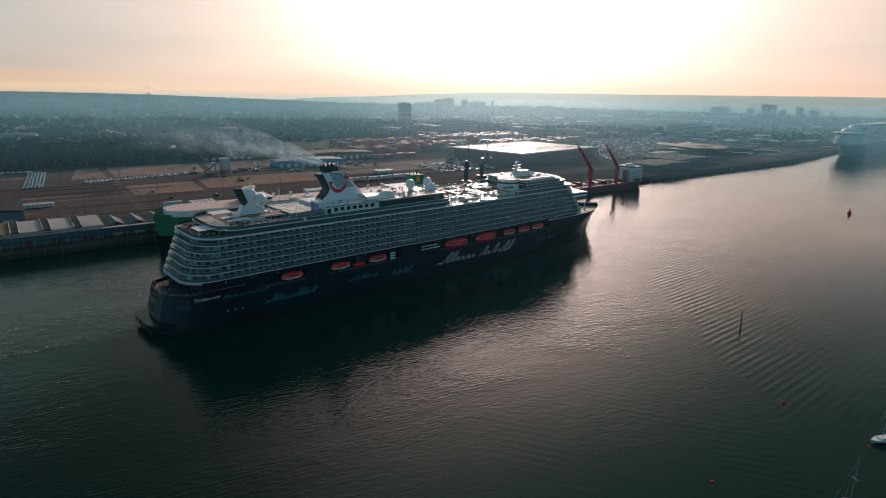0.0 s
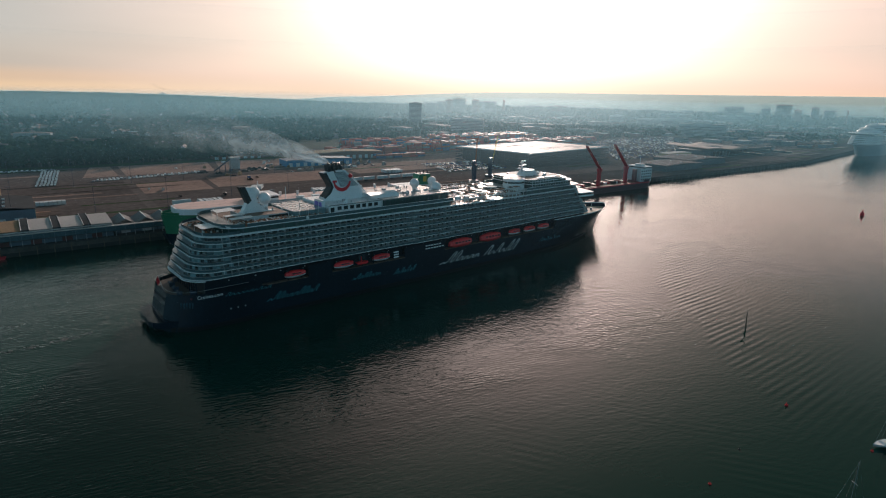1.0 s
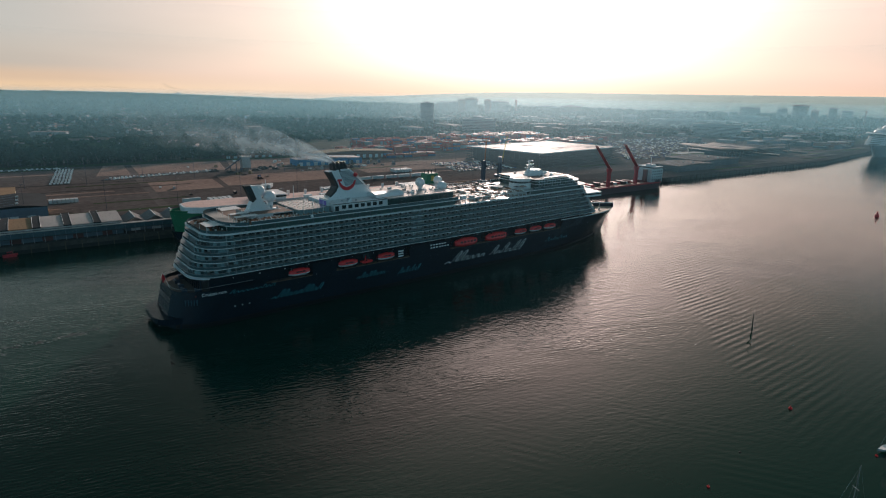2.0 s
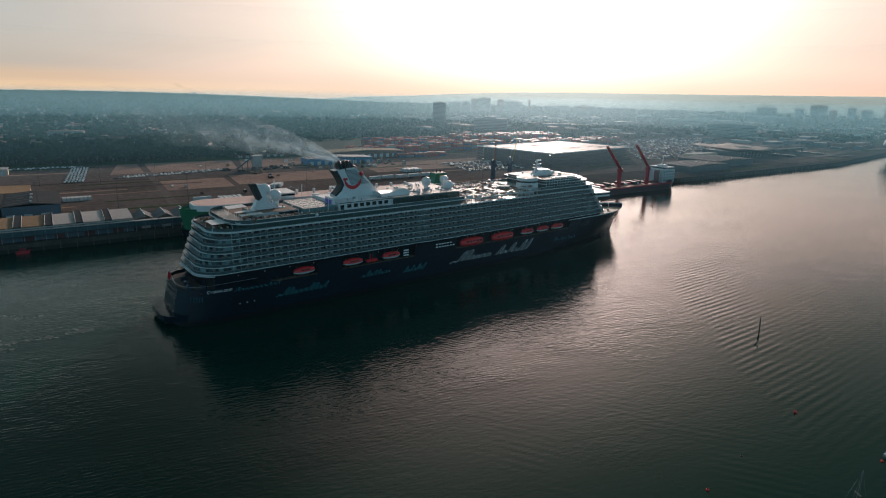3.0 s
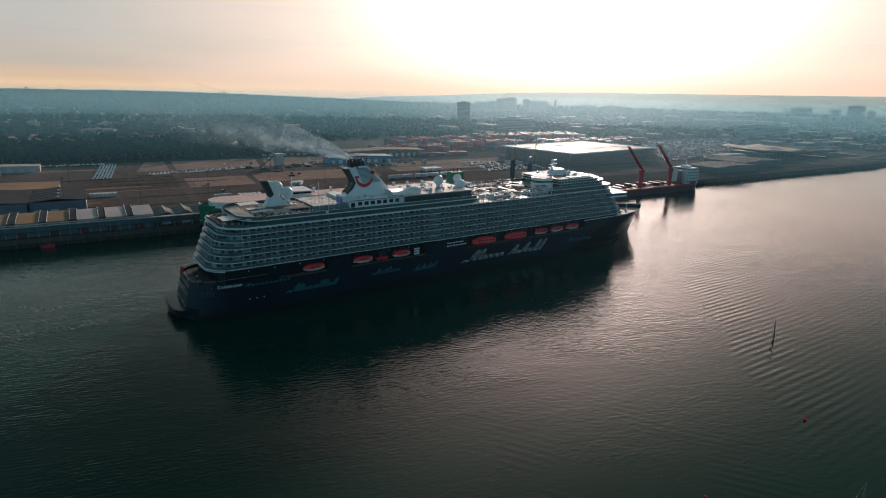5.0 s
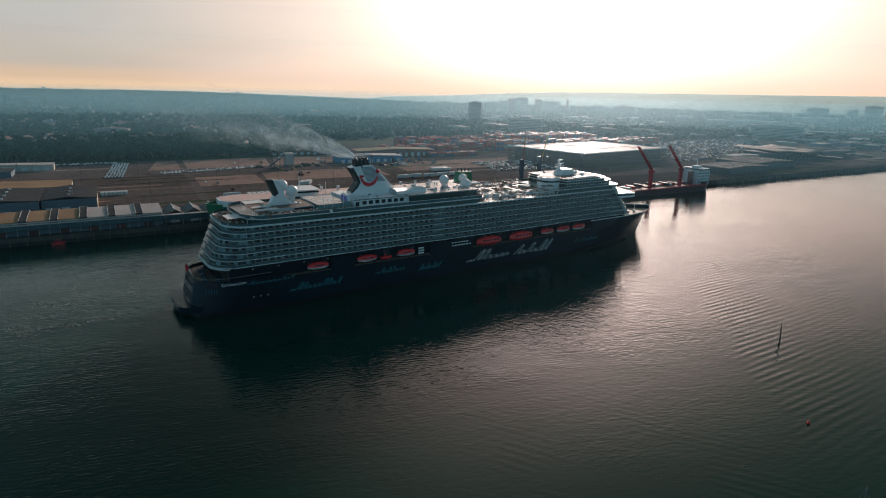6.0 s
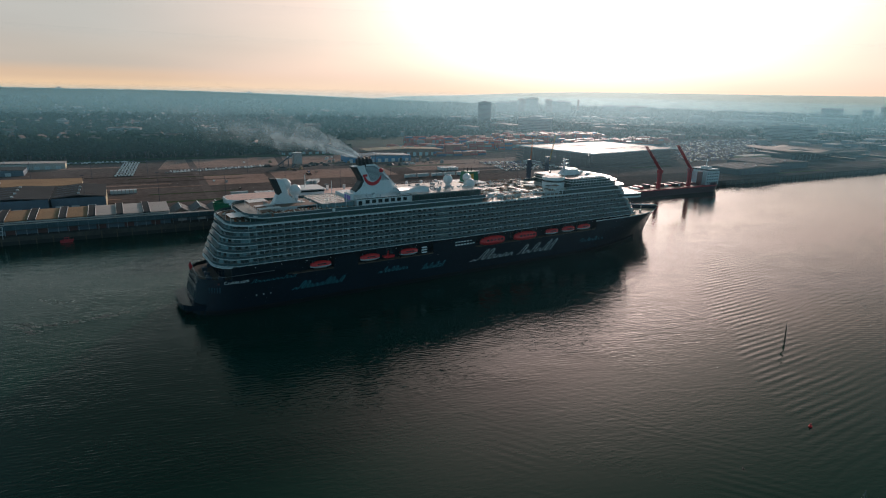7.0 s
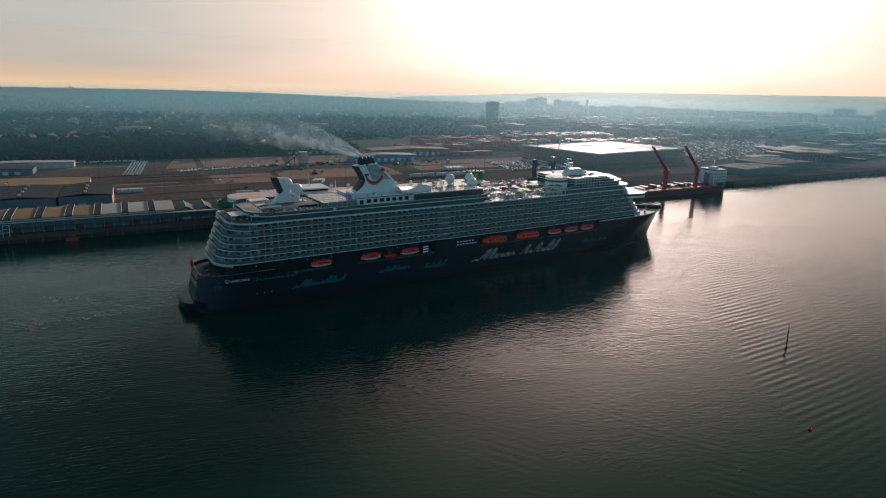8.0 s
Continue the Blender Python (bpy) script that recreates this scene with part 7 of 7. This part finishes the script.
for name, material, seed in (("woodland", LEAF, 1), ("woodland_dark", LEAF2, 2)):
    r = random.Random(seed)
    s = Shape()
    made = 0
    while made < 8200:
        az, q = radians(r.uniform(-50, 40)), r.random()
        dist = 520 * (1 + 6.4 * q ** 1.25)
        x, y = 13 + dist * math.sin(az), 5 + dist * math.cos(az)
        rel = Vector((x, y)) - QUAY_START
        sx, dy = rel @ QX, rel @ QN
        if dy < (392 if sx < 330 else 575 if sx < 720 else 440 if sx < 1400 else 90 + quay_line(sx)):
            continue
        dens = 0.5 + 0.5 * noise.noise((x * 0.004, y * 0.004, 3.0))
        belt = dy < 620 and sx < 330
        if not belt and r.random() > dens * 1.0:
            continue
        size = (2.6 + dist * 0.0016) * r.uniform(0.6, 1.4)
        z = rise(dy)
        for j in range(3 if dist < 1500 else 2):
            s.ball((x + r.uniform(-1, 1) * size, y + r.uniform(-1, 1) * size, z + size * r.uniform(0.6, 1.5)), size * r.uniform(0.6, 1.0), 6, 4, 0.85, 0.35, r)
        made += 1
    tagged(part(name, s, material, smooth=True), "thick green town trees and woodland", "woodland", kind="stuff")

# ---- town ----
def gable(w, d, h, ridge):
    wall = Shape().box(0, w, 0, d, 0, h).add([(0, 0, h), (0, d, h), (0, d / 2, h + ridge)], [(0, 1, 2)]).add([(w, 0, h), (w, d, h), (w, d / 2, h + ridge)], [(0, 1, 2)])
    roof = Shape()
    for a, b in ((-0.4, d / 2), (d + 0.4, d / 2)):
        p = [(-0.4, a, h - 0.2), (w + 0.4, a, h - 0.2), (w + 0.4, b, h + ridge + 0.15), (-0.4, b, h + ridge + 0.15)]
        roof.add(p + [(x, y, z + 0.25) for x, y, z in p], [(0, 1, 2, 3), (4, 5, 6, 7), (0, 1, 5, 4), (1, 2, 6, 5), (3, 0, 4, 7)])
    stack = Shape().box(w * 0.2, w * 0.2 + 0.9, d / 2 - 0.5, d / 2 + 0.5, h + ridge * 0.6, h + ridge + 1.4)
    return wall, roof, stack


kinds = []
for w, d, h, rg, wm, rm in ((9, 8, 5.2, 3.2, BRICKRED, TILE), (16, 8, 5.4, 3.0, BRICKRED, GREYROOF), (11, 9, 5.0, 3.4, RENDERED, TILE), (26, 9, 5.6, 3.2, RENDERED, GREYROOF)):
    a, b, c = gable(w, d, h, rg)
    kinds.append((a.mesh("wall", wm), b.mesh("roof", rm), c.mesh("chimney", BRICKRED), a, b, w))
r = random.Random(14)
bulk_wall, bulk_roof = Shape(), Shape()
made = 0
while made < 2100:
    az, q = radians(r.uniform(-50, 40)), r.random()
    dist = 640 * (1 + 3.4 * q)
    x, y = 13 + dist * math.sin(az), 5 + dist * math.cos(az)
    rel = Vector((x, y)) - QUAY_START
    sx, dy = rel @ QX, rel @ QN
    if dy < (430 if sx < 330 else 590 if sx < 720 else 460 if sx < 1400 else 110 + quay_line(sx)):
        continue
    if az < radians(-6) and r.random() < 0.68:
        continue
    k = r.randrange(4)
    turn = 90 * r.randrange(2) + 20 * noise.noise((x * 0.003, y * 0.003, 0)) + r.uniform(-6, 6) + 20
    m = pose(x, y, rise(dy) - 0.2, 0, 0, turn)
    if made < 230 and dist < 1500:
        h = thing("house", m, ("small red brick house with a brown tiled roof", "brick terrace with a grey slate roof", "pale rendered house with a brown tiled roof", "pale rendered terrace with a grey roof")[k] + " among town trees", "house", "houses of the town")
        part("wall", kinds[k][0], None, h)
        part("roof", kinds[k][1], None, h)
        part("chimney", kinds[k][2], None, h)
    else:
        bulk_wall.add([m @ Vector(p) for p in kinds[k][3].v], kinds[k][3].f)
        bulk_roof.add([m @ Vector(p) for p in kinds[k][4].v], kinds[k][4].f)
    made += 1
tagged(part("town_house_walls", bulk_wall, TOWERWALL), "pale walls of far town houses", "houses", kind="stuff")
tagged(part("town_house_roofs", bulk_roof, TILE), "brown roofs of far town houses", "roofs", kind="stuff")

# low works, schools and stores among the houses
r = random.Random(23)
works = 0
while works < 105:
    az = radians(r.uniform(-44, -6) if works < 10 else r.uniform(-6, 33))
    dist = r.uniform(880, 2300)
    x, y = 13 + dist * math.sin(az), 5 + dist * math.cos(az)
    rel = Vector((x, y)) - QUAY_START
    sx, dy = rel @ QX, rel @ QN
    if dy < (470 if sx < 330 else 620 if sx < 720 else 500 if sx < 1400 else 140 + quay_line(sx)):
        continue
    w, d, h = r.uniform(26, 80), r.uniform(16, 34), r.uniform(7, 15)
    b = thing("works_building", pose(x, y, rise(dy) - 0.3, 0, 0, r.choice((0, 90)) + QUAY_TURN + r.uniform(-15, 15)), "broad low works building with a flat sheet roof", "building", "works of the town")
    part("wall", Shape().box(-w / 2, w / 2, -d / 2, d / 2, 0, h), r.choice((RENDERED, BRICKRED, BLUESHED, TOWERWALL)), b)
    part("roof", Shape().profile([(-w / 2 - 0.4, h), (0, h + 1.2), (w / 2 + 0.4, h), (w / 2 + 0.4, h + 0.3), (0, h + 1.6), (-w / 2 - 0.4, h + 0.3)], -d / 2 - 0.4, d / 2 + 0.4), TILE if works < 10 else r.choice((PALEROOF, GREYROOF, GREYROOF, GREYROOF, TILE)), b)
    works += 1

# taller buildings: x, y, width, top
TOWERS = [
    (575, 1808, 206, 33), (547, 1493, 108, 33), (946, 2287, 133, 36), (794, 2490, 124, 34), (1382, 3348, 96, 59), (1322, 2856, 41, 62),
    (1600, 3262, 74, 75), (1283, 2498, 26, 60), (1993, 3668, 32, 74), (982, 3707, 94, 62), (420, 1862, 43, 40), (-26, 1270, 70, 41),
    (-174, 1588, 34, 67), (-193, 2271, 43, 61), (-162, 2421, 35, 63), (-131, 2448, 30, 72), (-92, 2482, 52, 77), (-25, 2540, 29, 72),
]
TOWERS += [(1522, 2818, 31, 69), (1620, 2878, 46, 59), (26, 2585, 76, 66), (268, 3037, 85, 48), (367, 2883, 94, 50), (-838, 1088, 40, 14), (-928, 997, 21, 19), (-651, 1047, 43, 12), (-444, 1865, 109, 17), (-282, 1859, 45, 18), (253, 1705, 48, 14), (-540, 1598, 32, 15)]
r = random.Random(41)
for x, y, w, top in TOWERS:
    z0 = rise((Vector((x, y)) - QUAY_START) @ QN) - 0.5
    tall = top - z0
    dep = min(w, 24) * r.uniform(0.7, 1.0)
    turn = -math.degrees(math.atan2(x - 13, y - 5)) + r.uniform(-12, 12)
    b = thing("apartment_building" if tall > w else "office_building", pose(x, y, z0, 0, 0, turn), "tall concrete apartment tower rising over the town" if tall > w else "broad flat-roofed office building in the town", "building")
    m = r.choice((TOWERWALL, TOWERWALL, RENDERED, BRICKRED))
    part("wall", Shape().box(-w / 2, w / 2, -dep / 2, dep / 2, 0, tall), m, b)
    for i in range(int(tall / 3.2) - 1):
        part("window_band", Shape().box(-w / 2 + 1, w / 2 - 1, -dep / 2 - 0.08, -dep / 2, 2 + i * 3.2, 3.5 + i * 3.2), GLASS, b)
    part("parapet", Shape().box(-w / 2 - 0.3, w / 2 + 0.3, -dep / 2 - 0.3, dep / 2 + 0.3, tall, tall + 0.8), PALEROOF, b)
    part("plant_room", Shape().box(-w / 5, w / 6, -dep / 4, dep / 4, tall + 0.8, tall + 3.6), m, b)
ch = thing("chimney_stack", pose(99, 2649, 10), "tall slender brick factory chimney", "chimney")
part("shaft", Shape().tube((0, 0, 0), (0, 0, 63), 5.6, 4.2, 14), BRICKRED, ch, smooth=True)
part("rim", Shape().tube((0, 0, 63), (0, 0, 64.5), 4.8, 4.8, 14), BRICKRED, ch)
ch = thing("chimney_stack", pose(1325, 2240, 8), "slender dark chimney among the far buildings", "chimney")
part("shaft", Shape().tube((0, 0, 0), (0, 0, 56), 4.0, 3.0, 12), BRICKRED, ch, smooth=True)
part("rim", Shape().tube((0, 0, 56), (0, 0, 57.2), 3.5, 3.5, 12), BRICKRED, ch)
tc = thing("tower_crane", pose(996, 2620, 8), "pale luffing tower crane over the town", "crane")
part("mast", Shape().tube((0, 0, 0), (0, 0, 58), 1.5, 1.5, 4), STEEL, tc)
part("jib", Shape().tube((0, 0, 58), (9, 0, 106), 1.2, 0.7, 4), STEEL, tc)
part("counter_jib", Shape().tube((0, 0, 58), (-11, 0, 60), 1.2, 1.2, 4), STEEL, tc)
part("counterweight", Shape().box(-12, -8, -1.5, 1.5, 55, 60), CONCRETE, tc)
sp = thing("church", pose(1350, 3478, 8), "stone church with a sharp spire", "church")
part("tower", Shape().box(-6, 6, -6, 6, 0, 36), TOWERWALL, sp)
part("spire", Shape().add([(-6, -6, 36), (6, -6, 36), (6, 6, 36), (-6, 6, 36), (0, 0, 64)], [(0, 1, 4), (1, 2, 4), (2, 3, 4), (3, 0, 4)]), GREYROOF, sp)
part("nave", Shape().profile([(4, 0), (34, 0), (34, 12), (4, 12)], -6, 6).add([(4, -6, 12), (34, -6, 12), (34, 0, 19), (4, 0, 19), (4, 6, 12), (34, 6, 12)], [(0, 1, 2, 3), (3, 2, 5, 4), (0, 3, 4), (1, 5, 2)]), TOWERWALL, sp)
for x, y, z, w in ((-1975, 3590, 45, 34), (-2900, 3050, 47, 30)):
    ws = thing("hospital_block", pose(x, y, z, 0, 0, 28), "far broad block on the wooded ridge", "building")
    part("wall", Shape().box(-w / 2, w / 2, -8, 8, 0, 20), TOWERWALL, ws)
    part("plant_room", Shape().box(-w / 6, w / 5, -6, 6, 20, 27), TOWERWALL, ws)

# ---- far hills ----
def ridge(name, dist, deep, heights, material, label, seed, ragged):
    """A ridge round the view: heights by bearing, falling away towards the town."""
    s = Shape()
    n = 260
    pts = []
    for j, (back, f) in enumerate(((0, 0.0), (deep * 0.35, 0.45), (deep * 0.7, 0.85), (deep, 1.0))):
        for i in range(n + 1):
            az = -60 + 120 * i / n
            h = np.interp(az, [a for a, _ in heights], [b for _, b in heights])
            w = h + ragged * noise.noise((az * 1.7, seed, j)) + ragged * 0.6 * noise.noise((az * 6.0, seed, j))
            q = dist + back + 50 * noise.noise((az * 0.3, j, seed))
            pts.append((13 + q * math.sin(radians(az)), 5 + q * math.cos(radians(az)), 5 + max(1, w - 5) * f))
    s.add(pts, [(j * (n + 1) + i, j * (n + 1) + i + 1, (j + 1) * (n + 1) + i + 1, (j + 1) * (n + 1) + i) for j in range(3) for i in range(n)])
    tagged(part(name, s, material, smooth=True), label, "hills", kind="structure")


ridge("backdrop_near_ridge", 3200, 430, [(-60, 65), (-44, 66), (-36, 68), (-29, 63), (-20, 50), (-14, 41), (-8, 24), (0, 8), (60, 8)], LEAF2, "dark wooded ridge beyond the town", 2.0, 5)
ridge("backdrop_far_hills", 3700, 950, [(-60, 30), (-20, 34), (-17.5, 36), (-14.9, 57), (-9.5, 74), (-4, 100), (1.2, 117), (6.4, 122), (16, 126), (29, 132), (60, 134)], LEAF, "pale far downs on the horizon", 7.0, 3)

# ---- haze sheets ----
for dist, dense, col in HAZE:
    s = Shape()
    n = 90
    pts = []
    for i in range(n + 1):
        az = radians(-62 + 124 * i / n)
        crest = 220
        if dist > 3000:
            # the far sheet's top edge is cut along the crest of the downs
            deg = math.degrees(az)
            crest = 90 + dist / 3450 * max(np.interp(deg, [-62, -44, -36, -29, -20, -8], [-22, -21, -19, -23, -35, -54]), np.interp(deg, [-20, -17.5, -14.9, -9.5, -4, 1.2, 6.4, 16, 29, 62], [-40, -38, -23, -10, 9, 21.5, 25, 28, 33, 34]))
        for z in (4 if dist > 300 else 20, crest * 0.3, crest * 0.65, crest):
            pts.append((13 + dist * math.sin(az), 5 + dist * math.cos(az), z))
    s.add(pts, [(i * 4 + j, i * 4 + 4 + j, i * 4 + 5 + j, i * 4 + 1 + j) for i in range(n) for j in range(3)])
    # the near sheet throws more light forwards, to imitate lens glare over the ship
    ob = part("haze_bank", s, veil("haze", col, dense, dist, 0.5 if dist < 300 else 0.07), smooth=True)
    tagged(ob, "see-through tinted sheet standing in for haze and glare", "haze", "haze over the town", kind="stuff")

# ---- funnel smoke ----
def smoke_material():
    m = bpy.data.materials.new("funnel_smoke")
    m.use_nodes = True
    n, l = m.node_tree.nodes, m.node_tree.links
    n.clear()
    out, mixs, tr = n.new("ShaderNodeOutputMaterial"), n.new("ShaderNodeMixShader"), n.new("ShaderNodeBsdfTransparent")
    both, df, tl = n.new("ShaderNodeMixShader"), n.new("ShaderNodeBsdfDiffuse"), n.new("ShaderNodeBsdfTranslucent")
    df.inputs["Color"].default_value = tl.inputs["Color"].default_value = (0.50, 0.64, 0.70, 1)
    both.inputs[0].default_value = 0.45
    l.new(df.outputs[0], both.inputs[1])
    l.new(tl.outputs[0], both.inputs[2])
    at = n.new("ShaderNodeAttribute")
    at.attribute_name = "smoke_share"
    g, tx, mu = n.new("ShaderNodeNewGeometry"), n.new("ShaderNodeTexNoise"), n.new("ShaderNodeMath")
    tx.inputs["Scale"].default_value, tx.inputs["Detail"].default_value, tx.inputs["Distortion"].default_value = 0.09, 4, 0.7
    l.new(g.outputs["Position"], tx.inputs["Vector"])
    mr = n.new("ShaderNodeMapRange")
    mr.inputs["From Min"].default_value, mr.inputs["From Max"].default_value = 0.22, 0.74
    l.new(tx.outputs["Fac"], mr.inputs["Value"])
    mu.operation = "MULTIPLY"
    l.new(mr.outputs["Result"], mu.inputs[0])
    l.new(at.outputs["Fac"], mu.inputs[1])
    l.new(mu.outputs[0], mixs.inputs[0])
    l.new(tr.outputs[0], mixs.inputs[1])
    l.new(both.outputs[0], mixs.inputs[2])
    l.new(mixs.outputs[0], out.inputs["Surface"])
    return m


s = Shape()
dens = []
n, k = 60, 32
mouth = cruise.matrix_basis @ Vector((83.2, 0, 58.2))
for i in range(n + 1):
    a = i / n
    # the plume drifts back and to port, spreads, and thins
    c = mouth + Vector((-165 * a ** 1.08, 110 * a, 17 * a ** 0.9 + 1.5 * math.sin(9 * a) * a))
    r = 1.3 + 33 * a ** 1.0
    for j in range(k):
        o = 2 * math.pi * j / k
        wob = 1 + 0.3 * noise.noise((2 * math.cos(o), 2 * math.sin(o), a * 8))
        s.v.append((c.x + 0.4 * r * wob * math.cos(o), c.y + r * wob * math.cos(o), c.z + 0.62 * r * wob * math.sin(o)))
        dens.append(abs(math.cos(o)) ** 2.2 * min(1, 8 * a + 0.75) * (0.75 * (1 - a) ** 2.4 + 0.42 * (1 - a) ** 1.1))
for i in range(n):
    for j in range(k):
        s.f.append((i * k + j, i * k + (j + 1) % k, (i + 1) * k + (j + 1) % k, (i + 1) * k + j))
me = s.mesh("smoke", smoke_material(), True)
att = me.attributes.new("smoke_share", "FLOAT", "POINT")
att.data.foreach_set("value", dens)
tagged(part("funnel_smoke", me, None), "thin grey smoke drifting from the ship's funnel", "smoke", kind="stuff")
